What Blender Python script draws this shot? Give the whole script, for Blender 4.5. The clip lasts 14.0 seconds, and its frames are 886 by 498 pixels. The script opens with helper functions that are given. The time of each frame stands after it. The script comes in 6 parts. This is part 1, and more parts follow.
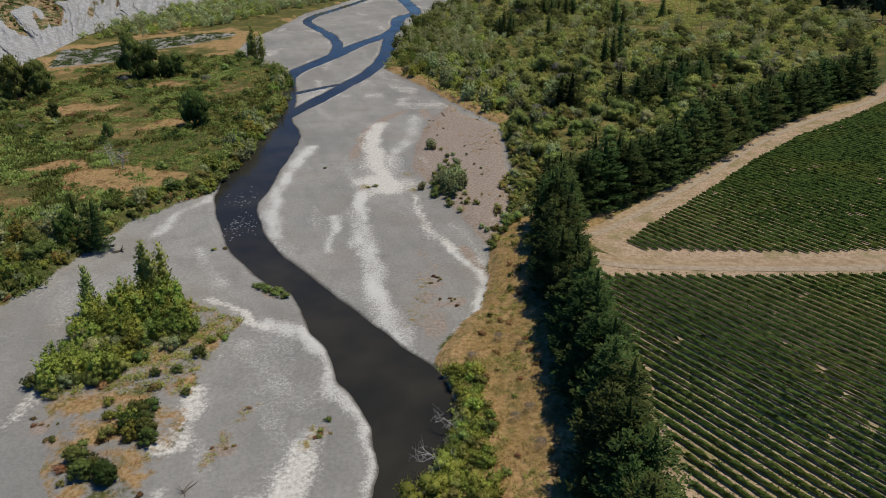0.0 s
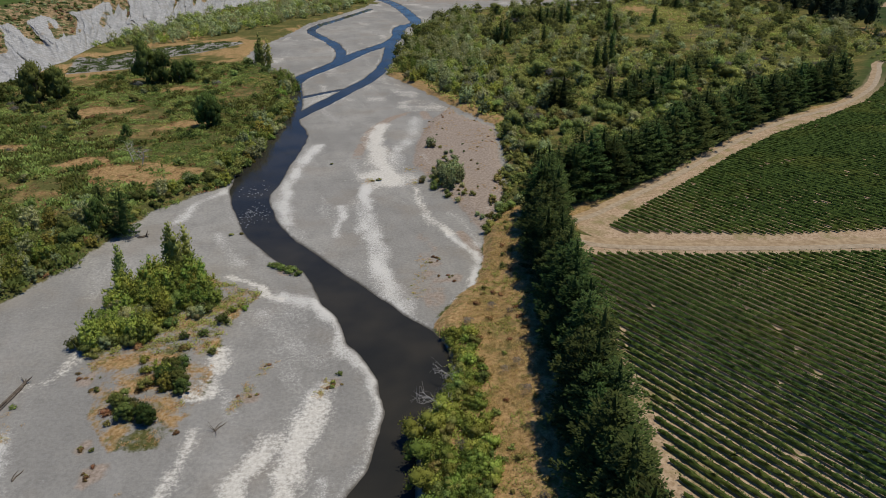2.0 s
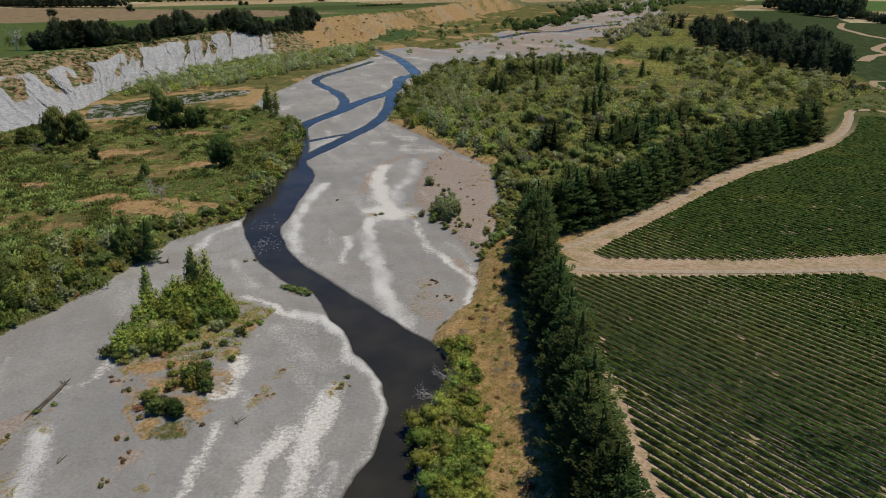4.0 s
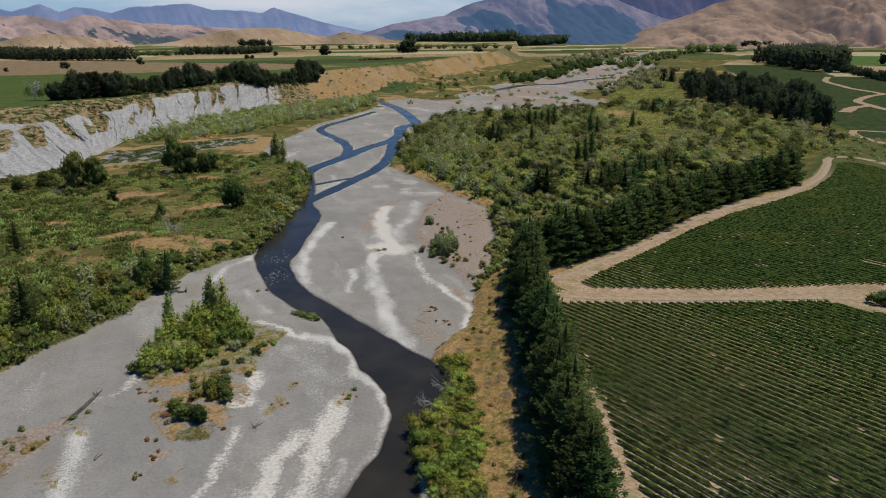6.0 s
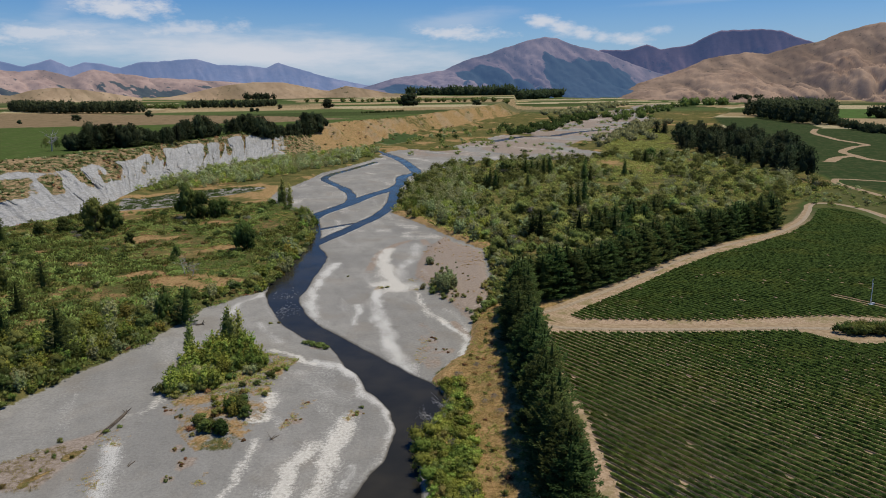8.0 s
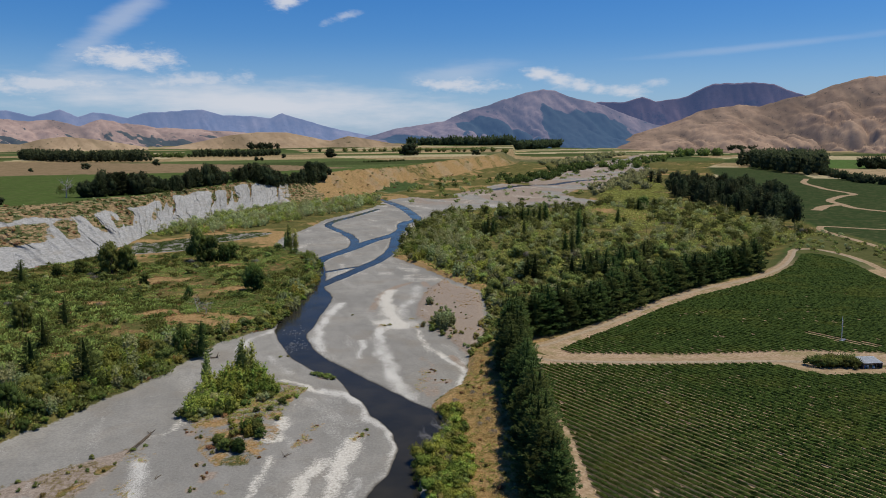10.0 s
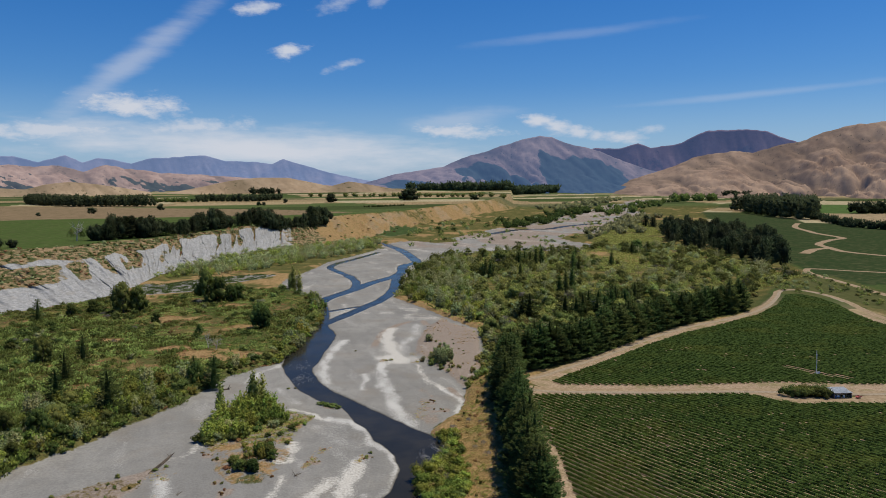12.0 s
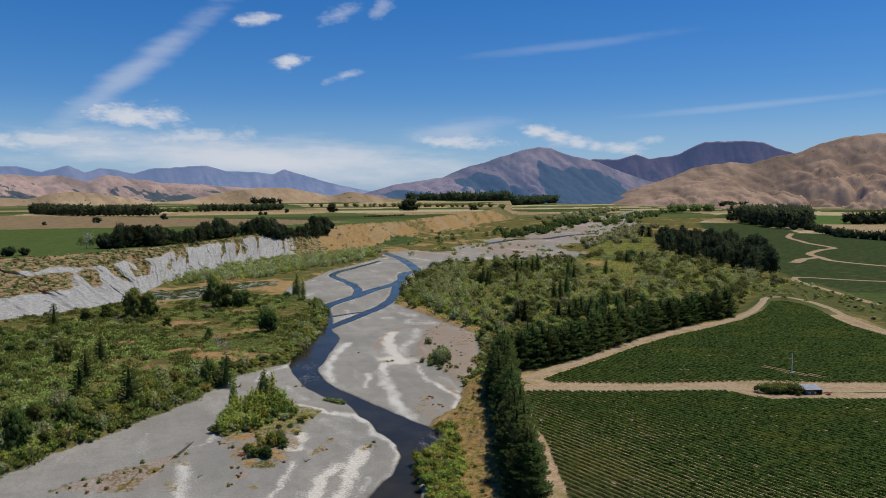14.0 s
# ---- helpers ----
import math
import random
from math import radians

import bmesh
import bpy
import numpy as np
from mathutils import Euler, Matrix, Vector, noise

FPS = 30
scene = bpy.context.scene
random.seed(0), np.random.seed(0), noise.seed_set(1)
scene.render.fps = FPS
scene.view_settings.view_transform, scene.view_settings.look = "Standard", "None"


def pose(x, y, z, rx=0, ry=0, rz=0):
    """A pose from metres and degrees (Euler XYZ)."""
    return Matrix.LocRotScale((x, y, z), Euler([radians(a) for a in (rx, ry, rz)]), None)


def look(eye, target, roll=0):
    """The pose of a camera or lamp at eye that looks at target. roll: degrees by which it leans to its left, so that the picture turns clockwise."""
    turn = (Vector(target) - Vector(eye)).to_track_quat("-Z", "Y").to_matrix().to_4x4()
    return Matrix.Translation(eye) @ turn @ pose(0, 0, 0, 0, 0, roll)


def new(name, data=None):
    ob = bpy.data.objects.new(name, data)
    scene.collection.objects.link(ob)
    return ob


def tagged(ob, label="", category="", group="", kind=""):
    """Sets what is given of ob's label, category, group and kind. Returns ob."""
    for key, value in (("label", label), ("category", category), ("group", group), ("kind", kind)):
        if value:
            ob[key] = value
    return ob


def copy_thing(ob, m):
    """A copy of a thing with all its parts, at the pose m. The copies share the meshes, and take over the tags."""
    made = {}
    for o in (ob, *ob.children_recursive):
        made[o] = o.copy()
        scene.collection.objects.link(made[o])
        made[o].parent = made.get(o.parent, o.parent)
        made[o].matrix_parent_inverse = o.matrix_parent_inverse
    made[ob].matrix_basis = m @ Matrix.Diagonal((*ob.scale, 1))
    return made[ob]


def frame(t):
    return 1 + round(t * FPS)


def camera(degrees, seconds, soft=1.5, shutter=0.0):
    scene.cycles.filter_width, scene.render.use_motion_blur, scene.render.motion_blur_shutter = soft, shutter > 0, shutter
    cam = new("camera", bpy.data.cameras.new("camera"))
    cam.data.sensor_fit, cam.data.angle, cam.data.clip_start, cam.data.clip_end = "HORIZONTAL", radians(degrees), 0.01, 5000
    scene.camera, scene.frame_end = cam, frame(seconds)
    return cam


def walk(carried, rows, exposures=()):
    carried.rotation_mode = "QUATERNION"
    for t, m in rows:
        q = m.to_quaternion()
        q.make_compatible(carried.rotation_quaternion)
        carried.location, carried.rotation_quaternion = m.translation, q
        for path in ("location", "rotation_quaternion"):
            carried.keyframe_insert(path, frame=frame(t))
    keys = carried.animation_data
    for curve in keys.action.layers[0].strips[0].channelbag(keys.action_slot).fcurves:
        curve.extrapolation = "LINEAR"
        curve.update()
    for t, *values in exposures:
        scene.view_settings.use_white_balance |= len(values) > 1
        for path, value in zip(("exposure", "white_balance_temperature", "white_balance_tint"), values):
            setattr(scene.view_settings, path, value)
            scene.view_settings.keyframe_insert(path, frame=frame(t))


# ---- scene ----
cam = camera(64.4, 14.0, .9)
PATH = [
    (0, (-0.712, 3.051, 115.516), (-0.735, 4.848, 114.636), -0.9),
    (0.5, (-0.414, -3.064, 115.72), (-0.439, -1.268, 114.839), -0.9),
    (1, (-0.119, -9.578, 115.913), (-0.144, -7.782, 115.031), -1.0),
    (1.5, (-0.021, -15.941, 116.115), (-0.045, -14.144, 115.236), -1.0),
    (2, (0.164, -22.503, 116.304), (0.14, -20.694, 115.452), -1.0),
    (2.5, (0.291, -28.964, 116.499), (0.269, -27.14, 115.678), -0.9),
    (3, (0.125, -35.649, 116.645), (0.106, -33.811, 115.857), -0.8),
    (5.5, (0.327, -68.302, 117.333), (0.315, -66.402, 116.709), -0.7),
    (6, (0.453, -74.832, 117.44), (0.441, -72.921, 116.85), -0.6),
    (6.5, (0.545, -81.641, 117.545), (0.534, -79.72, 116.99), -0.6),
    (7, (0.483, -88.546, 117.753), (0.472, -86.615, 117.233), -0.7),
    (7.5, (0.524, -95.551, 117.912), (0.514, -93.611, 117.426), -0.6),
    (8, (0.707, -102.667, 118.019), (0.697, -100.719, 117.567), -0.6),
    (10.5, (1.288, -138.046, 119.286), (1.28, -136.066, 119.002), -0.4),
    (11, (1.348, -144.971, 119.412), (1.341, -142.987, 119.162), -0.4),
    (11.5, (1.498, -151.951, 119.562), (1.492, -149.963, 119.346), -0.4),
    (12, (1.602, -159.194, 119.68), (1.597, -157.203, 119.488), -0.4),
    (12.5, (1.759, -166.17, 119.757), (1.754, -164.178, 119.574), -0.4),
    (13, (1.91, -173.071, 119.777), (1.906, -171.078, 119.602), -0.4),
    (13.5, (2.171, -180.019, 119.832), (2.167, -178.026, 119.664), -0.4),
    (14, (2.413, -186.978, 119.99), (2.409, -184.985, 119.827), -0.3),
]
walk(cam, [(t, look(e, a, r)) for t, e, a, r in PATH])

# ---- world, sun, exposure ----
SUN_AZ, SUN_EL = 78.0, 71.0          # degrees clockwise from +y, and above the horizon


def put(tree, socket, v):
    if isinstance(v, bpy.types.NodeSocket):
        tree.links.new(v, socket)
    else:
        socket.default_value = v


def calc(tree, op, a, b=0.0, clamp=False):
    n = tree.nodes.new("ShaderNodeMath")
    n.operation, n.use_clamp = op, clamp
    put(tree, n.inputs[0], a)
    put(tree, n.inputs[1], b)
    return n.outputs[0]


def ramp(tree, v, lo, hi, a=0.0, b=1.0):
    n = tree.nodes.new("ShaderNodeMapRange")
    n.interpolation_type = "SMOOTHSTEP"
    put(tree, n.inputs["Value"], v)
    for key, x in (("From Min", lo), ("From Max", hi), ("To Min", a), ("To Max", b)):
        n.inputs[key].default_value = x
    return n.outputs["Result"]


def grain(tree, vec, scale, detail=4.0, rough=0.6, squeeze=None):
    n = tree.nodes.new("ShaderNodeTexNoise")
    if squeeze:
        m = tree.nodes.new("ShaderNodeMapping")
        m.inputs["Scale"].default_value = squeeze
        put(tree, m.inputs["Vector"], vec)
        vec = m.outputs[0]
    put(tree, n.inputs["Vector"], vec)
    n.inputs["Scale"].default_value, n.inputs["Detail"].default_value, n.inputs["Roughness"].default_value = scale, detail, rough
    return n.outputs["Fac"]


def mixed(tree, fac, a, b):
    n = tree.nodes.new("ShaderNodeMix")
    n.data_type = "RGBA"
    put(tree, n.inputs[0], fac)
    put(tree, n.inputs[6], (*a, 1) if isinstance(a, tuple) else a)
    put(tree, n.inputs[7], (*b, 1) if isinstance(b, tuple) else b)
    return n.outputs[2]


def spot(tree, az, el, a0, e0, wa, we, tilt=0.0):
    """An elongated patch of sky round (a0, e0), 1 in its middle; degrees."""
    da, de = calc(tree, "SUBTRACT", az, a0), calc(tree, "SUBTRACT", el, e0)
    c, s = math.cos(radians(tilt)), math.sin(radians(tilt))
    u = calc(tree, "ADD", calc(tree, "MULTIPLY", da, c / wa), calc(tree, "MULTIPLY", de, s / wa))
    v = calc(tree, "ADD", calc(tree, "MULTIPLY", da, -s / we), calc(tree, "MULTIPLY", de, c / we))
    return calc(tree, "SUBTRACT", 1.0, calc(tree, "SQRT", calc(tree, "ADD", calc(tree, "MULTIPLY", u, u), calc(tree, "MULTIPLY", v, v))))


def calc_tint(tree, col):
    """A deeper, polarised blue."""
    n = tree.nodes.new("ShaderNodeMix")
    n.data_type, n.blend_type = "RGBA", "MULTIPLY"
    n.inputs[0].default_value = 1.0
    put(tree, n.inputs[6], col)
    n.inputs[7].default_value = (.60, .82, 1.2, 1)
    return n.outputs[2]


world = bpy.data.worlds.new("sky")
scene.world = world
world.use_nodes = True
wt = world.node_tree
wt.nodes.clear()
sky = wt.nodes.new("ShaderNodeTexSky")
sky.sky_type, sky.sun_disc = "NISHITA", False
sky.sun_elevation, sky.sun_rotation = radians(SUN_EL), radians(SUN_AZ)
sky.air_density, sky.dust_density, sky.ozone_density, sky.altitude = 1.0, 0.6, 2.5, 300
wco = wt.nodes.new("ShaderNodeTexCoord").outputs["Generated"]
wsep = wt.nodes.new("ShaderNodeSeparateXYZ")
put(wt, wsep.inputs[0], wco)
w_az = calc(wt, "MULTIPLY", calc(wt, "ARCTAN2", wsep.outputs[0], wsep.outputs[1]), 57.2958)
w_el = calc(wt, "MULTIPLY", calc(wt, "ARCSINE", wsep.outputs[2]), 57.2958)
wpol = wt.nodes.new("ShaderNodeCombineXYZ")
put(wt, wpol.inputs[0], w_az)
put(wt, wpol.inputs[1], calc(wt, "MULTIPLY", w_el, 2.2))
puff = grain(wt, wpol.outputs[0], 0.55, 6, 0.62)
veil = grain(wt, wpol.outputs[0], 0.16, 5, 0.6, (1, 2.2, 1))
# cumulus and lens clouds: azimuth, elevation, half widths, tilt, density
CLOUDS = ((-23.4, 5.7, 4.2, 1.0, -4, .95), (-12.2, 10.05, 1.5, .6, 12, .9), (-7.9, 9.1, 1.6, .4, 18, .5), (.7, 4.0, 4.2, .7, -2, .85),
          (7.5, 4.85, 1.5, .65, 0, .9), (9.0, 4.15, 1.4, .7, -12, .85), (10.8, 3.8, 1.2, .6, 0, .8), (12.1, 3.45, 1.0, .5, 0, .75), (14.1, 3.33, 1.7, .6, 0, .8), (16.2, 3.85, 1.1, .4, 0, .6),
          (-14.5, 13.05, 2.0, .5, 8, .8), (-8.2, 13.7, 2.2, .6, 14, .4), (-4.9, 14.2, 1.2, .7, 30, .35), (-29, 3.75, 8, .8, 1, .8), (-19.5, 4.2, 5, .75, 2, .75), (-16, 2.6, 6, .5, -2, .7))
cover = 0.0
for a0, e0, wa, we, tilt, dens in CLOUDS:
    shape = calc(wt, "ADD", spot(wt, w_az, w_el, a0, e0, wa, we, tilt), calc(wt, "MULTIPLY", calc(wt, "SUBTRACT", puff, 0.5), 2.4))
    cover = calc(wt, "MAXIMUM", cover, ramp(wt, shape, -0.12, 0.95, 0.0, dens))
# a broad thin trail and the pale layer over the far range
for a0, e0, wa, we, tilt, dens in ((-23.5, 8.8, 11, 1.25, 39, .42), (-14, 2.6, 24, 2.1, -3, .95), (24, 6.2, 12, .35, 3, .2), (10, 11.2, 10, .5, 4, .15), (1, 4.8, 6, 1.2, 8, .35)):
    shape = calc(wt, "ADD", spot(wt, w_az, w_el, a0, e0, wa, we, tilt), calc(wt, "MULTIPLY", calc(wt, "SUBTRACT", veil, 0.5), 1.3))
    cover = calc(wt, "MAXIMUM", cover, ramp(wt, shape, -0.05, 1.0, 0.0, dens))
hue = wt.nodes.new("ShaderNodeHueSaturation")
hue.inputs["Saturation"].default_value = 1.2
hue.inputs["Value"].default_value = 0.85
put(wt, hue.inputs["Color"], mixed(wt, .8, sky.outputs[0], calc_tint(wt, sky.outputs[0])))
wbg = wt.nodes.new("ShaderNodeBackground")
low = mixed(wt, ramp(wt, w_el, 0.0, 8.0, .5, 0.0), hue.outputs[0], (3.6, 5.3, 7.6))
put(wt, wbg.inputs["Color"], mixed(wt, cover, low, (6.3, 6.6, 7.3)))
wbg.inputs["Strength"].default_value = 0.098
put(wt, wt.nodes.new("ShaderNodeOutputWorld").inputs["Surface"], wbg.outputs[0])

sun = new("sun", bpy.data.lights.new("sun", "SUN"))
sun.data.energy, sun.data.angle, sun.data.color = 3.9, radians(0.53), (1.0, 0.93, 0.78)
_a, _e = radians(SUN_AZ), radians(SUN_EL)
sun.matrix_world = look((0, 0, 300), (-math.sin(_a) * math.cos(_e), -math.cos(_a) * math.cos(_e), 300 - math.sin(_e)))
scene.view_settings.exposure = 0.0

# ---- materials ----


def material(name, rough=0.9, spec=0.2):
    m = bpy.data.materials.new(name)
    m.use_nodes = True
    t = m.node_tree
    b = t.nodes["Principled BSDF"]
    b.inputs["Roughness"].default_value = rough
    b.inputs["Specular IOR Level"].default_value = spec
    return m, t, b


def place_of(tree):
    return tree.nodes.new("ShaderNodeTexCoord").outputs["Object"]


def field_of(tree, name):
    n = tree.nodes.new("ShaderNodeAttribute")
    n.attribute_name = name
    return n


def relief(tree, bsdf, height, strength, distance):
    n = tree.nodes.new("ShaderNodeBump")
    n.inputs["Strength"].default_value, n.inputs["Distance"].default_value = strength, distance
    put(tree, n.inputs["Height"], height)
    put(tree, bsdf.inputs["Normal"], n.outputs[0])


def ground_material():
    m, t, b = material("ground", 1.0, 0.0)
    p = place_of(t)
    big, mid = grain(t, p, 0.012, 5), grain(t, p, 0.11, 6, 0.65)
    fine, stones = grain(t, p, 0.9, 5, 0.7), grain(t, p, 3.2, 3, 0.7)
    wob = calc(t, "SUBTRACT", mid, 0.5)
    # shingle
    col = mixed(t, ramp(t, big, 0.35, 0.68), (.220, .211, .190), (.308, .293, .260))
    col = mixed(t, ramp(t, mid, 0.42, 0.72, 0, .5), col, (.165, .157, .142))
    col = mixed(t, ramp(t, stones, 0.5, 0.72, 0, .4), col, (.34, .328, .298))
    col = mixed(t, ramp(t, fine, 0.34, 0.62, .35, 0), col, (.115, .109, .100))
    col = mixed(t, ramp(t, grain(t, p, .035, 4, .6), .48, .68, 0, .45), col, mixed(t, fine, (.165, .142, .112), (.27, .238, .196)))
    flow = field_of(t, "flow").outputs["Fac"]
    col = mixed(t, ramp(t, flow, .28, .46, .15, 0), col, (.125, .122, .118))
    col = mixed(t, ramp(t, flow, .56, .74, 0, .12), col, (.34, .325, .30))
    # brown old gravel
    flat = ramp(t, calc(t, "ADD", field_of(t, "brown").outputs["Fac"], calc(t, "MULTIPLY", wob, 1.2)), 0.35, 0.8)
    col = mixed(t, flat, col, mixed(t, ramp(t, fine, 0.35, 0.65), (.195, .155, .122), (.30, .245, .198)))
    # pale washed cobbles, and smooth dried silt
    cobble, speck = grain(t, p, 2.1, 4, .8), grain(t, p, 5.5, 2, .7)
    edge = calc(t, "ADD", calc(t, "MULTIPLY", calc(t, "SUBTRACT", fine, .5), 1.6), calc(t, "MULTIPLY", wob, 1.3))
    strewn = calc(t, "ADD", calc(t, "MULTIPLY", calc(t, "SUBTRACT", cobble, .5), 2.4), calc(t, "MULTIPLY", calc(t, "SUBTRACT", speck, .5), 1.2))
    lay = field_of(t, "cobble").outputs["Fac"]
    col = mixed(t, ramp(t, calc(t, "ADD", lay, edge), .25, 1.2, 0, .5), col, (.365, .352, .32))
    pale = ramp(t, calc(t, "ADD", calc(t, "ADD", lay, strewn), calc(t, "MULTIPLY", edge, .6)), .55, 1.15, 0, .9)
    col = mixed(t, pale, col, mixed(t, speck, (.40, .385, .35), (.62, .60, .55)))
    smooth = ramp(t, calc(t, "ADD", calc(t, "ADD", field_of(t, "sand").outputs["Fac"], edge), calc(t, "MULTIPLY", strewn, .3)), .30, 1.1, 0, .92)
    col = mixed(t, smooth, col, mixed(t, ramp(t, fine, .35, .7), (.43, .40, .345), (.60, .57, .505)))
    # wet margin
    sep = t.nodes.new("ShaderNodeSeparateXYZ")
    put(t, sep.inputs[0], p)
    wet = ramp(t, calc(t, "ADD", sep.outputs[2], calc(t, "MULTIPLY", wob, 0.25)), -0.45, -0.12, 1.0, 0.0)
    col = mixed(t, calc(t, "MULTIPLY", wet, .8), col, (.055, .047, .036))
    # vegetated earth
    dry = calc(t, "ADD", field_of(t, "dry").outputs["Fac"], calc(t, "MULTIPLY", wob, 1.4))
    turf = mixed(t, ramp(t, fine, .3, .7), (.048, .052, .018), (.118, .115, .040))
    turf = mixed(t, ramp(t, grain(t, p, .05, 5, .7), .45, .65, 0, .8), turf, mixed(t, fine, (.11, .085, .03), (.24, .19, .07)))
    straw = mixed(t, ramp(t, fine, .3, .7), (.18, .108, .046), (.39, .262, .125))
    straw = mixed(t, ramp(t, grain(t, p, .25, 5, .7), .5, .66, 0, .75), straw, (.11, .105, .035))
    turf = mixed(t, ramp(t, dry, .35, .75), turf, straw)
    green = calc(t, "ADD", field_of(t, "gravel").outputs["Fac"], calc(t, "MULTIPLY", wob, 7.0))
    green = calc(t, "ADD", green, calc(t, "MULTIPLY", calc(t, "SUBTRACT", fine, .5), 3.0))
    col = mixed(t, ramp(t, green, -.7, .7, 1, 0), col, turf)
    # bare earth of tracks and vineyard lanes
    soil = calc(t, "ADD", field_of(t, "soil").outputs["Fac"], calc(t, "MULTIPLY", wob, .8))
    earth = mixed(t, ramp(t, fine, .3, .7), (.24, .165, .10), (.42, .315, .215))
    earth = mixed(t, ramp(t, mid, .45, .7, 0, .8), earth, (.17, .15, .06))
    col = mixed(t, ramp(t, soil, .35, .65), col, earth)
    # farmland
    f = field_of(t, "field")
    rows = grain(t, p, .22, 4, .65, (1, .10, 1))
    farm = mixed(t, ramp(t, rows, .4, .68, 0, .55), f.outputs["Color"], (.045, .05, .022))
    farm = mixed(t, ramp(t, mid, .45, .75, 0, .35), farm, (.16, .14, .07))
    col = mixed(t, field_of(t, "plain").outputs["Fac"], col, farm)
    put(t, b.inputs["Base Color"], col)
    relief(t, b, calc(t, "ADD", calc(t, "MULTIPLY", fine, .7), calc(t, "MULTIPLY", stones, .35)), .8, .35)
    return m


def water_material():
    m, t, b = material("river_water", 0.06, 0.125)
    p = place_of(t)
    put(t, b.inputs["Base Color"], mixed(t, ramp(t, grain(t, p, .03, 3), .35, .7), (.020, .0195, .0165), (.036, .032, .024)))
    b.inputs["IOR"].default_value = 1.33
    put(t, b.inputs["Roughness"], ramp(t, grain(t, p, .05, 3), .4, .65, .05, .22))
    relief(t, b, calc(t, "ADD", grain(t, p, .5, 4, .6), calc(t, "MULTIPLY", grain(t, p, 2.2, 3), .4)), .25, .25)
    return m


def leaf_material(name, a, b_, dead=(.2, .12, .05), share=0.12, vary=1.0):
    m, t, b = material(name, 0.8, 0.08)
    info = t.nodes.new("ShaderNodeObjectInfo").outputs["Random"]
    isle = t.nodes.new("ShaderNodeNewGeometry").outputs["Random Per Island"]
    col = mixed(t, ramp(t, isle, 0, 1, .22, .85), a, b_)
    spot_at = place_of(t)
    col = mixed(t, ramp(t, grain(t, spot_at, .35, 3), .45, .7, 0, .5), col, a)
    col = mixed(t, ramp(t, grain(t, spot_at, .085, 2), .52, .66, 0, .35), col, b_)
    h = t.nodes.new("ShaderNodeHueSaturation")
    put(t, h.inputs["Color"], col)
    put(t, h.inputs["Hue"], ramp(t, info, 0, 1, .5 - .035 * vary, .5 + .025 * vary))
    put(t, h.inputs["Value"], ramp(t, calc(t, "FRACT", calc(t, "MULTIPLY", info, 7.3)), 0, 1, 1 - .35 * vary, 1 + .4 * vary))
    put(t, b.inputs["Base Color"], mixed(t, ramp(t, calc(t, "FRACT", calc(t, "MULTIPLY", isle, 13.7)), 1 - share, 1.0, 0, .8), h.outputs[0], dead))
    tr = t.nodes.new("ShaderNodeBsdfTranslucent")
    put(t, tr.inputs["Color"], h.outputs[0])
    mx = t.nodes.new("ShaderNodeMixShader")
    mx.inputs[0].default_value = 0.42
    put(t, mx.inputs[1], b.outputs[0])
    put(t, mx.inputs[2], tr.outputs[0])
    put(t, t.nodes["Material Output"].inputs["Surface"], mx.outputs[0])
    return m


def plain_material(name, a, b_, scale, rough=.95, spec=.03, bump=0.0, squeeze=None):
    m, t, b = material(name, rough, spec)
    p = place_of(t)
    n = grain(t, p, scale, 5, .65, squeeze)
    put(t, b.inputs["Base Color"], mixed(t, ramp(t, n, .3, .7), a, b_))
    if bump:
        relief(t, b, n, .7, bump)
    return m


M_GROUND, M_WATER = ground_material(), water_material()
M_PINE = leaf_material("pine_needles", (.034, .056, .018), (.098, .138, .038), (.13, .115, .035), .03)
# darker needles for distant stands: their shaded sides put into the colour
M_FOREST = leaf_material("shaded_plantation_needles", (.024, .036, .020), (.066, .086, .040), (.09, .08, .03), .05)
M_DARK = leaf_material("dark_leaf", (.060, .088, .026), (.148, .186, .048), (.16, .13, .05), .04)
M_MID = leaf_material("green_leaf", (.132, .166, .047), (.285, .325, .092), (.24, .19, .07), .05)
M_BRIGHT = leaf_material("bright_leaf", (.155, .205, .038), (.335, .395, .088), (.30, .27, .07), .06)
M_YELLOW = leaf_material("yellowing_leaf", (.175, .176, .048), (.33, .316, .098))
M_GOLD = leaf_material("golden_willow_leaf", (.19, .20, .036), (.37, .37, .078), (.30, .24, .06), .06)
M_GREY = leaf_material("willow_leaf", (.185, .215, .09), (.38, .41, .20))
M_BROWN = leaf_material("withered_leaf", (.20, .125, .055), (.36, .235, .10))
M_TWIG = leaf_material("bare_twigs", (.15, .14, .125), (.26, .24, .22))
M_STRAW = leaf_material("straw_tuft", (.28, .18, .075), (.46, .33, .16), (.15, .15, .05), .3)
M_VINE = leaf_material("vine_leaf", (.040, .074, .017), (.118, .170, .038), (.30, .28, .07), .07, .25)
# yellowing drifts across the vineyard
_t = M_VINE.node_tree
_leaf = _t.nodes["Principled BSDF"].inputs["Base Color"]
_drift = grain(_t, place_of(_t), .022, 4, .6, (1.0, 1.6, 1))
_shoots = mixed(_t, ramp(_t, grain(_t, place_of(_t), 1.3, 4, .75), .32, .68), (.036, .068, .016), (.112, .165, .038))
_vine = mixed(_t, ramp(_t, _drift, .50, .66, 0, .5), _shoots, (.135, .155, .032))
put(_t, _leaf, _vine)
put(_t, _t.nodes["Translucent BSDF"].inputs["Color"], _vine)
M_BARK = plain_material("bark", (.07, .055, .042), (.16, .13, .10), 1.5, bump=.05)
M_PALEWOOD = plain_material("bleached_wood", (.30, .28, .26), (.48, .45, .42), 2.0, bump=.03)
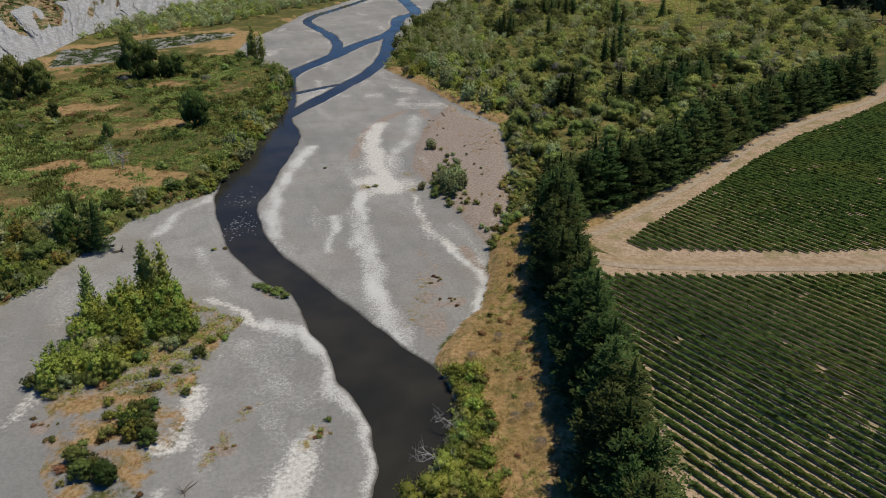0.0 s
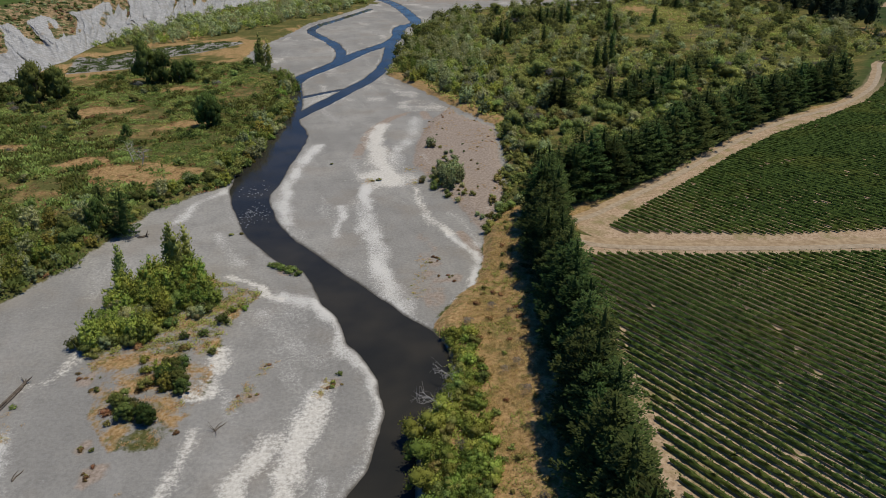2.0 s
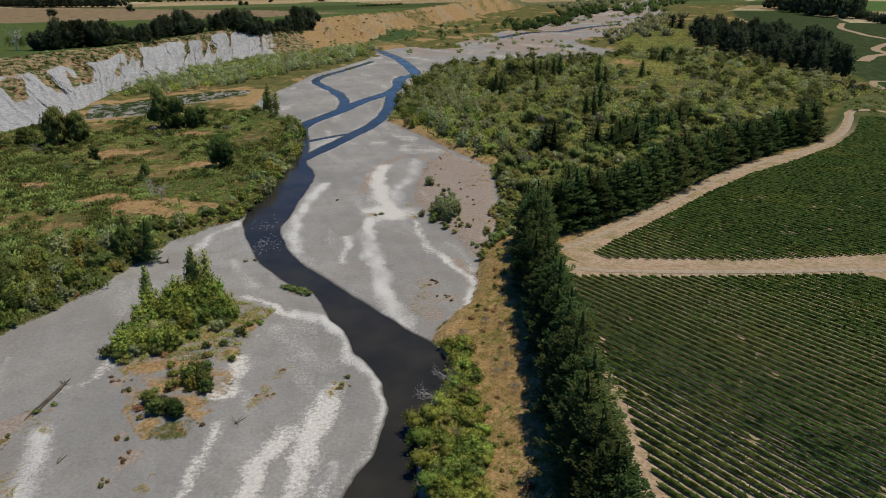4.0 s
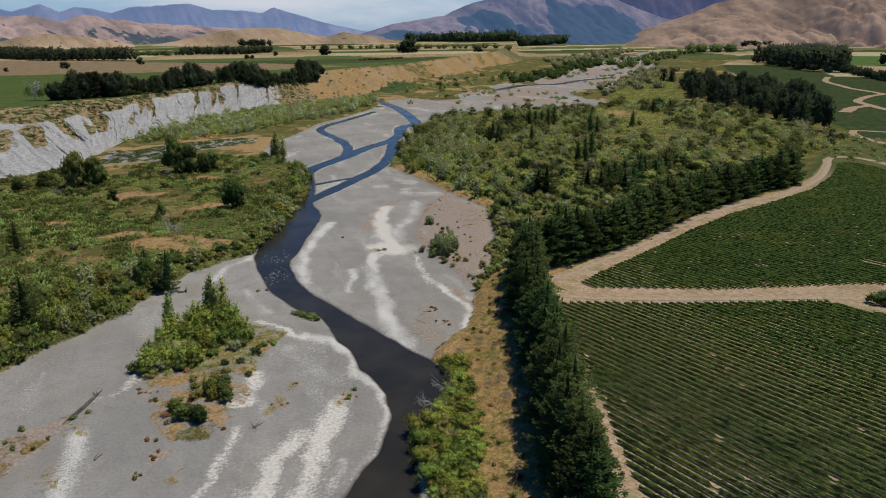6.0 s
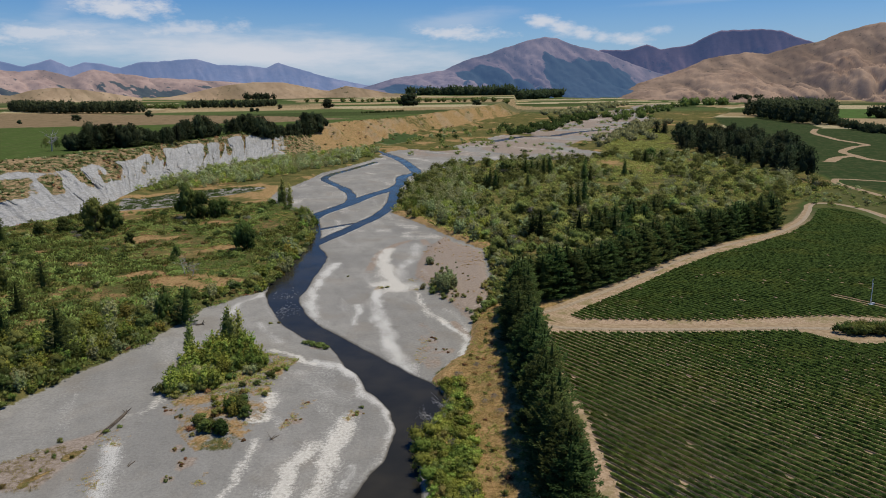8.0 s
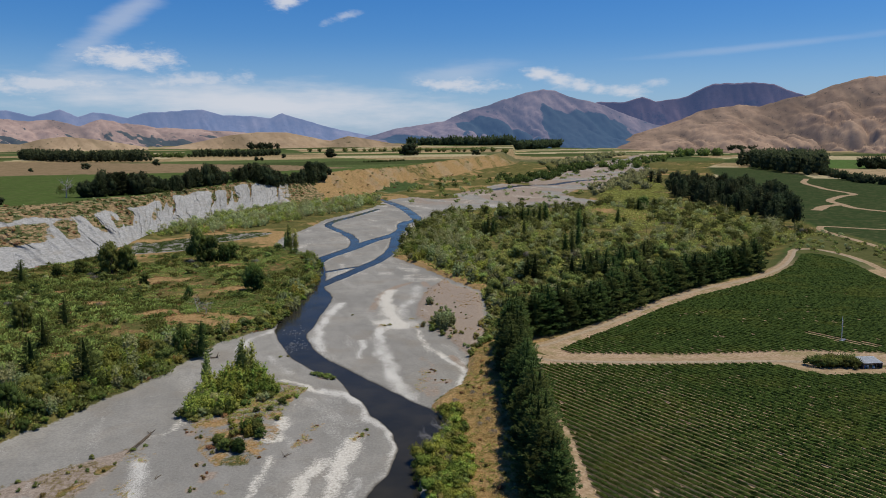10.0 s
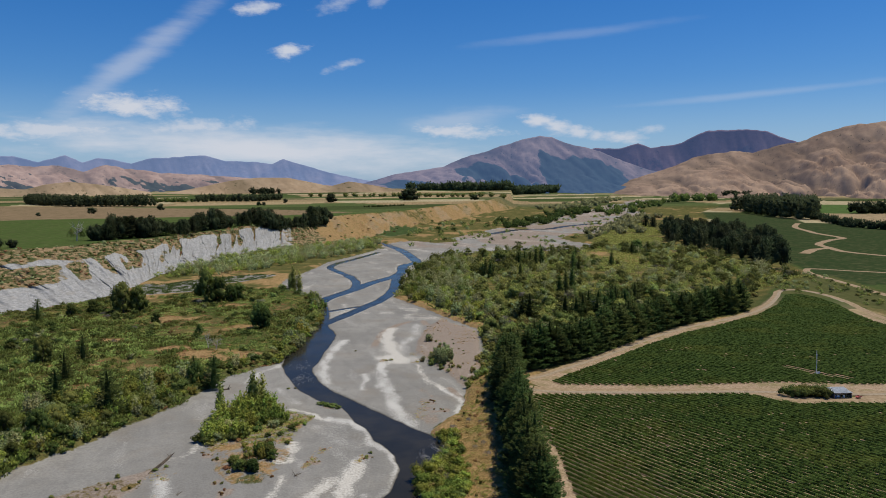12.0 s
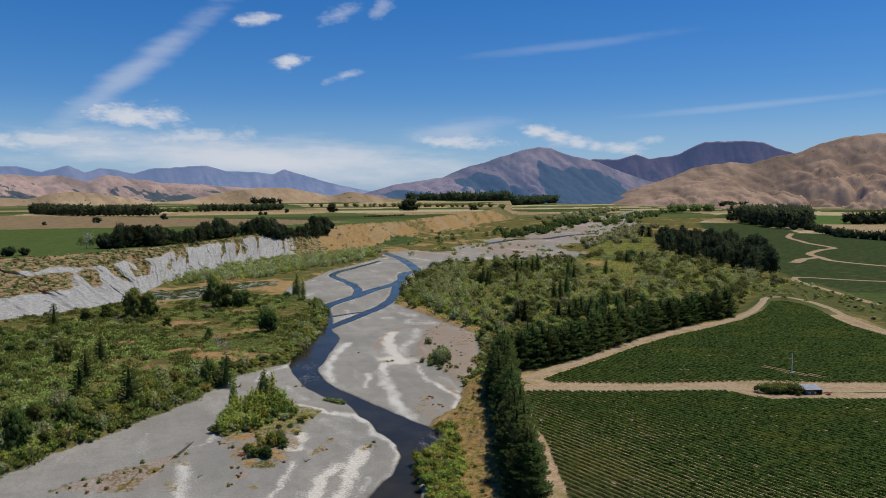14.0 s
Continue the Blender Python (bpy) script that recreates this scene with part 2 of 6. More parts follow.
M_TRACK = plain_material("gravel_track", (.245, .19, .128), (.355, .285, .20), .5, bump=.05)
M_ROAD = plain_material("dirt_road", (.225, .158, .092), (.355, .265, .165), .35, bump=.08)

# ---- the lie of the land ----


def lattice(ix, iy, seed):
    h = np.sin(ix * 127.1 + iy * 311.7 + seed * 74.7) * 43758.5453
    return h - np.floor(h)


def value_noise(x, y, seed=0):
    ix, iy = np.floor(x), np.floor(y)
    u, v = x - ix, y - iy
    u, v = u * u * (3 - 2 * u), v * v * (3 - 2 * v)
    a, b = lattice(ix, iy, seed), lattice(ix + 1, iy, seed)
    c, d = lattice(ix, iy + 1, seed), lattice(ix + 1, iy + 1, seed)
    return (a + (b - a) * u) * (1 - v) + (c + (d - c) * u) * v


def fbm(x, y, size, octaves=4, seed=0):
    total, amp, norm, f = 0.0, 1.0, 0.0, 1.0 / size
    for k in range(octaves):
        total = total + amp * value_noise(x * f + 17.3 * k, y * f - 9.1 * k, seed + k)
        norm, amp, f = norm + amp, amp * .5, f * 2.03
    return total / norm


def ease(a, b, v):
    u = np.clip((v - a) / (b - a), 0, 1)
    return u * u * (3 - 2 * u)


def far_from(x, y, line, reach=90.0):
    """Metres to a line; beyond reach, a large number."""
    x, y = np.atleast_1d(np.asarray(x, float)), np.atleast_1d(np.asarray(y, float))
    best = np.full(x.shape, 1e3)
    for k in range(0, len(line) - 1, 6):
        piece = np.array(line[k:k + 7], float)
        lo, hi = piece.min(0) - reach, piece.max(0) + reach
        near = np.nonzero((x > lo[0]) & (x < hi[0]) & (y > lo[1]) & (y < hi[1]))[0]
        if not len(near):
            continue
        px, py = x[near], y[near]
        least = best[near]
        for (ax, ay), (bx, by) in zip(piece[:-1], piece[1:]):
            dx, dy = bx - ax, by - ay
            u = np.clip(((px - ax) * dx + (py - ay) * dy) / (dx * dx + dy * dy + 1e-9), 0, 1)
            least = np.minimum(least, np.hypot(px - ax - u * dx, py - ay - u * dy))
        best[near] = least
    return best


def inside(x, y, poly):
    x, y = np.atleast_1d(np.asarray(x, float)), np.atleast_1d(np.asarray(y, float))
    box = np.array(poly, float)
    near = np.nonzero((x >= box[:, 0].min()) & (x <= box[:, 0].max()) & (y >= box[:, 1].min()) & (y <= box[:, 1].max()))[0]
    px, py = x[near], y[near]
    hit = np.zeros(px.shape, bool)
    for (ax, ay), (bx, by) in zip(poly, poly[1:] + poly[:1]):
        if ay != by:
            hit ^= ((ay > py) != (by > py)) & (px < (bx - ax) * (py - ay) / (by - ay) + ax)
    out = np.zeros(x.shape, bool)
    out[near] = hit
    return out


def within(x, y, poly, reach=90.0):
    """Metres inside the outline; negative outside."""
    d = far_from(x, y, poly + poly[:1], reach)
    return np.where(inside(x, y, poly), d, -d)


def wound(line, step, wobble=0.0, seed=0):
    """A polyline as a smooth curve, sampled at even steps."""
    pts = np.array(line, float)
    ext = np.vstack([2 * pts[0] - pts[1], pts, 2 * pts[-1] - pts[-2]])
    out = []
    for k in range(1, len(ext) - 2):
        p0, p1, p2, p3 = ext[k - 1:k + 3]
        n = max(2, int(np.hypot(*(p2 - p1)) / step))
        u = np.linspace(0, 1, n, endpoint=False)[:, None]
        out.append(.5 * (2 * p1 + (p2 - p0) * u + (2 * p0 - 5 * p1 + 4 * p2 - p3) * u ** 2 + (3 * p1 - p0 - 3 * p2 + p3) * u ** 3))
    out = np.vstack(out + [pts[-1:]])
    if wobble:
        out = out + wobble * np.stack([fbm(out[:, 0], out[:, 1], 9, 3, seed) - .5, fbm(out[:, 0], out[:, 1], 9, 3, seed + 9) - .5], 1) * 2
    return out


def curve(line, step=6.0):
    return [tuple(p) for p in wound(line, step)]


RIVER_WEST = [(-70, -320), (-55, -160), (-42, -40), (-30, 60), (-25, 91), (-22, 99), (-19, 110), (-18, 126), (-20, 135), (-25, 149), (-32, 159), (-37, 174), (-43, 183), (-49, 196), (-54, 207), (-64, 215),
              (-79, 233), (-88, 249), (-96, 266), (-102, 283), (-106, 297), (-109, 320), (-109, 358), (-108, 410), (-121, 512), (-128, 545)]
RIVER_EAST = [(-32, -320), (-22, -160), (-12, -40), (-8, 60), (-8, 91), (-9, 105), (-9, 116), (-6, 126), (-2, 137), (0, 149), (-3, 161), (-9, 168), (-19, 180), (-30, 194), (-42, 208), (-54, 224), (-66, 239),
              (-77, 262), (-85, 287), (-84, 301), (-84, 345), (-84, 379), (-90, 403), (-97, 420), (-104, 470), (-114, 520), (-118, 545)]
RIVER = curve(RIVER_WEST) + curve(RIVER_EAST)[::-1]
CHANNELS = [  # centre line, half width
    (curve([(-123, 540), (-120, 562), (-101, 617), (-85, 673), (-64, 722), (-56, 767), (-57, 841), (-41, 876), (-49, 942), (-76, 1070), (-108, 1169), (-129, 1236)]), 6.8),
    (curve([(-101, 617), (-104, 671), (-119, 725), (-140, 773), (-160, 822), (-158, 868), (-145, 910), (-125, 978), (-113, 1023)]), 4.4),
    (curve([(-60, 740), (-56, 621), (-64, 548), (-73, 517), (-86, 475), (-98, 439), (-106, 421)]), 5.4),
    (curve([(-73, 517), (-90, 503), (-112, 482)]), 2.4),
    (curve([(110, 1440), (180, 1560), (260, 1590), (330, 1700), (430, 1800)]), 10.0),
    (curve([(300, 2050), (420, 2300), (560, 2500)]), 14.0)]
LEFT_BANK = [(-240, -320), (-225, -100), (-198, 40), (-185, 105), (-180, 127), (-166, 148), (-157, 177), (-150, 191), (-143, 210), (-138, 237), (-133, 264), (-123, 280), (-111, 297), (-110, 311),
             (-107, 341), (-106, 386), (-108, 453), (-123, 539), (-150, 580), (-176, 616)]
RIGHT_BANK = [(1400, 4036), (900, 3000), (632, 2027), (449, 1642), (317, 1297), (256, 1061), (209, 1015), (165, 1037), (105, 1004), (59, 1007), (12, 957), (-14, 903),
              (-36, 802), (-46, 719), (-48, 615), (-52, 563), (-30, 519), (-8, 475), (9, 437), (28, 400), (29, 330), (25, 275), (14, 240), (11, 209), (8, 195), (2, 187),
              (-6, 168), (1, 149), (-4, 126), (-7, 116), (-6, 100), (-6, 40), (-9, -40), (-18, -160), (-28, -320)]
BED = LEFT_BANK + [(-190, 640), (-195, 700), (-184, 767), (-178, 815), (-174, 880), (-150, 950), (-120, 1060), (-112, 1180), (-93, 1222), (19, 1318),
                   (119, 1576), (297, 1945), (463, 2515), (723, 3107), (1133, 4036)] + RIGHT_BANK
ISLAND = [(-109, 151), (-113, 160), (-115, 174), (-117, 186), (-118, 198), (-111, 207), (-99, 207), (-87, 202), (-78, 196), (-66, 189), (-70, 173), (-72, 162),
          (-69, 146), (-67, 131), (-73, 112), (-84, 111), (-94, 123), (-101, 142)]
FLAT = [(-20, 328), (-20, 362), (-14, 412), (0, 450), (7, 427), (28, 396), (27, 312), (23, 259), (13, 236), (2, 271), (-9, 298)]
BROWN_SPIT = [(-160, 86), (-150, 99), (-131, 119), (-121, 127), (-119, 112), (-124, 86)]
EAST = [(27, -320), (27, 235), (38, 258), (98, 302), (151, 363), (211, 413), (262, 452), (310, 515), (345, 572), (440, 690), (460, 760), (515, 1019), (640, 1500), (900, 2300),
        (3000, 6500), (9000, 9000), (9000, -320)]
VINES_NEAR = [(48, 206), (46, 181), (46, 150), (48, 124), (48, 62), (285, 62), (285, 190), (215, 187), (198, 189), (180, 187), (172, 193), (164, 205), (149, 205), (91, 204), (63, 206)]
VINES_FAR = [(62, 231), (72, 244), (93, 265), (116, 290), (143, 320), (178, 354), (219, 386), (261, 421), (300, 468), (334, 521), (348, 529), (357, 506), (356, 469), (346, 425),
             (342, 391), (350, 300), (360, 221), (235, 220), (187, 225), (125, 220), (67, 223)]
TUFTS = ((-104, 141, 5), (-98, 135, 3), (-91, 112, 4.5), (-85, 103, 5), (-87, 93, 3.5), (-53, 147, 2.5), (-54, 132, 4), (-33, 137, 4), (-60, 208, 6), (0, 200, 6), (-6, 214, 5), (-70, 118, 2.5))  # x, y, reach
CLIFF_FOOT = [(-520, 330), (-440, 400), (-383, 451), (-366, 472), (-348, 507), (-338, 545), (-340, 613), (-352, 700), (-345, 786), (-322, 920), (-312, 1018), (-267, 1097), (-226, 1190), (-163, 1236),
              (-111, 1430), (-52, 1701), (32, 1910), (155, 2333), (328, 2842)]
CLIFF_HEAD = [(-640, 480), (-560, 600), (-510, 670), (-485, 695), (-455, 735), (-440, 790), (-412, 815), (-400, 868), (-388, 935), (-362, 986), (-355, 1076), (-335, 1172), (-300, 1270), (-262, 1362), (-240, 1483),
              (-179, 1620), (-101, 1743), (-12, 2070), (190, 2760)]
PLAIN = CLIFF_HEAD + [(400, 4000), (900, 9000), (-9000, 9000), (-9000, -2000), (-2000, -900)]
PLAIN_Z, EAST_Z = 42.0, 6.0
COBBLE_EAST = [  # line, half width, strength
    ([(-41, 277), (-36, 255), (-31, 233), (-26, 214), (-22, 197), (-17, 179)], 4.6, 1.0), ([(-40, 300), (-41, 280), (-37, 268)], 3.5, 1.0), ([(-48, 268), (-47, 238)], 2.8, .9),
    ([(-76, 363), (-79, 329), (-79, 299), (-77, 276), (-69, 251)], 4.4, 1.0), ([(-69, 251), (-63, 234), (-48, 215), (-33, 198), (-19, 179), (-9, 169)], 1.1, 1.0),
    ([(0, 239), (7, 223), (11, 211), (8, 196), (2, 183)], 2.4, 1.0), ([(0, 263), (7, 244), (11, 225)], 2.6, .7), ([(-21, 424), (-24, 378), (-30, 354), (-30, 320)], 6, .75)]
COBBLE_WEST = [
    ([(-107, 295), (-113, 282), (-116, 266), (-116, 256)], 3.2, .85), ([(-97, 242), (-87, 223), (-80, 213)], 3, .7), ([(-58, 187), (-48, 182), (-40, 175), (-34, 166), (-31, 156)], 5.2, 1.0),
    ([(-63, 176), (-55, 165), (-46, 155), (-39, 152)], 4.6, .62), ([(-31, 155), (-25, 143), (-21, 133), (-18, 117), (-24, 92)], 2.5, .85), ([(-36, 139), (-38, 131), (-38, 117), (-39, 100)], 4, .85),
    ([(-31, 100), (-31, 90), (-34, 75)], 2, .8), ([(-114, 115), (-107, 98), (-101, 75)], 3.6, .95), ([(-134, 184), (-149, 169), (-154, 142)], 2, .35)]
SAND = [
    ([(-42, 404), (-44, 376), (-40, 350), (-34, 324), (-26, 299)], 6.4, 1.15), ([(-38, 311), (-31, 303), (-24, 308)], 7.5, 1.15), ([(-17, 291), (-12, 267), (-6, 249), (1, 239)], 2.3, .9),
    ([(-80, 201), (-72, 195), (-64, 189), (-57, 185)], 1.7, 1.0), ([(-69, 155), (-67, 143), (-66, 132), (-71, 130)], 2.4, .9), ([(-66, 116), (-65, 104), (-65, 90), (-66, 70)], 2.4, .9),
    ([(-43, 114), (-49, 103), (-49, 90), (-49, 60)], 3.4, 1.05), ([(-36, 131), (-38, 112), (-39, 95), (-40, 60)], 3.8, 1.1), ([(-112, 156), (-112, 142), (-119, 136)], 2, .6)]
STONY = [(-322, 572), (-340, 632), (-304, 684), (-250, 728), (-207, 732), (-236, 672), (-266, 644), (-267, 596)]
TERRACE_STRAW = ((-234, 440, 13), (-206, 508, 12), (-164, 406, 11), (-146, 303, 12), (-195, 333, 9), (-168, 312, 12), (-134, 314, 9), (-290, 400, 10), (-250, 360, 9))  # x, y, reach
BENCH = [(-350, 560), (-322, 555), (-215, 610), (-190, 650), (-192, 740), (-230, 770), (-330, 690), (-352, 640)]
CLEARING = [(218, 960), (255, 1020), (300, 965), (302, 850), (262, 818), (226, 870)]
WOODS = [(-48, 600), (-50, 563), (-28, 521), (-6, 478), (12, 440), (30, 400), (28, 300), (37, 266), (98, 312), (151, 370), (211, 422), (255, 462), (305, 525), (335, 585), (420, 650), (432, 720), (420, 900), (410, 1160), (480, 1400),
         (560, 1800), (449, 1642), (317, 1297), (256, 1061), (209, 1015), (165, 1037), (105, 1004), (59, 1007), (12, 957), (-14, 903), (-34, 802), (-44, 719)]
SCOUR = curve([(-50, 340), (-49, 385), (-38, 421), (-20, 440), (-14, 420)], 5)
GULLY = curve([(4, 240), (12, 217), (17, 213), (13, 203), (8, 188), (1, 178)], 3)


def height(x, y):
    """Metres above the shingle, in the land's own coordinates."""
    x, y = np.asarray(x, float), np.asarray(y, float)
    h = .55 * (fbm(x, y, 38, 3, 3) - .5) + .22 * (fbm(x, y, 9, 3, 5) - .5)
    bed = within(x, y, BED)
    h = h + (2.3 + .8 * (fbm(x, y, 45, 3, 8) - .5)) * ease(-1.0, 4.5, -bed)
    h = h + .9 * ease(-3, 6, within(x, y, ISLAND)) + 1.3 * ease(-2, 7, within(x, y, FLAT)) + .6 * ease(-1, 6, within(x, y, BROWN_SPIT))
    h = h - .15 * ease(4, 1, far_from(x, y, GULLY))
    e = within(x, y, EAST)
    h = h + (EAST_Z - h) * ease(-16, 4, e) + .15 * (fbm(x, y, 22, 2, 4) - .5) * (e > 0)
    w = within(x, y, RIVER)
    c = ease(-2.2, 4.0, w + 1.6 * (fbm(x, y, 7, 3, 12) - .5))
    for line, half in CHANNELS:
        c = np.maximum(c, ease(half + 1.5, half - 3.0, far_from(x, y, line) + 2.0 * (fbm(x, y, 11, 2, 31) - .5)))
    h = h + (-1.7 - h) * c
    top = within(x, y, PLAIN, 420)
    foot = within(x, y, CLIFF_FOOT + PLAIN[len(CLIFF_HEAD):], 420)
    u = np.clip(foot / (foot + np.maximum(-top, 0) + 1e-6), 0, 1) * (foot > 0)
    rise = ease(0, 1, u) * PLAIN_Z + 6 * ease(-25, 0, foot) * (1 - u)
    rise = rise - 13.0 * ease(.02, .2, u) * ease(1.0, .88, u) * ease(1350, 1290, y)
    rut = np.abs(2 * fbm(x + .7 * y, .25 * (y - .7 * x), 46, 4, 118) - 1)
    rise = rise - 17.0 * (1 - np.minimum(1, 2.6 * rut)) * 4 * u * (1 - u) * ease(1280, 1360, y)
    h = np.where(foot > -25, np.maximum(h, rise), h)
    return h


CENTRE = np.array((0.0, -60.0, 118.0))


def drawn_in(x, y, z):
    """Beyond 2.2 km the valley is drawn in towards its middle, keeping its bearings."""
    d = np.stack(np.broadcast_arrays(x, y, z), -1).astype(float) - CENTRE
    r = np.maximum(np.hypot(d[..., 0], d[..., 1]), 1e-6)
    s = np.where(r > 2200, (2200 + 2400 * (1 - np.exp(-(r - 2200) / 2800))) / r, 1.0)
    return CENTRE + d * s[..., None]


def link_mesh(name, verts, faces, mat, smooth=False, fields=None, normals=None):
    """faces: rows of three or four corners."""
    me = bpy.data.meshes.new(name)
    verts, faces = np.asarray(verts, np.float32), np.asarray(faces, np.int32)
    k = faces.shape[1]
    me.vertices.add(len(verts))
    me.vertices.foreach_set("co", verts.ravel())
    me.loops.add(faces.size)
    me.loops.foreach_set("vertex_index", faces.ravel())
    me.polygons.add(len(faces))
    me.polygons.foreach_set("loop_start", np.arange(0, faces.size, k, dtype=np.int32))
    me.polygons.foreach_set("use_smooth", np.full(len(faces), smooth))
    for key, values in (fields or {}).items():
        values = np.asarray(values, np.float32)
        if values.ndim == 2:
            me.attributes.new(key, "FLOAT_COLOR", "POINT").data.foreach_set("color", values.ravel())
        else:
            me.attributes.new(key, "FLOAT", "POINT").data.foreach_set("value", values)
    me.update(calc_edges=True)
    if normals is not None:
        me.polygons.foreach_set("use_smooth", np.full(len(faces), True))
        me.normals_split_custom_set_from_vertices(normals.tolist())
    me.materials.append(mat)
    return me


def sheet(nu, nv, closed=False):
    """Quads of a grid of nu rows of nv points."""
    i, j = np.meshgrid(np.arange(nu - 1), np.arange(nv if closed else nv - 1), indexing="ij")
    a, b = i * nv + j, i * nv + (j + 1) % nv
    return np.stack([a, b, b + nv, a + nv], -1).reshape(-1, 4)


def part(name, me, parent=None, label="", mat=None):
    ob = new(name, me)
    if parent:
        ob.parent = parent
    if label:
        ob["label"] = label
    return ob


def farm_colours(x, y):
    col = np.empty((len(x), 4))
    gx, gy = (x * .94 + y * .34) / 620, (y * .94 - x * .34) / 300
    gx = gx + .3 * value_noise(gx * .7, gy * .7, 40)
    pick = lattice(np.floor(gx), np.floor(gy), 5)
    table = np.array([(.055, .085, .025), (.36, .27, .15), (.075, .105, .035), (.42, .35, .21), (.045, .065, .022), (.13, .125, .06), (.06, .09, .03), (.30, .22, .12)])
    col[:, :3] = table[(pick * 7.99).astype(int)]
    col[:, 3] = 1
    return col


def build_ground():
    rings = list(range(2, 160, 6))
    r = 160.0
    while r < 15000:
        rings.append(r)
        r *= 1.0065 if r < 760 else 1.012 if r < 2300 else 1.03
    ang = np.concatenate([np.arange(-46, 46, .17), np.arange(46, 314, 2.0)])
    rr, aa = np.meshgrid(np.array(rings), np.radians(ang), indexing="ij")
    x, y = (rr * np.sin(aa)).ravel(), (rr * np.cos(aa) - 100).ravel()
    z = height(x, y)
    bed, isl, flat = within(x, y, BED), within(x, y, ISLAND), within(x, y, FLAT)
    gravel = np.minimum(bed, -isl * np.where(isl > 0, 2.6, 1.0))
    gravel = np.maximum(gravel, np.minimum(6, within(x, y, STONY)) * (isl < -1))
    gravel = gravel - 70 * ease(.50, .60, fbm(x + .4 * y, y * .45, 70, 4, 140)) * ease(1050, 1250, y)
    turf = np.zeros_like(x)
    for px, py, pr in TUFTS:
        turf = np.maximum(turf, ease(1.25, .35, np.hypot(x - px, (y - py) * .8) / (.8 * pr) + 1.3 * (fbm(x, y, 3.0, 3, 150) - .5)))
    spit = ease(-2, 4, within(x, y, BROWN_SPIT)) * ease(.40, .55, fbm(.6 * x + .8 * y, (.8 * x - .6 * y) * 3, 14, 3, 151))
    gravel = np.where(spit > .02, np.minimum(gravel, 9) - 13 * spit, gravel)
    brown = np.maximum(.75 * turf, ease(-3, 4, flat))
    brown = np.maximum(brown, .9 * ease(-3, 4, within(x, y, BROWN_SPIT)))
    brown = np.maximum(brown, .98 * ease(950, 1250, y) * ease(.25, .5, fbm(x + .4 * y, y * .4, 60, 4, 77)))
    brown = np.maximum(brown, ease(3.5, 1.0, far_from(x, y, GULLY)))
    brown = np.maximum(brown, .85 * ease(5.5, 1.5, far_from(x, y, SCOUR)) * ease(.3, .5, fbm(x, y, 8, 3, 79)))
    brown = np.maximum(brown, .8 * ease(7, 2, far_from(x, y, [(-5, 180), (-7, 205), (-11, 238)])) * fbm(x, y, 5, 3, 78) * 1.2)
    drift = fbm(x, y, 17, 3, 22)
    streak = fbm(.93 * x + .36 * y, (.36 * x - .93 * y) * .25, 5, 4, 21)
    wx, wy = x + 5 * (fbm(x, y, 13, 4, 23) - .5) + 2 * (fbm(x, y, 3.5, 2, 26) - .5), y + 9 * (fbm(x, y, 18, 4, 24) - .5)

    def laid(bands):
        out = np.zeros_like(x)
        for line, half, power in bands:
            d = far_from(wx, wy, curve(line, 8))
            out = np.maximum(out, power * np.exp(-(d / (half * (.5 + 1.3 * drift))) ** 2) * (.55 + .9 * streak))
        return out
    cobble, sand = laid(COBBLE_EAST + COBBLE_WEST), laid(SAND)
    rim = -within(x, y, RIVER)
    edge = ease(.42, .62, fbm(x, y, 24, 3, 152))
    cobble = np.maximum(cobble, .5 * edge * np.exp(-((rim - 2.2) / (.9 + 1.4 * edge)) ** 2) * (bed > 0))
    cobble = np.maximum(cobble, .5 * ease(.60, .74, fbm(.93 * x + .36 * y, (.36 * x - .93 * y) * .2, 9, 4, 25)) * (bed > 4) * (y < 700))
    sand = np.maximum(sand, .62 * ease(.46, .72, fbm(x + .3 * y + 30 * fbm(x, y, 40, 2, 29), y * .45, 18, 4, 28)) * (bed > 5) * (y > 440) * (y < 1100))
    for line, half in CHANNELS:
        d = far_from(x, y, line) - half
        cobble = np.maximum(cobble, .8 * np.exp(-((d - 2.4) / 1.5) ** 2) * (bed > 0) * ease(.3, .55, fbm(x, y, 30, 3, 154)))
    sand = np.maximum(sand, .55 * ease(.50, .70, fbm(x + .9 * y, (y - .5 * x) * .4, 30, 4, 50)) * (y > 1050))
    dry = np.where((x < -90) & (y < 640), .45, .75) * ease(.57, .68, fbm(x, y, 48, 4, 60)) + .25 * (fbm(x, y, 8, 3, 61) - .5)
    strip = (x > -12) & (x < 34) & (y < 262) & (bed < 0)
    dry = np.where(strip, .7 + .5 * ease(.38, .55, fbm(x, y, 14, 3, 66)), dry)
    dry = np.maximum(dry, ease(-4, 6, within(x, y, [(-147, 273), (-134, 314), (-150, 340), (-176, 318), (-166, 262)])))
    dry = np.maximum(dry, ease(-4, 1, isl) * (.35 + .75 * ease(.30, .5, fbm(x, y, 13, 3, 67))))
    dry = np.maximum(dry, ease(7, 3, far_from(x, y, [(-420, 395), (-309, 334), (-275, 302), (-234, 263), (-200, 229)])))
    dry = np.maximum(dry, ease(9, 3, far_from(x, y, [(-349, 443), (-300, 560), (-230, 600), (-165, 650)])))
    dry = dry * (1 - .5 * ease(0, 10, within(x, y, WOODS)))
    dry = np.maximum(dry, ease(-8, 12, within(x, y, CLEARING)) * (.5 + .8 * ease(.4, .55, fbm(x, y, 18, 3, 68))))
    dry = np.maximum(dry, .58 * spit)
    dry = np.maximum(dry, .9 * ease(11, 5, np.abs(bed + 4)) * (x > -60) * (y > 390) * (y < 560))
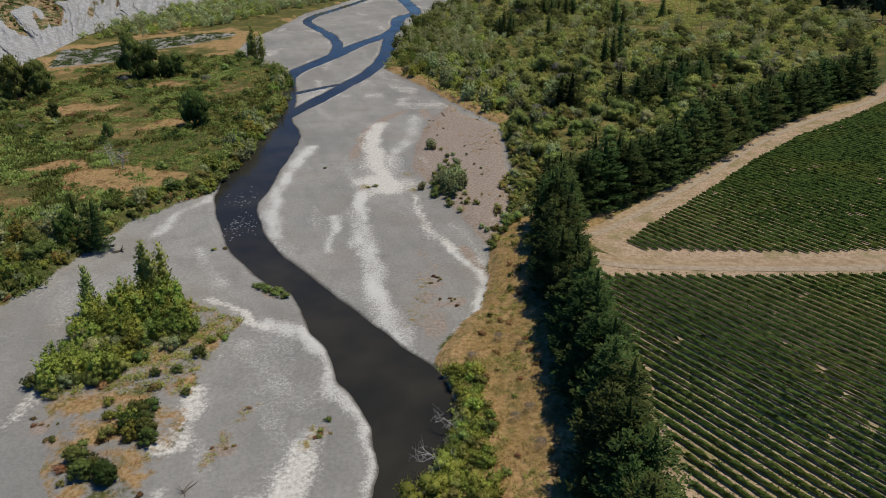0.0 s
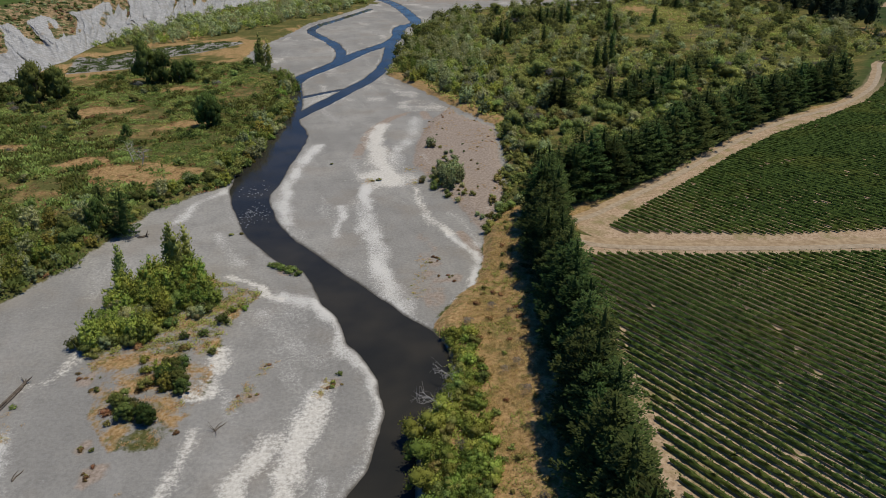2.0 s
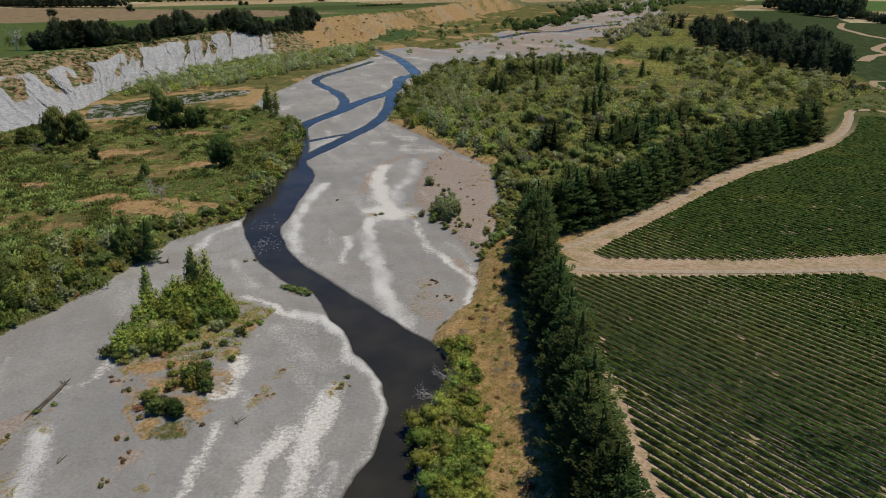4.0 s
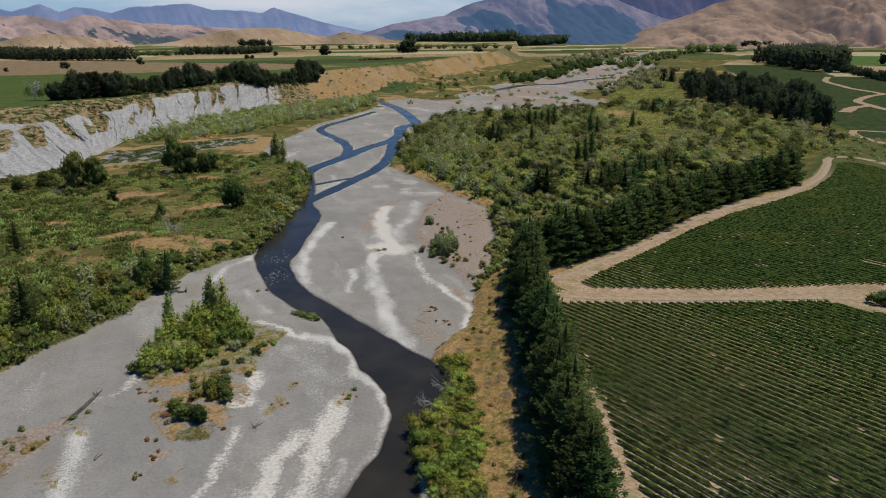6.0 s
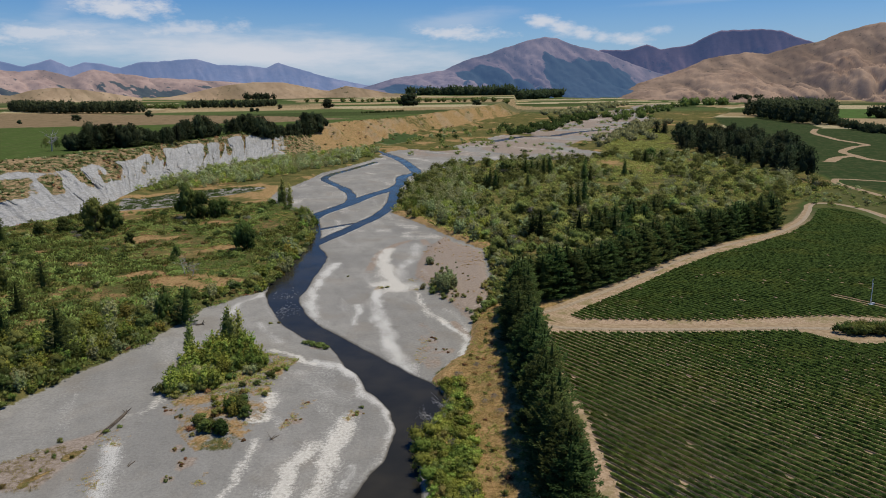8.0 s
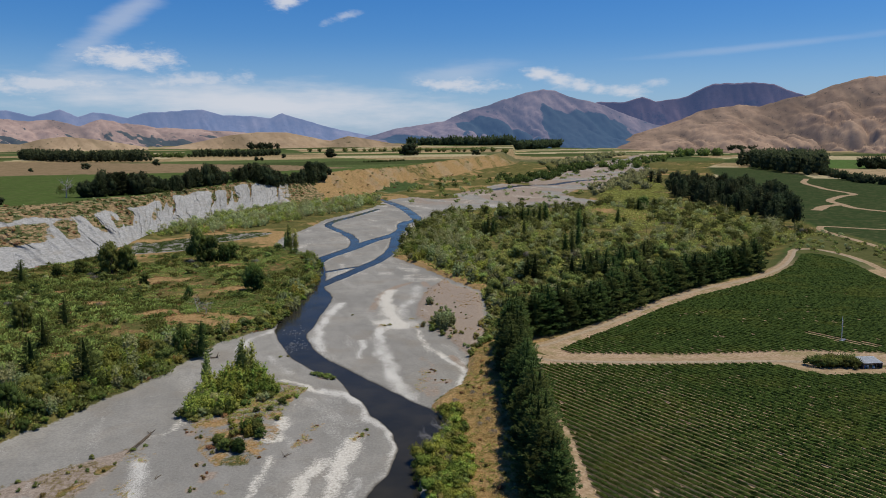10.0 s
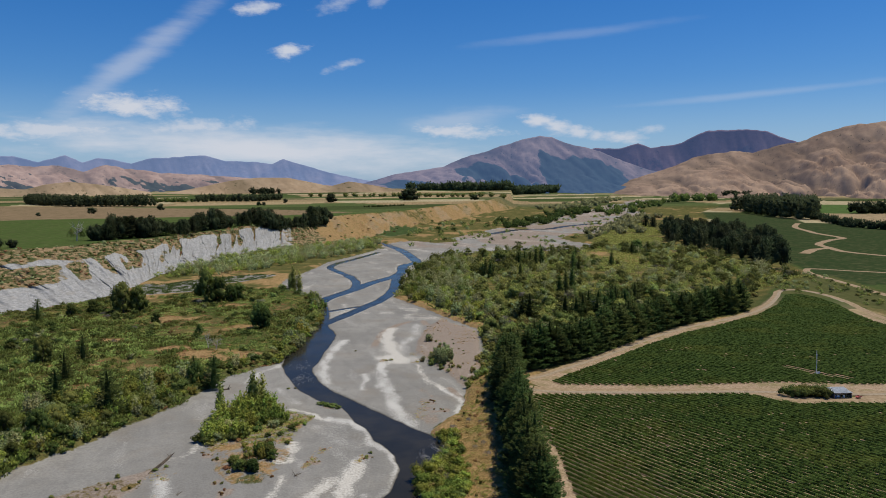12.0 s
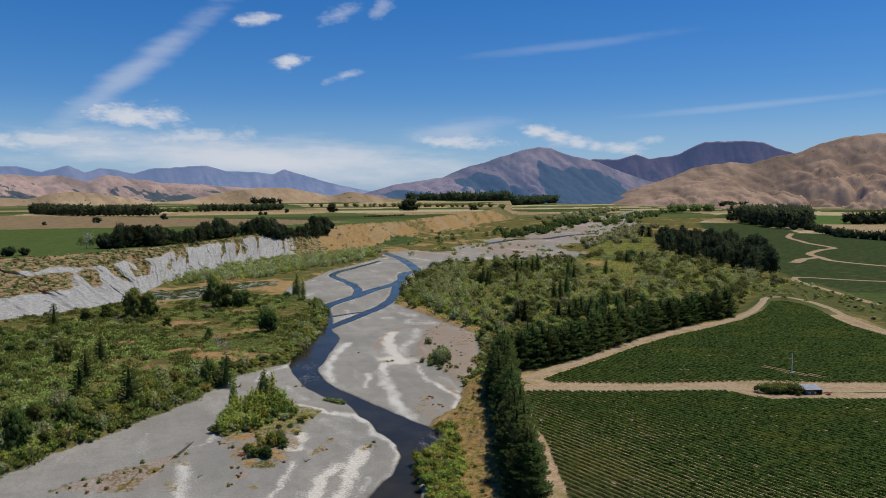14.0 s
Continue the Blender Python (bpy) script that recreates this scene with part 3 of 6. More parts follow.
    dry = np.maximum(dry, (.25 + .7 * ease(.40, .58, fbm(x, y * 2, 40, 3, 69))) * ease(-6, 8, within(x, y, BENCH)))
    for px, py, pr in TERRACE_STRAW:
        dry = np.maximum(dry, 1.1 * ease(1.3, .4, np.hypot((x - px) / 1.6, y - py) / pr + 1.5 * (fbm(x, y, 12, 3, 72) - .5)))
    east = within(x, y, EAST)
    soil = ease(-16, -8, np.maximum(within(x, y, VINES_NEAR), within(x, y, VINES_FAR))) * ease(0, 3, east)
    foot, top = within(x, y, CLIFF_FOOT + PLAIN[len(CLIFF_HEAD):]), within(x, y, PLAIN)
    dry = np.maximum(dry, ease(0, 20, foot) * ease(6, -4, top) * (1.0 - .5 * ease(.5, .62, fbm(x, y, 40, 4, 71))))
    bank = ease(0, 20, foot) * ease(6, -4, top) * ease(1240, 1330, y)
    soil = np.maximum(soil, bank * (.0 + .5 * ease(.40, .60, fbm(x + .7 * y, .25 * (y - .7 * x), 30, 4, 119))))
    plain = np.maximum(ease(-4, 4, top), ease(-5, 5, east) * ease(470, 640, np.hypot(x, y)))
    plain = np.maximum(plain, ease(-5, 5, -bed) * ease(2600, 3200, y))
    field = farm_colours(x, y)
    near_green = (top > 0) & (within(x, y, [(-2500, 300), (-846, 1390), (-378, 1502), (-190, 1600), (200, 2600), (400, 2600), (-100, 1700), (-450, 700), (-640, 400)]) > 0)
    tan = (top > 0) & (within(x, y, [(-3000, 600), (-846, 1390), (-378, 1502), (-230, 1640), (-456, 1840), (-1297, 2212), (-3000, 2800)]) > 0)
    field[near_green, :3] = (.062, .095, .026)
    field[tan, :3] = (.22, .155, .092)
    vb = (within(x, y, [(400, 600), (454, 700), (509, 1019), (640, 1400), (809, 2037), (889, 2308), (966, 2209), (1000, 1849), (930, 1650), (1400, 1500), (1400, 400)]) > 0) & (east > 0)
    field[vb, :3] = (.030, .050, .019)
    field[within(x, y, [(1030, 1790), (1216, 2138), (1500, 2090), (1900, 2000), (1500, 1500), (1060, 1650)]) > 0, :3] = (.34, .25, .15)
    field[within(x, y, [(1216, 2138), (1612, 2896), (1778, 2856), (1470, 2110)]) > 0, :3] = (.07, .125, .035)
    rough = (within(x, y, [(330, 540), (440, 700), (455, 650), (440, 480), (420, 200), (360, 200), (372, 500)]) > 0)
    field[rough, :3] = (.085, .09, .032)
    paddock = within(x, y, [(-158, 1355), (-140, 1430), (-126, 1560), (-92, 1640), (-64, 1600), (-66, 1463), (-112, 1330)])
    field[paddock > 0, :3] = (.045, .075, .025)
    plain = np.maximum(plain, ease(-2, 2, paddock))
    verts = drawn_in(x, y, z)
    me = link_mesh("ground", verts, sheet(len(rings), len(ang), True), M_GROUND, True,
                   {"gravel": gravel.clip(-30, 30), "brown": brown, "cobble": cobble, "sand": sand, "flow": fbm(.93 * x + .36 * y, (.36 * x - .93 * y) * .13, 9, 5, 27), "dry": dry, "soil": soil, "plain": plain, "field": field})
    tagged(new("ground", me), "river shingle, scrubland and farmland of a valley floor", "ground", kind="structure")


def build_water():
    x, y = np.meshgrid(np.linspace(-260, 60, 41), np.linspace(-300, 1300, 101), indexing="ij")
    me = link_mesh("river_water", np.stack([x, y, np.full(x.shape, -.48)], -1).reshape(-1, 3), sheet(41, 101), M_WATER, True)
    tagged(new("river_water", me), "dark shallow braided river water between gravel bars", "water", kind="structure")
    x, y = np.meshgrid(np.linspace(90, 620, 20), np.linspace(1400, 2560, 30), indexing="ij")
    me = link_mesh("river_water", drawn_in(x, y, np.full(x.shape, -.6)).reshape(-1, 3), sheet(20, 30), M_WATER, True)
    tagged(new("river_water", me), "distant blue river channel in wide gravel bed", "water", kind="structure")


def ribbon(name, line, width, label, seed, mat, lift=.10):
    mid = wound(line, 2.0)
    d = np.gradient(mid, axis=0)
    d /= np.hypot(d[:, 0], d[:, 1])[:, None] + 1e-9
    side = np.stack([d[:, 1], -d[:, 0]], 1)
    cols = []
    for k, s in enumerate((-1, -.5, 0, .5, 1)):
        off = s * width / 2 * (1 + .3 * abs(s) * (fbm(mid[:, 0], mid[:, 1], 6, 3, seed + (s > 0)) - .5) * 2)
        p = mid + side * off[:, None]
        z = height(p[:, 0], p[:, 1]) + lift - .12 * (abs(s) == 1) - .04 * (abs(s) == .5)
        cols.append(drawn_in(p[:, 0], p[:, 1], z))
    v = np.stack(cols, 1).reshape(-1, 3)
    tagged(new(name, link_mesh(name, v, sheet(len(mid), 5), mat, True)), label, "road", kind="structure")


MAST_STRIP = [(208, 257), (217, 243), (230, 233)]


def build_roads():
    ribbon("road", [(30, 232), (43, 233), (56, 243), (71, 258), (92, 279), (116, 304), (143, 335), (173, 365), (202, 389), (233, 410), (262, 435), (293, 471), (323, 518), (340, 548), (353, 558),
                    (369, 551), (376, 516), (373, 483), (366, 450), (360, 413), (358, 340)], 7.6, "pale dusty dirt road along the pine shelterbelt", 1, M_ROAD)
    ribbon("road", [(36, 232), (43, 224), (50, 219), (64, 215), (93, 213), (123, 212), (153, 213), (184, 211), (204, 207), (230, 206), (290, 206)], 7.4, "pale dirt track between two vineyard blocks", 2, M_ROAD, .14)
    ribbon("road", [(165, 210), (176, 203), (190, 195), (212, 194), (232, 202)], 9.0, "wide bare yard of pale dirt round a shed", 3, M_ROAD, .12)
    ribbon("road", [(431, 500), (438, 613), (442, 679), (454, 715), (470, 724), (524, 690), (640, 640)], 8.0, "straight pale farm track beside a vineyard", 4, M_ROAD, .2)
    ribbon("road", [(690, 790), (628, 918), (634, 991), (653, 1062), (715, 1139), (763, 1186), (775, 1300), (792, 1367), (826, 1494), (906, 1641)], 13.0, "winding pale farm track over green fields", 5, M_ROAD, .3)
    ribbon("road", [(634, 991), (593, 965), (549, 907)], 16.0, "short pale dirt spur of a farm track", 6, M_ROAD, .3)
    ribbon("road", MAST_STRIP, 4.0, "narrow bare strip round a mast among vines", 7, M_ROAD, .14)


def build_tracks():
    ribbon("road", [(42, 232), (56, 241), (72, 256), (93, 277), (117, 302), (144, 333), (174, 363), (203, 387), (234, 408), (263, 433), (294, 469), (324, 516), (341, 546), (353, 555), (367, 549), (373, 516), (370, 483)],
           3.4, "worn grey wheel track along a dirt road", 11, M_TRACK, .2)
    ribbon("road", [(40, 226), (50, 215.5), (64, 211.5), (93, 209.8), (123, 208.8), (153, 209.8), (184, 208), (204, 204.5), (230, 203.5), (288, 203.5)], 3.6, "worn grey wheel track between vineyard blocks", 12, M_TRACK, .24)


def cliff_material():
    m, t, b = material("pale_mudstone", 1.0, .0)
    p = place_of(t)
    streaks = grain(t, p, .30, 6, .72, (1, 1, .35))
    patches = grain(t, p, .06, 6, .7)
    col = mixed(t, ramp(t, streaks, .32, .68), (.22, .216, .205), (.385, .378, .358))
    col = mixed(t, ramp(t, patches, .5, .7, 0, .45), col, (.27, .24, .195))
    # darker where the rill field is low and the face is cut back
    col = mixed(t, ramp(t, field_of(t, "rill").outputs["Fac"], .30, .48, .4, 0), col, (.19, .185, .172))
    wob = calc(t, "ADD", calc(t, "SUBTRACT", patches, .5), calc(t, "MULTIPLY", calc(t, "SUBTRACT", streaks, .5), .5))
    rough = calc(t, "ADD", field_of(t, "growth").outputs["Fac"], calc(t, "MULTIPLY", wob, 1.3))
    earth = mixed(t, ramp(t, streaks, .35, .65), (.15, .105, .056), (.33, .235, .13))
    leaf = mixed(t, streaks, (.03, .04, .016), (.11, .115, .045))
    col = mixed(t, ramp(t, rough, .38, .58), col, mixed(t, ramp(t, grain(t, p, .11, 4, .6), .46, .56), earth, leaf))
    put(t, b.inputs["Base Color"], col)
    relief(t, b, streaks, .6, .9)
    return m


CLIFF_SPOTS = []


def build_cliff():
    foot, head = wound(CLIFF_FOOT[:13], 2.2), wound(CLIFF_HEAD[:14], 2.2)
    n, m = 620, 40
    s = np.linspace(0, 1, n)

    def along(c):
        run = np.concatenate([[0], np.cumsum(np.hypot(*np.diff(c, axis=0).T))])
        return np.stack([np.interp(s * run[-1], run, c[:, k]) for k in (0, 1)], 1)
    a, b = along(foot), along(head)
    v = np.linspace(-.06, 1.0, m)
    u = np.broadcast_to(v, (n, m))
    st = np.broadcast_to(s[:, None] * 1050, (n, m))
    prof = np.where(u < .5, u * .85, .425 + (u - .5) * 1.15)
    # facets parted by gullies that slant down the face
    slant = st + 40 * u + 42 * (fbm(st, u * 70, 40, 4, 89) - .5)
    cut = np.minimum(1.2, np.abs(2 * fbm(slant, u * 6, 46, 2, 90) - 1) * 3.2)
    small = np.minimum(1.0, np.abs(2 * fbm(slant + 20 * u, u * 10, 15, 2, 94) - 1) * 2.6)
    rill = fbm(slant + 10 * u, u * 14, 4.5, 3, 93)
    fine = fbm(st + 14 * u, u * 60, 9, 3, 91) - .5
    bite = (.42 * (cut - .55) + .26 * (small - .5) + fine * .40 + .30 * (rill - .5)) * np.sin(np.pi * np.clip(u, 0, 1)) ** .55
    w = np.clip(u - .17 * bite, -.06, 1.0)
    xy = a[:, None] * (1 - w[..., None]) + b[:, None] * w[..., None]
    z = 5.0 + (PLAIN_Z - 4.6) * prof + 1.6 * fine * (u > .05) * (u < .97) - 2 * (u < 0)
    z = z - 9 * ease(.90, .985, s + .05 * (fbm(s * 1050, s * 0, 25, 2, 92) - .5))[:, None] * ease(.1, .5, u)
    # turf lip, thick to the west; brown gullies that widen upwards between bare spurs; a scrubby ledge
    west = ease(.62, .30, s)[:, None]
    lip = .90 - .16 * west + .16 * (fbm(st, u * 0, 30, 3, 95) - .5)
    torn = cut + .55 * (fbm(st + 20 * u, u * 45, 11, 4, 99) - .5)
    growth = ease(lip - .05, lip + .05, u) + 1.0 * ease(.20 + .80 * u ** 1.7, .0 + .50 * u ** 1.7, torn) * ease(.20, .5, u)
    shelf = ease(.52, .40, s)[:, None] * ease(.34, .46, u + .12 * (fbm(st, u * 0, 60, 2, 97) - .5)) * ease(.74, .60, u)
    growth = np.clip(growth + shelf * (.2 + 1.1 * ease(.42, .56, fbm(st, u * 40, 30, 3, 96))), 0, 1.2)
    growth = growth + 1.3 * ease(.80, .95, s + .06 * (fbm(st[:, :1], st[:, :1] * 0, 30, 2, 98)[:, 0] - .5))[:, None]
    grown = (growth > .75) & (u > .25) & (s[:, None] < .93)
    CLIFF_SPOTS.append(np.concatenate([xy, z[..., None]], -1)[grown])
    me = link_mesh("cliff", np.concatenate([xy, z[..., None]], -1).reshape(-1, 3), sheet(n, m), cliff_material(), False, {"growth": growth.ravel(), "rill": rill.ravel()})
    tagged(new("cliff", me), "pale grey eroded mudstone cliff with gullies and brown turf edge", "cliff", kind="structure")


def hill_material(name, a, b_, wood, haze, glow):
    """Grassy or stony slopes; wood is the colour of the scrub and forest on them. Emission stands in for haze."""
    m, t, b = material(name, 1.0, .0)
    p = place_of(t)
    n1, n2, n3 = grain(t, p, .004, 6, .62), grain(t, p, .02, 6, .7), grain(t, p, .05, 4, .7)
    col = mixed(t, ramp(t, calc(t, "ADD", calc(t, "MULTIPLY", n1, .6), calc(t, "MULTIPLY", n2, .4)), .38, .62), a, b_)
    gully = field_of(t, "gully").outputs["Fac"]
    # slopes turn darker the deeper the gully is carved
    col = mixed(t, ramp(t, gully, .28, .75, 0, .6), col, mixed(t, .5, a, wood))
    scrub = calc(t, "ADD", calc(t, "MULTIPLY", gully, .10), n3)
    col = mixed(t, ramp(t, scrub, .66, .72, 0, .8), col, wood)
    forest = calc(t, "ADD", field_of(t, "wood").outputs["Fac"], calc(t, "MULTIPLY", calc(t, "SUBTRACT", n2, .5), .9))
    col = mixed(t, ramp(t, forest, .42, .58, 0, .92), col, mixed(t, n3, wood, tuple(c * 1.7 for c in wood)))
    put(t, b.inputs["Base Color"], col)
    # distance haze, put in as a faint bluish emission of the slope itself
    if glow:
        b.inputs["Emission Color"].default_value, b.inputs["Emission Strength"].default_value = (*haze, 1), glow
    relief(t, b, calc(t, "ADD", n2, calc(t, "MULTIPLY", n3, .4)), .35, 4)
    return m


def level_at(r):
    """Height of the drawn-in valley floor at a distance."""
    far = 2200 - 2800 * math.log(max(1e-3, 1 - (r - 2200) / 2400)) if r > 2200 else r
    return 118 - 118 * r / far


def range_of(name, crest, front, back, mat, label, spur, seed, rough, lean=.35, woods=0.0, patch=170, kind="structure"):
    """A hillside that rises from the front distance to a crest of (bearing, elevation)."""
    az = np.arange(crest[0][0], crest[-1][0], .11)
    el = np.interp(az, [c[0] for c in crest], [c[1] for c in crest])
    v = np.linspace(0, 1.10, 84)
    aa, vv = np.meshgrid(np.radians(az), v, indexing="ij")
    st = np.degrees(aa) * 65
    deep = vv * (back - front)
    up = np.clip(vv, 0, 1)
    bend = (fbm(st, deep, 260, 3, seed + 5) - .5) * 1.6
    r = front + deep + (back - front) * .22 * bend * (1 - up)
    crag = (fbm(st, vv * 0, 30, 4, seed + 2) - .5) * .0034 * back * rough
    zc = CENTRE[2] + back * np.tan(np.radians(el))[:, None] + crag * np.interp(el, [-1, 1.5], [.1, 1])[:, None]
    z0 = level_at(front) - 12
    # rounded spurs parted by sharp gullies, at five sizes
    run = st + lean * deep + 40 * bend
    carve, amp, size = 0.0, .5, spur * 3.2
    for k in range(5):
        turn = .25 * (-1) ** k
        n = value_noise((run + turn * deep) / size + 5.7 * k, deep / (2.4 * size) + 3.1 * k, seed + 3 * k)
        carve, amp, size = carve + amp * np.minimum(1, np.abs(2 * n - 1) * 1.7), amp * .55, size * .47
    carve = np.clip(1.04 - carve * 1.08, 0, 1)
    z = z0 + (zc - z0) * (.62 * up + .38 * up ** 1.8)
    z = z - (zc - z0) * .75 * rough * carve * (4 * up * (1 - up)) ** .6 * (1 - .35 * up)
    z = np.minimum(z, zc) - (zc - z0) * 4 * np.clip(vv - 1, 0, 1)
    wood = ease(.42, .60, fbm(run, deep * .6, patch, 3, seed + 11) + .12 * carve + .25 * (.45 - up)) * woods * ease(.95, .75, up)
    xy = np.stack([r * np.sin(aa), r * np.cos(aa) - 60], -1)
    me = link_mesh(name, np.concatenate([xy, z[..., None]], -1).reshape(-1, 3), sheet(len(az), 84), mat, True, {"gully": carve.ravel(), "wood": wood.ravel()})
    tagged(new(name, me), label, "mountain", kind=kind)


def build_hills():
    # the tan hills get a slight blue emission in place of haze
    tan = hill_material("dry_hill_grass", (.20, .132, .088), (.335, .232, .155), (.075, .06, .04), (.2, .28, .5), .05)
    pale = hill_material("pale_hill_grass", (.30, .215, .135), (.42, .31, .20), (.06, .06, .03), (.3, .35, .5), .0)
    # far ranges: the air's haze is put into bluish colours and blue emission
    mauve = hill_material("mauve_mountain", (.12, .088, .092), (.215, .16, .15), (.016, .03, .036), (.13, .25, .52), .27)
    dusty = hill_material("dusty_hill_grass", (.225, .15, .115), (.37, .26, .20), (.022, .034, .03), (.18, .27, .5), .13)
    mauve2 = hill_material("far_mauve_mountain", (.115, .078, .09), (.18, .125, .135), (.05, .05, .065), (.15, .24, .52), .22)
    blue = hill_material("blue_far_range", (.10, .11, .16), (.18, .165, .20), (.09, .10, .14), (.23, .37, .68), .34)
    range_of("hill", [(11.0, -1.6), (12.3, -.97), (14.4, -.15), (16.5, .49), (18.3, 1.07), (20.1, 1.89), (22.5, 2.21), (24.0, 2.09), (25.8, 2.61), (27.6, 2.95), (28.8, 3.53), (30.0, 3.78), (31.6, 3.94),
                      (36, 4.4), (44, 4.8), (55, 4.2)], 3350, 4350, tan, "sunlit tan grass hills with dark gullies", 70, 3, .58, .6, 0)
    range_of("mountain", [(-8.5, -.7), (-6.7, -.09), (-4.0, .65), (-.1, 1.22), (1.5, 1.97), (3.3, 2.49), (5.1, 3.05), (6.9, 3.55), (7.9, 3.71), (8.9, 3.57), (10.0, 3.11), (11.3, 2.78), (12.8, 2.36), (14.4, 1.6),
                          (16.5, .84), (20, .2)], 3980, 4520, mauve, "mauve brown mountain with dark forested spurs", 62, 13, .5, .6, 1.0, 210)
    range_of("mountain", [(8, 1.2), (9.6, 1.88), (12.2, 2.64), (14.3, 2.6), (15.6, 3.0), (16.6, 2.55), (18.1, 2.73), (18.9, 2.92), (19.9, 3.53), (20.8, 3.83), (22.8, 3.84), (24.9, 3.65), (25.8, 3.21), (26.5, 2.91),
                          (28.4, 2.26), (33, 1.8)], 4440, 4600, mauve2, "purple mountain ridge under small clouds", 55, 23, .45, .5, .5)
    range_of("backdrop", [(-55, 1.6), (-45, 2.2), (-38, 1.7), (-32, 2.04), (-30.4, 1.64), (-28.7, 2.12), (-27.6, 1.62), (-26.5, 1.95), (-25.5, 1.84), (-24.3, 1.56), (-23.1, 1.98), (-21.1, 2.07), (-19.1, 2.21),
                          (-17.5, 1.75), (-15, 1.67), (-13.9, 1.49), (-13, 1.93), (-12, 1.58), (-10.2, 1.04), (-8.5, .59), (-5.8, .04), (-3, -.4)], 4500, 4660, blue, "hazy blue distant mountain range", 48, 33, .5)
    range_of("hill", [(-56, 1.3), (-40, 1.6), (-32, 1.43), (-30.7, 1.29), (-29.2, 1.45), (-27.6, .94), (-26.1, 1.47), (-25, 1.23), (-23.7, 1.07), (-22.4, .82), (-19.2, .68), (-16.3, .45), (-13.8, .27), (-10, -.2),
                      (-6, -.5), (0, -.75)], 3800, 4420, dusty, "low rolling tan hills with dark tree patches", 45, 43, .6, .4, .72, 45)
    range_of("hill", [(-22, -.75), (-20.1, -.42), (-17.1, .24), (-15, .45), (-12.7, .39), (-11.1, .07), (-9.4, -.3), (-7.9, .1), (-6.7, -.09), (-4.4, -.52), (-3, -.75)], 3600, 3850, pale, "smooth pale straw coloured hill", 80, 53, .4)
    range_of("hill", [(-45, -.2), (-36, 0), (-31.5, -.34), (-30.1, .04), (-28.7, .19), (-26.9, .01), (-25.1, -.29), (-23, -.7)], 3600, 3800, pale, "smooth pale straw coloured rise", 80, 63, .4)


build_ground()
build_water()
build_roads()
build_tracks()
build_cliff()
build_hills()

# ---- plants ----
RNG = np.random.default_rng(7)


def unit(v):
    return v / (np.linalg.norm(v, axis=-1, keepdims=True) + 1e-9)


def diamonds(at, way, length, width, rng, level=0.0, out=None):
    """Leaf or needle blades: two triangles each, from a foot along a way; they face outwards."""
    n = len(at)
    way = unit(way)
    side = unit(np.cross(way, rng.normal(size=(n, 3)) * (1 - level) + np.array((0, 0, 1.6 * level))))
    out = unit(way + (0, 0, .6)) if out is None else unit(out)
    side = side * np.where((np.cross(side, way) * out).sum(1) < 0, -1.0, 1.0)[:, None]
    l, w = np.broadcast_to(length, n)[:, None], np.broadcast_to(width, n)[:, None]
    v = np.stack([at, at + way * l * .5 + side * w * .5, at + way * l, at + way * l * .5 - side * w * .5], 1).reshape(-1, 3)
    k = np.arange(n)[:, None] * 4
    face = unit(np.cross(side, way))
    lit = unit(out + .30 * face + .14 * rng.normal(size=(n, 3)))
    return v, np.concatenate([k + (0, 1, 2), k + (0, 2, 3)], 1).reshape(-1, 3), np.repeat(lit, 4, 0)


ICO = np.array([(0, 0, 1), (.894, 0, .447), (.276, .851, .447), (-.724, .526, .447), (-.724, -.526, .447), (.276, -.851, .447),
                (.724, .526, -.447), (-.276, .851, -.447), (-.894, 0, -.447), (-.276, -.851, -.447), (.724, -.526, -.447), (0, 0, -1)])
ICO_F = np.array([(0, 1, 2), (0, 2, 3), (0, 3, 4), (0, 4, 5), (0, 5, 1), (1, 6, 2), (2, 7, 3), (3, 8, 4), (4, 9, 5), (5, 10, 1), (2, 6, 7), (3, 7, 8), (4, 8, 9), (5, 9, 10), (1, 10, 6),
                  (6, 11, 7), (7, 11, 8), (8, 11, 9), (9, 11, 10), (10, 11, 6)])


def joined(pieces):
    """Pieces of vertices, faces and, where all have them, normals."""
    fs, k = [], 0
    for p in pieces:
        fs.append(p[1] + k)
        k += len(p[0])
    whole = np.concatenate([p[0] for p in pieces]), np.concatenate(fs)
    return whole + (np.concatenate([p[2] for p in pieces]),) if all(len(p) > 2 for p in pieces) else whole


def leaf_mesh(name, made, mat):
    return link_mesh(name, made[0], made[1], mat, normals=made[2])


def tube(pts, radii, sides=6):
    pts = np.array(pts, float)
    d = np.gradient(pts, axis=0)
    d /= np.linalg.norm(d, axis=1, keepdims=True) + 1e-9
    ref = np.where(np.abs(d[:, 2:3]) > .9, (1.0, 0, 0), (0, 0, 1.0))
    a = np.cross(d, ref)
    a /= np.linalg.norm(a, axis=1, keepdims=True)
    b = np.cross(d, a)
    th = np.linspace(0, 2 * np.pi, sides, endpoint=False)
    v = pts[:, None] + np.array(radii)[:, None, None] * (a[:, None] * np.cos(th)[:, None] + b[:, None] * np.sin(th)[:, None])
    q = sheet(len(pts), sides, True)
    f = np.concatenate([q[:, (0, 1, 2)], q[:, (0, 2, 3)]])
    return v.reshape(-1, 3), f


def stem(pts, radii, sides=6):
    """A tube with normals of its own, to join with blades."""
    v, f = tube(pts, radii, sides)
    return v, f, unit(v - np.repeat(np.array(pts, float), sides, 0))


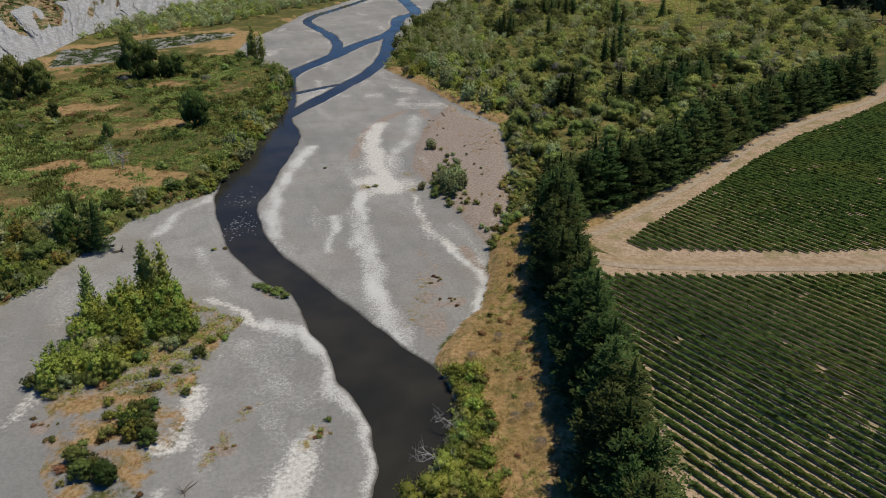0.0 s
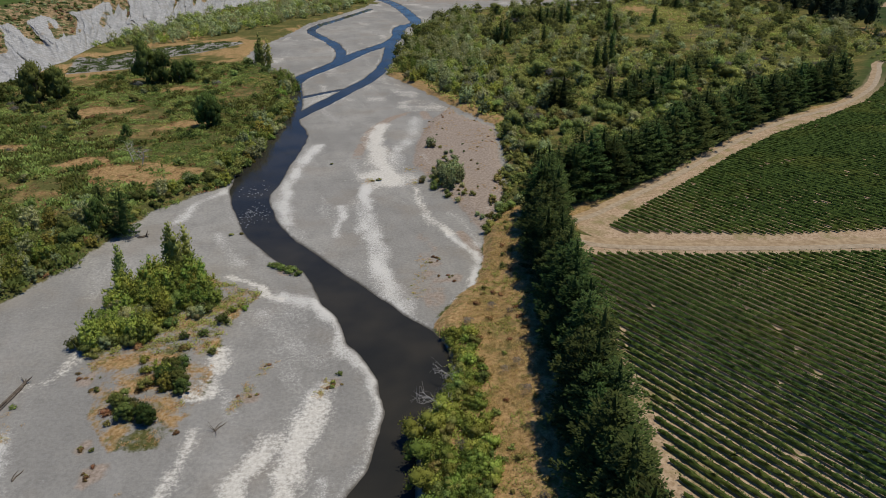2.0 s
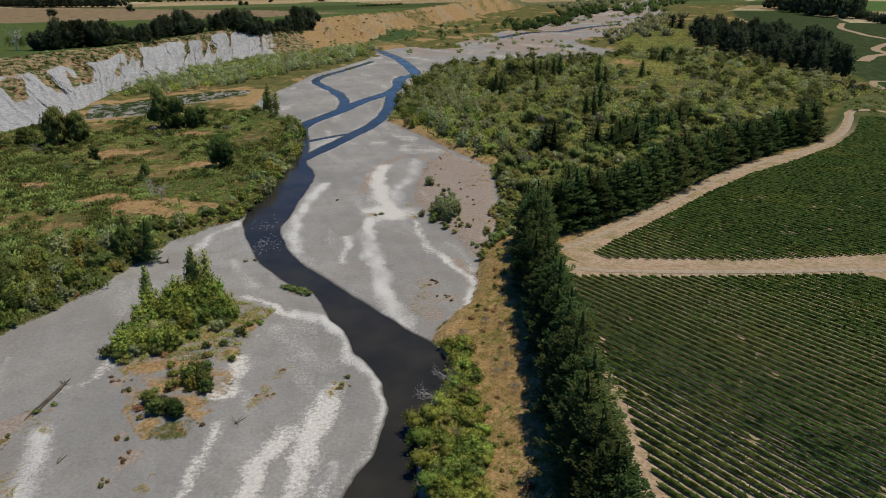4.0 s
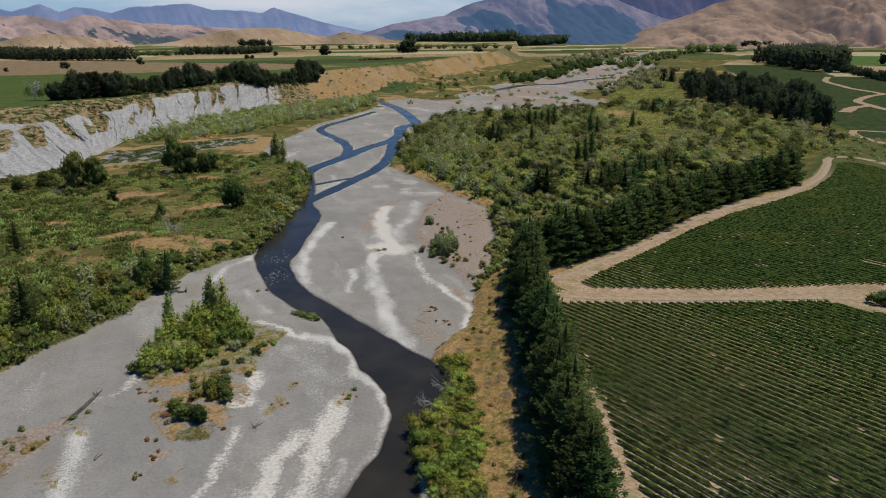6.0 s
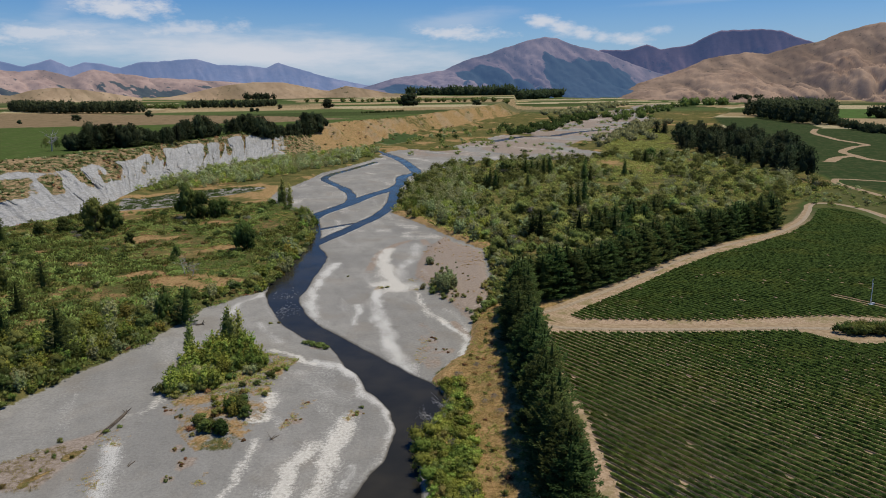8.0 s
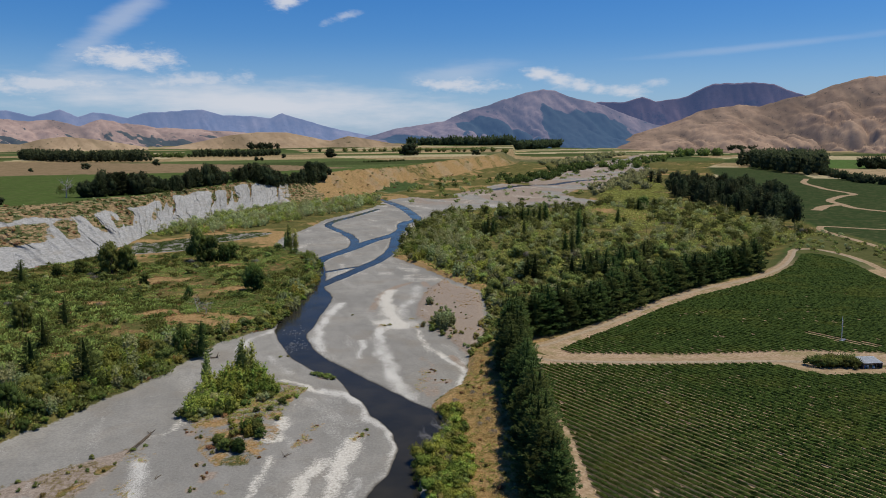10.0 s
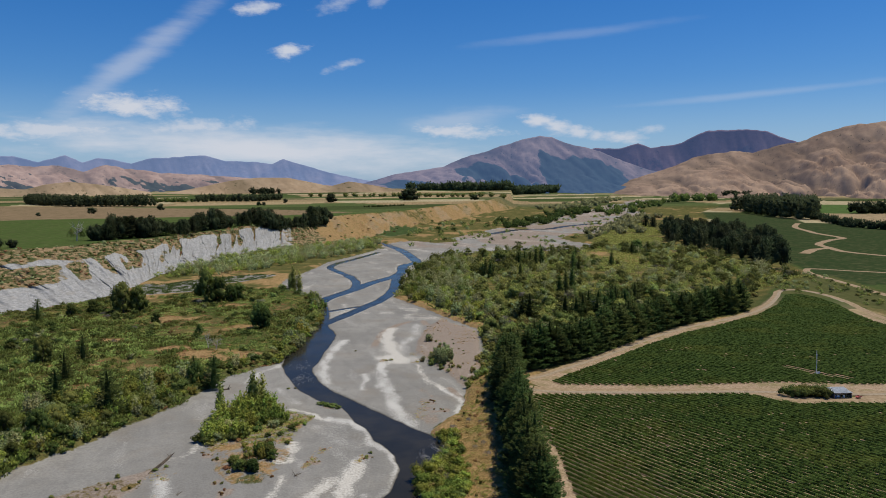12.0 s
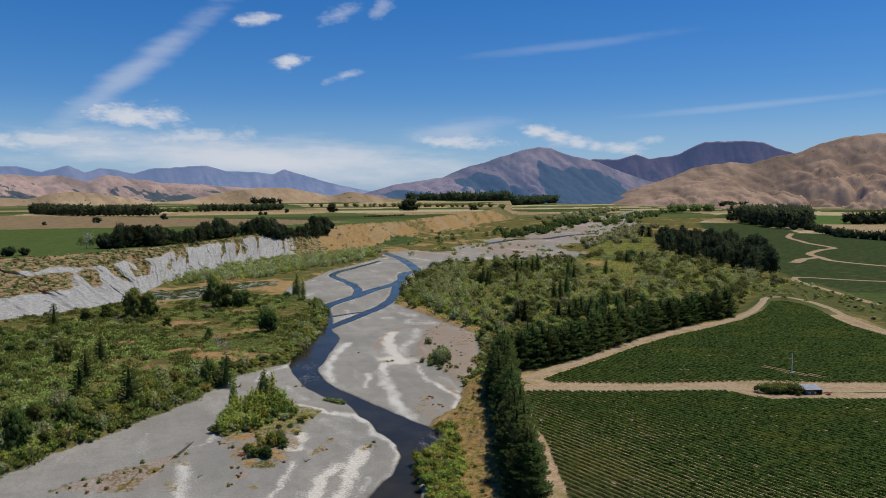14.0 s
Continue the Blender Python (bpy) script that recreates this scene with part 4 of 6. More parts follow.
def leafy(clumps, blades, size, rng, up=.35, slim=.5, core=.66):
    """Foliage on lumps of (centre, radius): blades all over, a dense core within."""
    pieces = []
    area = sum(r * r for _, r in clumps)
    middle = np.mean([c for c, _ in clumps], axis=0)
    spread = .8 / (max(np.linalg.norm(np.array(c) - middle) + r for c, r in clumps) + 1e-6)
    for c, r in clumps:
        n = max(6, int(blades * r * r / area))
        d = rng.normal(size=(n, 3))
        d[:, 2] = np.abs(d[:, 2]) * .9 - .35 * rng.random(n)
        d /= np.linalg.norm(d, axis=1, keepdims=True)
        at = np.array(c) + d * r * (.62 + .36 * rng.random((n, 1)))
        way = d + rng.normal(size=(n, 3)) * .55 + (0, 0, up)
        pieces.append(diamonds(at, way, size * (.6 + .8 * rng.random(n)), size * slim * (.7 + .6 * rng.random(n)), rng, 0, .5 * d + (at - middle) * spread * 1.3 + (0, 0, .22)))
        if core:
            pieces.append((np.array(c) + ICO * r * core * (.85 + .3 * rng.random((12, 1))), ICO_F, ICO))
    return joined(pieces)


def lumps(count, rng, wide, tall, size, base=.0):
    """Lumps that fill a crown wide (radius) and tall, uneven in outline."""
    out = []
    for _ in range(count):
        a, q, h = rng.random() * 6.283, math.sqrt(rng.random()), rng.random()
        bulge = math.sin(math.pi * min(1, .18 + .82 * h)) ** .7
        out.append(((math.cos(a) * q * wide * bulge * .8, math.sin(a) * q * wide * bulge * .8, base + h * tall), size * (.6 + .8 * rng.random())))
    return out


def crown_mesh(name, style, mat, seed):
    rng = np.random.default_rng(seed)
    if style == "bush":
        made = leafy(lumps(11, rng, 1.0, .8, .40, .2), 430, .185, rng, .55, .45)
    elif style == "low":
        made = leafy(lumps(8, rng, 1.15, .35, .42, .1), 220, .24, rng)
    elif style == "round":
        made = leafy(lumps(18, rng, 1.0, 1.15, .42, .22), 900, .145, rng)
    elif style == "broad":
        made = leafy(lumps(44, rng, 1.0, 1.2, .25, .18), 1900, .10, rng, .5, .5)
    elif style == "upright":
        shoots = []
        for k in range(9):
            a, q, tip = k * 2.4 + rng.normal() * .5, .66 * math.sqrt((k + .4) / 9), rng.uniform(1.0, 2.1)
            for h in rng.random(7):
                shoots.append(((math.cos(a) * q * (1 + .15 * h) + rng.normal() * .07, math.sin(a) * q * (1 + .15 * h) + rng.normal() * .07, .12 + h * tip), (.19 * (1 - h ** 2) + .07) * rng.uniform(.7, 1.3)))
        made = leafy(shoots, 900, .16, rng, 1.7, .36)
    elif style == "column":
        made = leafy([((rng.normal() * .06, rng.normal() * .06, .3 + .24 * k), .34 * (1 - (k / 11) ** 2) + .08) for k in range(11)], 460, .17, rng, 1.5)
    elif style == "twiggy":
        made = leafy(lumps(9, rng, 1.0, .9, .45, .35), 520, .34, rng, .6, .10, 0)
    else:
        made = leafy(lumps(10, rng, 1.1, .12, .2, .0), 150, .5, rng, 1.4, .16, 0)
    return leaf_mesh(name, made, mat)


def trunk_mesh(tall, thick, seed, limbs=4):
    rng = np.random.default_rng(seed)
    pieces = [tube([(rng.normal() * .02 * k, rng.normal() * .02 * k, -.08 + k * tall / 4) for k in range(5)], [thick * (1 - .19 * k) for k in range(5)])]
    for _ in range(limbs):
        a, z = rng.random() * 6.283, tall * (.35 + .4 * rng.random())
        e = np.array((math.cos(a) * .45, math.sin(a) * .45, .4 + .2 * rng.random()))
        pieces.append(tube([(0, 0, z), np.array((0, 0, z)) + e * .5 + (0, 0, .03), np.array((0, 0, z)) + e], [thick * .45, thick * .3, thick * .1], 5))
    v, f = joined(pieces)
    return link_mesh("trunk", v, f, M_BARK)


def pine_parts(tall, wide, seed, dense=1.0, ragged=1.0, mat=None):
    """A shelterbelt pine: whorls of boughs, each carrying flat sprays of needles with dark gaps between."""
    rng = np.random.default_rng(seed)
    at, way, out_of = [], [], []
    z, bias = tall * .05, rng.random() * 6.283
    while z < tall * .97:
        k = z / tall
        reach = wide * (1 - k ** 1.45) ** .85 * (.6 + .4 * ease(0, .10, k)) + .4
        turn = rng.random() * 6.283
        count = 6 if k < .35 else 5 if k < .85 else 3
        for j in range(count):
            a = turn + 6.283 * j / count + rng.normal() * .3
            L = reach * (1 + .12 * ragged * math.cos(a - bias) + ragged * rng.uniform(-.42, .30))
            out, across = np.array((math.cos(a), math.sin(a), 0)), np.array((-math.sin(a), math.cos(a), 0))
            tip, sag = rng.uniform(.10, .45), rng.uniform(.05, .25)
            n = max(14, int(15 * dense * L * rng.uniform(.8, 1.2)))
            s = .25 + .78 * rng.random(n) ** .7
            fan = rng.normal(size=n) * (.35 + .34 * L * (1.12 - s) * s)
            at.append(out * (L * s)[:, None] + across * fan[:, None] + (0, 0, 1) * (z + L * (tip * s * s - sag * s) - .18 * np.abs(fan) + rng.normal(size=n) * .20)[:, None])
            way.append(out * .9 + across * (fan * .5)[:, None] + rng.normal(size=(n, 3)) * .3 + (0, 0, .35))
            out_of.append(across * (fan * .35)[:, None] + out * (.15 + .55 * s)[:, None] + rng.normal(size=(n, 3)) * .12 + (0, 0, .85))
        z += .074 * tall * (1.1 - .5 * k) * rng.uniform(.75, 1.25)
    at, way, out_of = np.concatenate(at), np.concatenate(way), np.concatenate(out_of)
    size = rng.uniform(.6, 1.3, len(at)) * (.55 + .011 * tall) / math.sqrt(dense)
    leaf = diamonds(at, way, size, size * .46, rng, .5, out_of)
    rings = np.linspace(.05, .96, 9)
    core = stem([(0, 0, tall * k) for k in rings], [wide * .30 * (1 - k ** 1.3) * (.5 + .5 * min(1, k / .16)) + .05 for k in rings], 9)
    made = joined([leaf, core])
    tv, tf = tube([(0, 0, -.4), (.05, 0, tall * .3), (0, .08, tall * .65), (0, 0, tall * .96)], [tall * .019, tall * .015, tall * .009, .05], 7)
    return leaf_mesh("crown", made, mat or M_PINE), link_mesh("trunk", tv, tf, M_BARK)


def ground_at(x, y):
    z = height(np.array([x]), np.array([y]))[0]
    return drawn_in(np.array([x]), np.array([y]), np.array([z]))[0]


def thinned(v, f, n):
    """Every second blade of a crown, drawn a little larger about its middle."""
    blades = f.reshape(-1, 2, 3) if len(f) % 2 == 0 else f[:-1].reshape(-1, 2, 3)
    return v * 1.04, blades[RNG.random(len(blades)) < .32].reshape(-1, 3), n


class Kind:
    """One kind of plant: the first is built, the rest are copies of it."""

    def __init__(self, name, label, category, group, variants):
        self.name, self.label, self.category, self.group, self.variants, self.made, self.spots, self.reach = name, label, category, group, variants, {}, [], 560

    def add(self, x, y, s, tall=1.0, which=None):
        self.spots.append((x, y, s, tall, which))

    def thicket(self, spots, seed):
        """Those too far off to be picked apart: one joined mesh."""
        rng = np.random.default_rng(seed + 77)
        xy = np.array([p[:2] for p in spots], float)
        at = drawn_in(xy[:, 0], xy[:, 1], height(xy[:, 0], xy[:, 1]))
        loose = []
        for crown, _ in self.variants:
            v = np.empty(len(crown.vertices) * 3, np.float32)
            crown.vertices.foreach_get("co", v)
            f = np.empty(len(crown.polygons) * 3, np.int32)
            crown.loops.foreach_get("vertex_index", f)
            nm = np.empty(len(crown.loops) * 3, np.float32)
            crown.corner_normals.foreach_get("vector", nm)
            vn = np.zeros((len(crown.vertices), 3), np.float32)
            vn[f] = nm.reshape(-1, 3)
            loose.append(thinned(v.reshape(-1, 3), f.reshape(-1, 3), vn))
        pieces = []
        for (x, y, s, tall, which), foot in zip(spots, at):
            v, f, vn = loose[int(rng.integers(len(loose)))]
            a = rng.random() * 6.283
            c, d = math.cos(a), math.sin(a)
            pieces.append((np.stack([v[:, 0] * c - v[:, 1] * d, v[:, 0] * d + v[:, 1] * c, v[:, 2] * tall], -1) * s + foot, f,
                           np.stack([vn[:, 0] * c - vn[:, 1] * d, vn[:, 0] * d + vn[:, 1] * c, vn[:, 2]], -1)))
        made = joined(pieces)
        tagged(new("thicket", leaf_mesh("thicket", made, self.variants[0][0].materials[0])), "distant thicket: " + self.label, "thicket", kind="stuff")

    def plant(self, seed):
        rng = np.random.default_rng(seed)
        if not self.spots:
            return
        near, far = [], []
        for p in sorted(self.spots, key=lambda q: q[1]) if len(self.spots) > 300 else self.spots:
            (near if p[1] < self.reach and len(near) < 298 else far).append(p)
        if far:
            self.thicket(far, seed)
        self.spots = near
        if not near:
            return
        xy = np.array([p[:2] for p in self.spots], float)
        at = drawn_in(xy[:, 0], xy[:, 1], height(xy[:, 0], xy[:, 1]))
        for (x, y, s, tall, which), (px, py, pz) in zip(self.spots, at):
            k = int(rng.integers(len(self.variants))) if which is None else which
            m = pose(px, py, pz - .04 * s, rng.normal() * 1.5, rng.normal() * 1.5, rng.random() * 360) @ Matrix.Diagonal((s, s, s * tall, 1))
            if k in self.made:
                copy_thing(self.made[k], m).matrix_basis = m
                continue
            crown, trunk = self.variants[k]
            if trunk is None:
                ob = new(self.name, crown)
            else:
                ob = new(self.name)
                part("trunk", trunk, ob)
                part("crown", crown, ob)
            tagged(ob, self.label, self.category, self.group)
            self.made[k] = ob
            ob.matrix_basis = m


def shrub_kind(name, style, mat, label, seeds, category="shrub", group="", trunk=False):
    vs = []
    for s in seeds:
        vs.append((crown_mesh("crown" if trunk else name, style, mat, s), trunk_mesh(1.0, .055, s) if trunk else None))
    return Kind(name, label, category, group or label, vs)


PINE = Kind("pine_tree", "tall dark green pine in a dense shelterbelt row", "pine tree", "shelterbelt pines", [pine_parts(28, 8.2, 100 + k, .85, 1.0) for k in range(6)])
FARPINE = Kind("conifer_tree", "dark conifer of a distant plantation beside fields", "conifer tree", "distant conifers", [pine_parts(20, 7.4, 120 + k, .32, 1.3, M_FOREST) for k in range(4)])
DARK = shrub_kind("dark_shrub", "bush", M_DARK, "dense dark green rounded shrub on the riverbank terrace", (1, 2, 3))
MID = shrub_kind("leafy_shrub", "bush", M_MID, "mid green leafy shrub among dry grass", (4, 5, 6))
BRIGHT = shrub_kind("broom_shrub", "bush", M_BRIGHT, "bright yellow-green leafy shrub beside the river", (7, 8))
YELLOW = shrub_kind("yellow_shrub", "bush", M_YELLOW, "yellowing shrub in late summer scrub", (10, 11))
GREYS = shrub_kind("willow_shrub", "bush", M_GREY, "silvery grey-green willow shrub", (13, 14))
BROWN = shrub_kind("withered_shrub", "low", M_BROWN, "low withered brown shrub on dry ground", (16, 17))
TWIGGY = shrub_kind("twiggy_shrub", "twiggy", M_TWIG, "leafless grey twiggy shrub", (18, 19))
TREE = shrub_kind("tree", "broad", M_DARK, "large rounded dark green tree on the terrace", (21, 22, 23), "tree", trunk=True)
CLIFFTREE = shrub_kind("cypress_tree", "round", M_FOREST, "broad dark cypress on the cliff top edge", (51, 52, 53), "cypress tree", trunk=True)
LIGHT_TREE = shrub_kind("tree", "round", M_MID, "leafy mid green tree in riverside woodland", (24, 25, 26), "tree", trunk=True)
LIME_TREE = shrub_kind("tree", "round", M_BRIGHT, "bright green tree leaning over the river", (27,), "tree", trunk=True)
WILLOW = shrub_kind("willow_tree", "upright", M_GREY, "upright silvery willow in a riverside thicket", (31, 32, 33), "willow tree", trunk=True)
GREEN_WILLOW = shrub_kind("willow_tree", "upright", M_BRIGHT, "upright light green willow sapling", (34, 35), "willow tree", trunk=True)
YELLOW_WILLOW = shrub_kind("willow_tree", "upright", M_GOLD, "upright yellowing willow sapling", (36, 37), "willow tree", trunk=True)
POPLAR = shrub_kind("poplar_tree", "column", M_MID, "slender columnar green poplar", (41, 42), "poplar tree", trunk=True)
CYPRESS = shrub_kind("cypress_tree", "column", M_DARK, "slender dark columnar cypress", (43, 44), "cypress tree", trunk=True)


def scatter(poly, count, seed, keep=None, gap=0.0):
    """Random places within an outline."""
    rng = np.random.default_rng(seed)
    p = np.array(poly, float)
    lo, hi = p.min(0), p.max(0)
    got = np.zeros((0, 2))
    for _ in range(60):
        q = lo + rng.random((count * 2, 2)) * (hi - lo)
        ok = inside(q[:, 0], q[:, 1], poly)
        if keep is not None:
            ok &= keep(q[:, 0], q[:, 1], rng)
        for c in q[ok]:
            if not gap or not len(got) or np.min(np.hypot(*(got - c).T)) > gap:
                got = np.vstack([got, c])
                if len(got) >= count:
                    return got
    return got


# pines: the two arms of the shelterbelt
BELT_A = wound([(31, 58), (31, 100), (32, 150), (32, 200), (34, 235), (37, 252)], 1.0)
BELT_B = wound([(44, 257), (94, 298), (147, 357), (206, 411), (246, 440), (258, 450)], 1.0)
for belt, step, lo in ((BELT_A, 6.4, .92), (BELT_B, 6.6, .88)):
    d = np.gradient(belt, axis=0)
    d /= np.hypot(d[:, 0], d[:, 1])[:, None]
    for row, off in ((0, -3.8), (1, .2), (2, 3.4)) if belt is BELT_B else ((0, .4), (1, 3.8)):
        k = row * 3.0
        while k < len(belt) - 1:
            (x, y), (dx, dy) = belt[int(k)], d[int(k)]
            j = RNG.normal(size=2) * .9
            wide = 1.0 if belt is BELT_A else 1.16
            PINE.add(x + dy * off + j[0], y - dx * off + j[1], wide * RNG.uniform(lo - .16, lo + .13), RNG.uniform(.88, 1.1) / wide)
            k += step * RNG.uniform(.8, 1.25)
for x, y in ((150, 468), (158, 480), (166, 476), (172, 492), (160, 500), (182, 505), (142, 482), (190, 520), (60, 690), (48, 700), (115, 835), (122, 828), (108, 842), (262, 462), (270, 470), (256, 470), (300, 960), (330, 975)):
    PINE.add(x, y, RNG.uniform(.85, 1.1), RNG.uniform(.65, .8))
for x, y in ((112, 424), (120, 436), (130, 430), (140, 445), (104, 438), (126, 446), (72, 424), (66, 430)):
    PINE.add(x, y, RNG.uniform(1.0, 1.2), RNG.uniform(.62, .75))
PINE.add(-153, 264, .55, .8)
BLOCK = [(418, 1161), (425, 1047), (436, 909), (426, 800), (438, 742), (520, 930), (575, 1080), (600, 1300), (560, 1480), (500, 1440)]
for k, (x, y) in enumerate(scatter(BLOCK, 165, 3, gap=7)):
    if k % 3 == 0:
        CLIFFTREE.add(x, y, RNG.uniform(9, 13), RNG.uniform(1.4, 2.0))
    else:
        FARPINE.add(x, y, RNG.uniform(1.0, 1.9))
for x, y in ((515, 1576), (522, 1590), (505, 1600), (640, 1700), (460, 1250)):
    FARPINE.add(x, y, RNG.uniform(1.2, 1.6))
# pines along the cliff's head
HEAD_ROW = wound([(-470, 800), (-446, 824), (-426, 850), (-403, 896), (-387, 976), (-370, 1069), (-351, 1120), (-330, 1150), (-308, 1183), (-286, 1240), (-268, 1288), (-252, 1390)], 6)
for k, (x, y) in enumerate(HEAD_ROW):
    if fbm(np.array([x + y]), np.array([0.0]), 34, 2, 131)[0] < .30:
        continue
    for _ in range(3):
        size = 1.3 + .4 * math.sin(k * .23) + RNG.normal() * .15
        if RNG.random() < .55:
            FARPINE.add(x - 6 + RNG.normal() * 5, y + 4 + RNG.normal() * 5, .85 * max(.5, size), RNG.uniform(.85, 1.2))
        else:
            CLIFFTREE.add(x - 6 + RNG.normal() * 6, y + 4 + RNG.normal() * 5, 6.8 * max(.5, size), RNG.uniform(1.2, 1.8))
for x, y in HEAD_ROW[::2]:
    if RNG.random() < .7:
        DARK.add(x + 4 + RNG.normal() * 3, y - 3 + RNG.normal() * 3, RNG.uniform(2.5, 5))
for x, y in ((-530, 700), (-545, 690), (-590, 640), (-600, 620), (-575, 660)):
    CLIFFTREE.add(x, y, RNG.uniform(6, 9))

# left terrace: single trees, then the bank's fringe, then the scrub
for x, y, s in ((-292, 474, 17), (-280, 480, 13), (-236, 532, 17), (-222, 530, 16), (-205, 538, 12), (-210, 530, 9), (-300, 520, 9), (-148, 402, 12), (-144, 398, 9), (-262, 292, 9), (-270, 302, 7), (-145, 242, 7.5), (-152, 232, 7),
                (-172, 200, 8), (-183, 150, 9), (-196, 128, 10), (-205, 160, 8), (-210, 112, 9), (-240, 420, 6), (-330, 455, 7), (-318, 470, 8), (-190, 380, 5)):
    TREE.add(x, y, s * .8, RNG.uniform(1.25, 1.65))
for x, y, s in ((-134, 241, 9), (-168, 185, 11), (-240, 300, 8), (-205, 205, 9), (-225, 250, 8), (-345, 430, 9)):
    PINE.add(x, y, s * .085)
for x, y, s in ((-165, 607, 10), (-159, 611, 8), (-170, 612, 7)):
    POPLAR.add(x, y, s)
fringe = wound(LEFT_BANK, 4.0)
fd = np.gradient(fringe, axis=0)
fd /= np.hypot(fd[:, 0], fd[:, 1])[:, None]
FRINGE_MIX = [(DARK, .26, 2.2, 3.8), (MID, .2, 2.2, 3.6), (BRIGHT, .12, 2, 3.2), (YELLOW, .1, 2, 3.2), (GREYS, .14, 2.2, 3.5), (WILLOW, .06, 3.2, 4.6), (GREEN_WILLOW, .06, 3, 4.5), (YELLOW_WILLOW, .06, 3, 4.2)]


def choose(mix, rng):
    u, acc = rng.random() * sum(m[1] for m in mix), 0
    for kind, share, lo, hi in mix:
        acc += share
        if u <= acc:
            return kind, rng.uniform(lo, hi)
    return mix[-1][0], mix[-1][2]


for (x, y), (dx, dy) in zip(fringe, fd):
    deep = 3 if y < 300 else 2
    for k in range(deep):
        if RNG.random() < (.85 if y < 480 else .6):
            kind, s = choose(FRINGE_MIX, RNG)
            off = (.8 if y < 295 else -1.2) + k * 6.0 + RNG.uniform(0, 4)
            kind.add(x - dy * off, y + dx * off, s * (1.0 if k else .85) * (1.0 if y < 300 else 1.35))
LOWER_LEFT = [(-200, 75), (-186, 118), (-172, 146), (-163, 175), (-155, 195), (-148, 222), (-141, 245), (-136, 262), (-160, 265), (-185, 230), (-215, 190), (-250, 150), (-260, 90)]
for x, y in scatter(LOWER_LEFT, 95, 12, gap=5.2):
    kind, s = choose([(WILLOW, .2, 4, 6.5), (GREEN_WILLOW, .26, 3.6, 6), (YELLOW_WILLOW, .18, 3.4, 5), (TREE, .07, 4.5, 7), (LIGHT_TREE, .2, 4, 6.5), (GREYS, .12, 3, 4.6)], RNG)
    kind.add(x, y, s)
LEFT_SCRUB = [(-190, 70), (-180, 127), (-157, 177), (-143, 210), (-133, 264), (-111, 297), (-108, 341), (-110, 386), (-118, 453), (-134, 539), (-150, 596), (-215, 612), (-330, 545), (-372, 470), (-420, 400), (-420, 300),
              (-330, 200), (-260, 100)]


def not_dry(x, y, rng):
    bare = np.zeros(len(x), bool)
    for px, py, pr in TERRACE_STRAW:
        bare |= np.hypot((x - px) / 1.6, y - py) / pr + 1.5 * (fbm(x, y, 12, 3, 72) - .5) < .85
    return (fbm(x, y, 48, 4, 60) + .06 * rng.normal(size=len(x)) < .61) & ~bare


LEFT_MIX = [(DARK, .38, 1.8, 4.2), (MID, .28, 1.6, 3.4), (BROWN, .12, 1.6, 3), (YELLOW, .08, 1.6, 3), (GREYS, .08, 1.6, 3.2), (TWIGGY, .04, 2, 3), (LIGHT_TREE, .03, 3.5, 5)]
for x, y in scatter(LEFT_SCRUB, 380, 11, not_dry, 3.8):
    kind, s = choose(LEFT_MIX, RNG)
    kind.add(x, y, s)

for x, y in scatter(LEFT_SCRUB, 170, 14, not_dry, 3.0):
    kind, s = choose([(DARK, .5, 1.6, 3.2), (MID, .3, 1.4, 3.0), (BRIGHT, .08, 1.4, 2.4), (YELLOW, .12, 1.4, 2.6)], RNG)
    kind.add(x, y, s, RNG.uniform(.8, 1.3))
for x, y in scatter([(-186, 118), (-168, 152), (-158, 186), (-148, 218), (-160, 225), (-178, 190), (-205, 130)], 34, 15, gap=4):
    kind, s = choose([(GREEN_WILLOW, .35, 3.6, 5.2), (YELLOW_WILLOW, .25, 3.2, 4.8), (WILLOW, .25, 3.6, 5.2), (BRIGHT, .15, 2.4, 3.4)], RNG)
    kind.add(x, y, s)

for x, y in scatter([(-420, 240), (-330, 200), (-260, 130), (-225, 150), (-235, 230), (-270, 320), (-330, 430), (-400, 400)], 150, 16, gap=4.5):
    kind, s = choose([(DARK, .5, 2.4, 4.4), (MID, .25, 2.2, 4), (TREE, .1, 3.6, 5.5), (GREYS, .08, 2, 3.4), (YELLOW, .07, 2, 3.2)], RNG)
    kind.add(x, y, s)

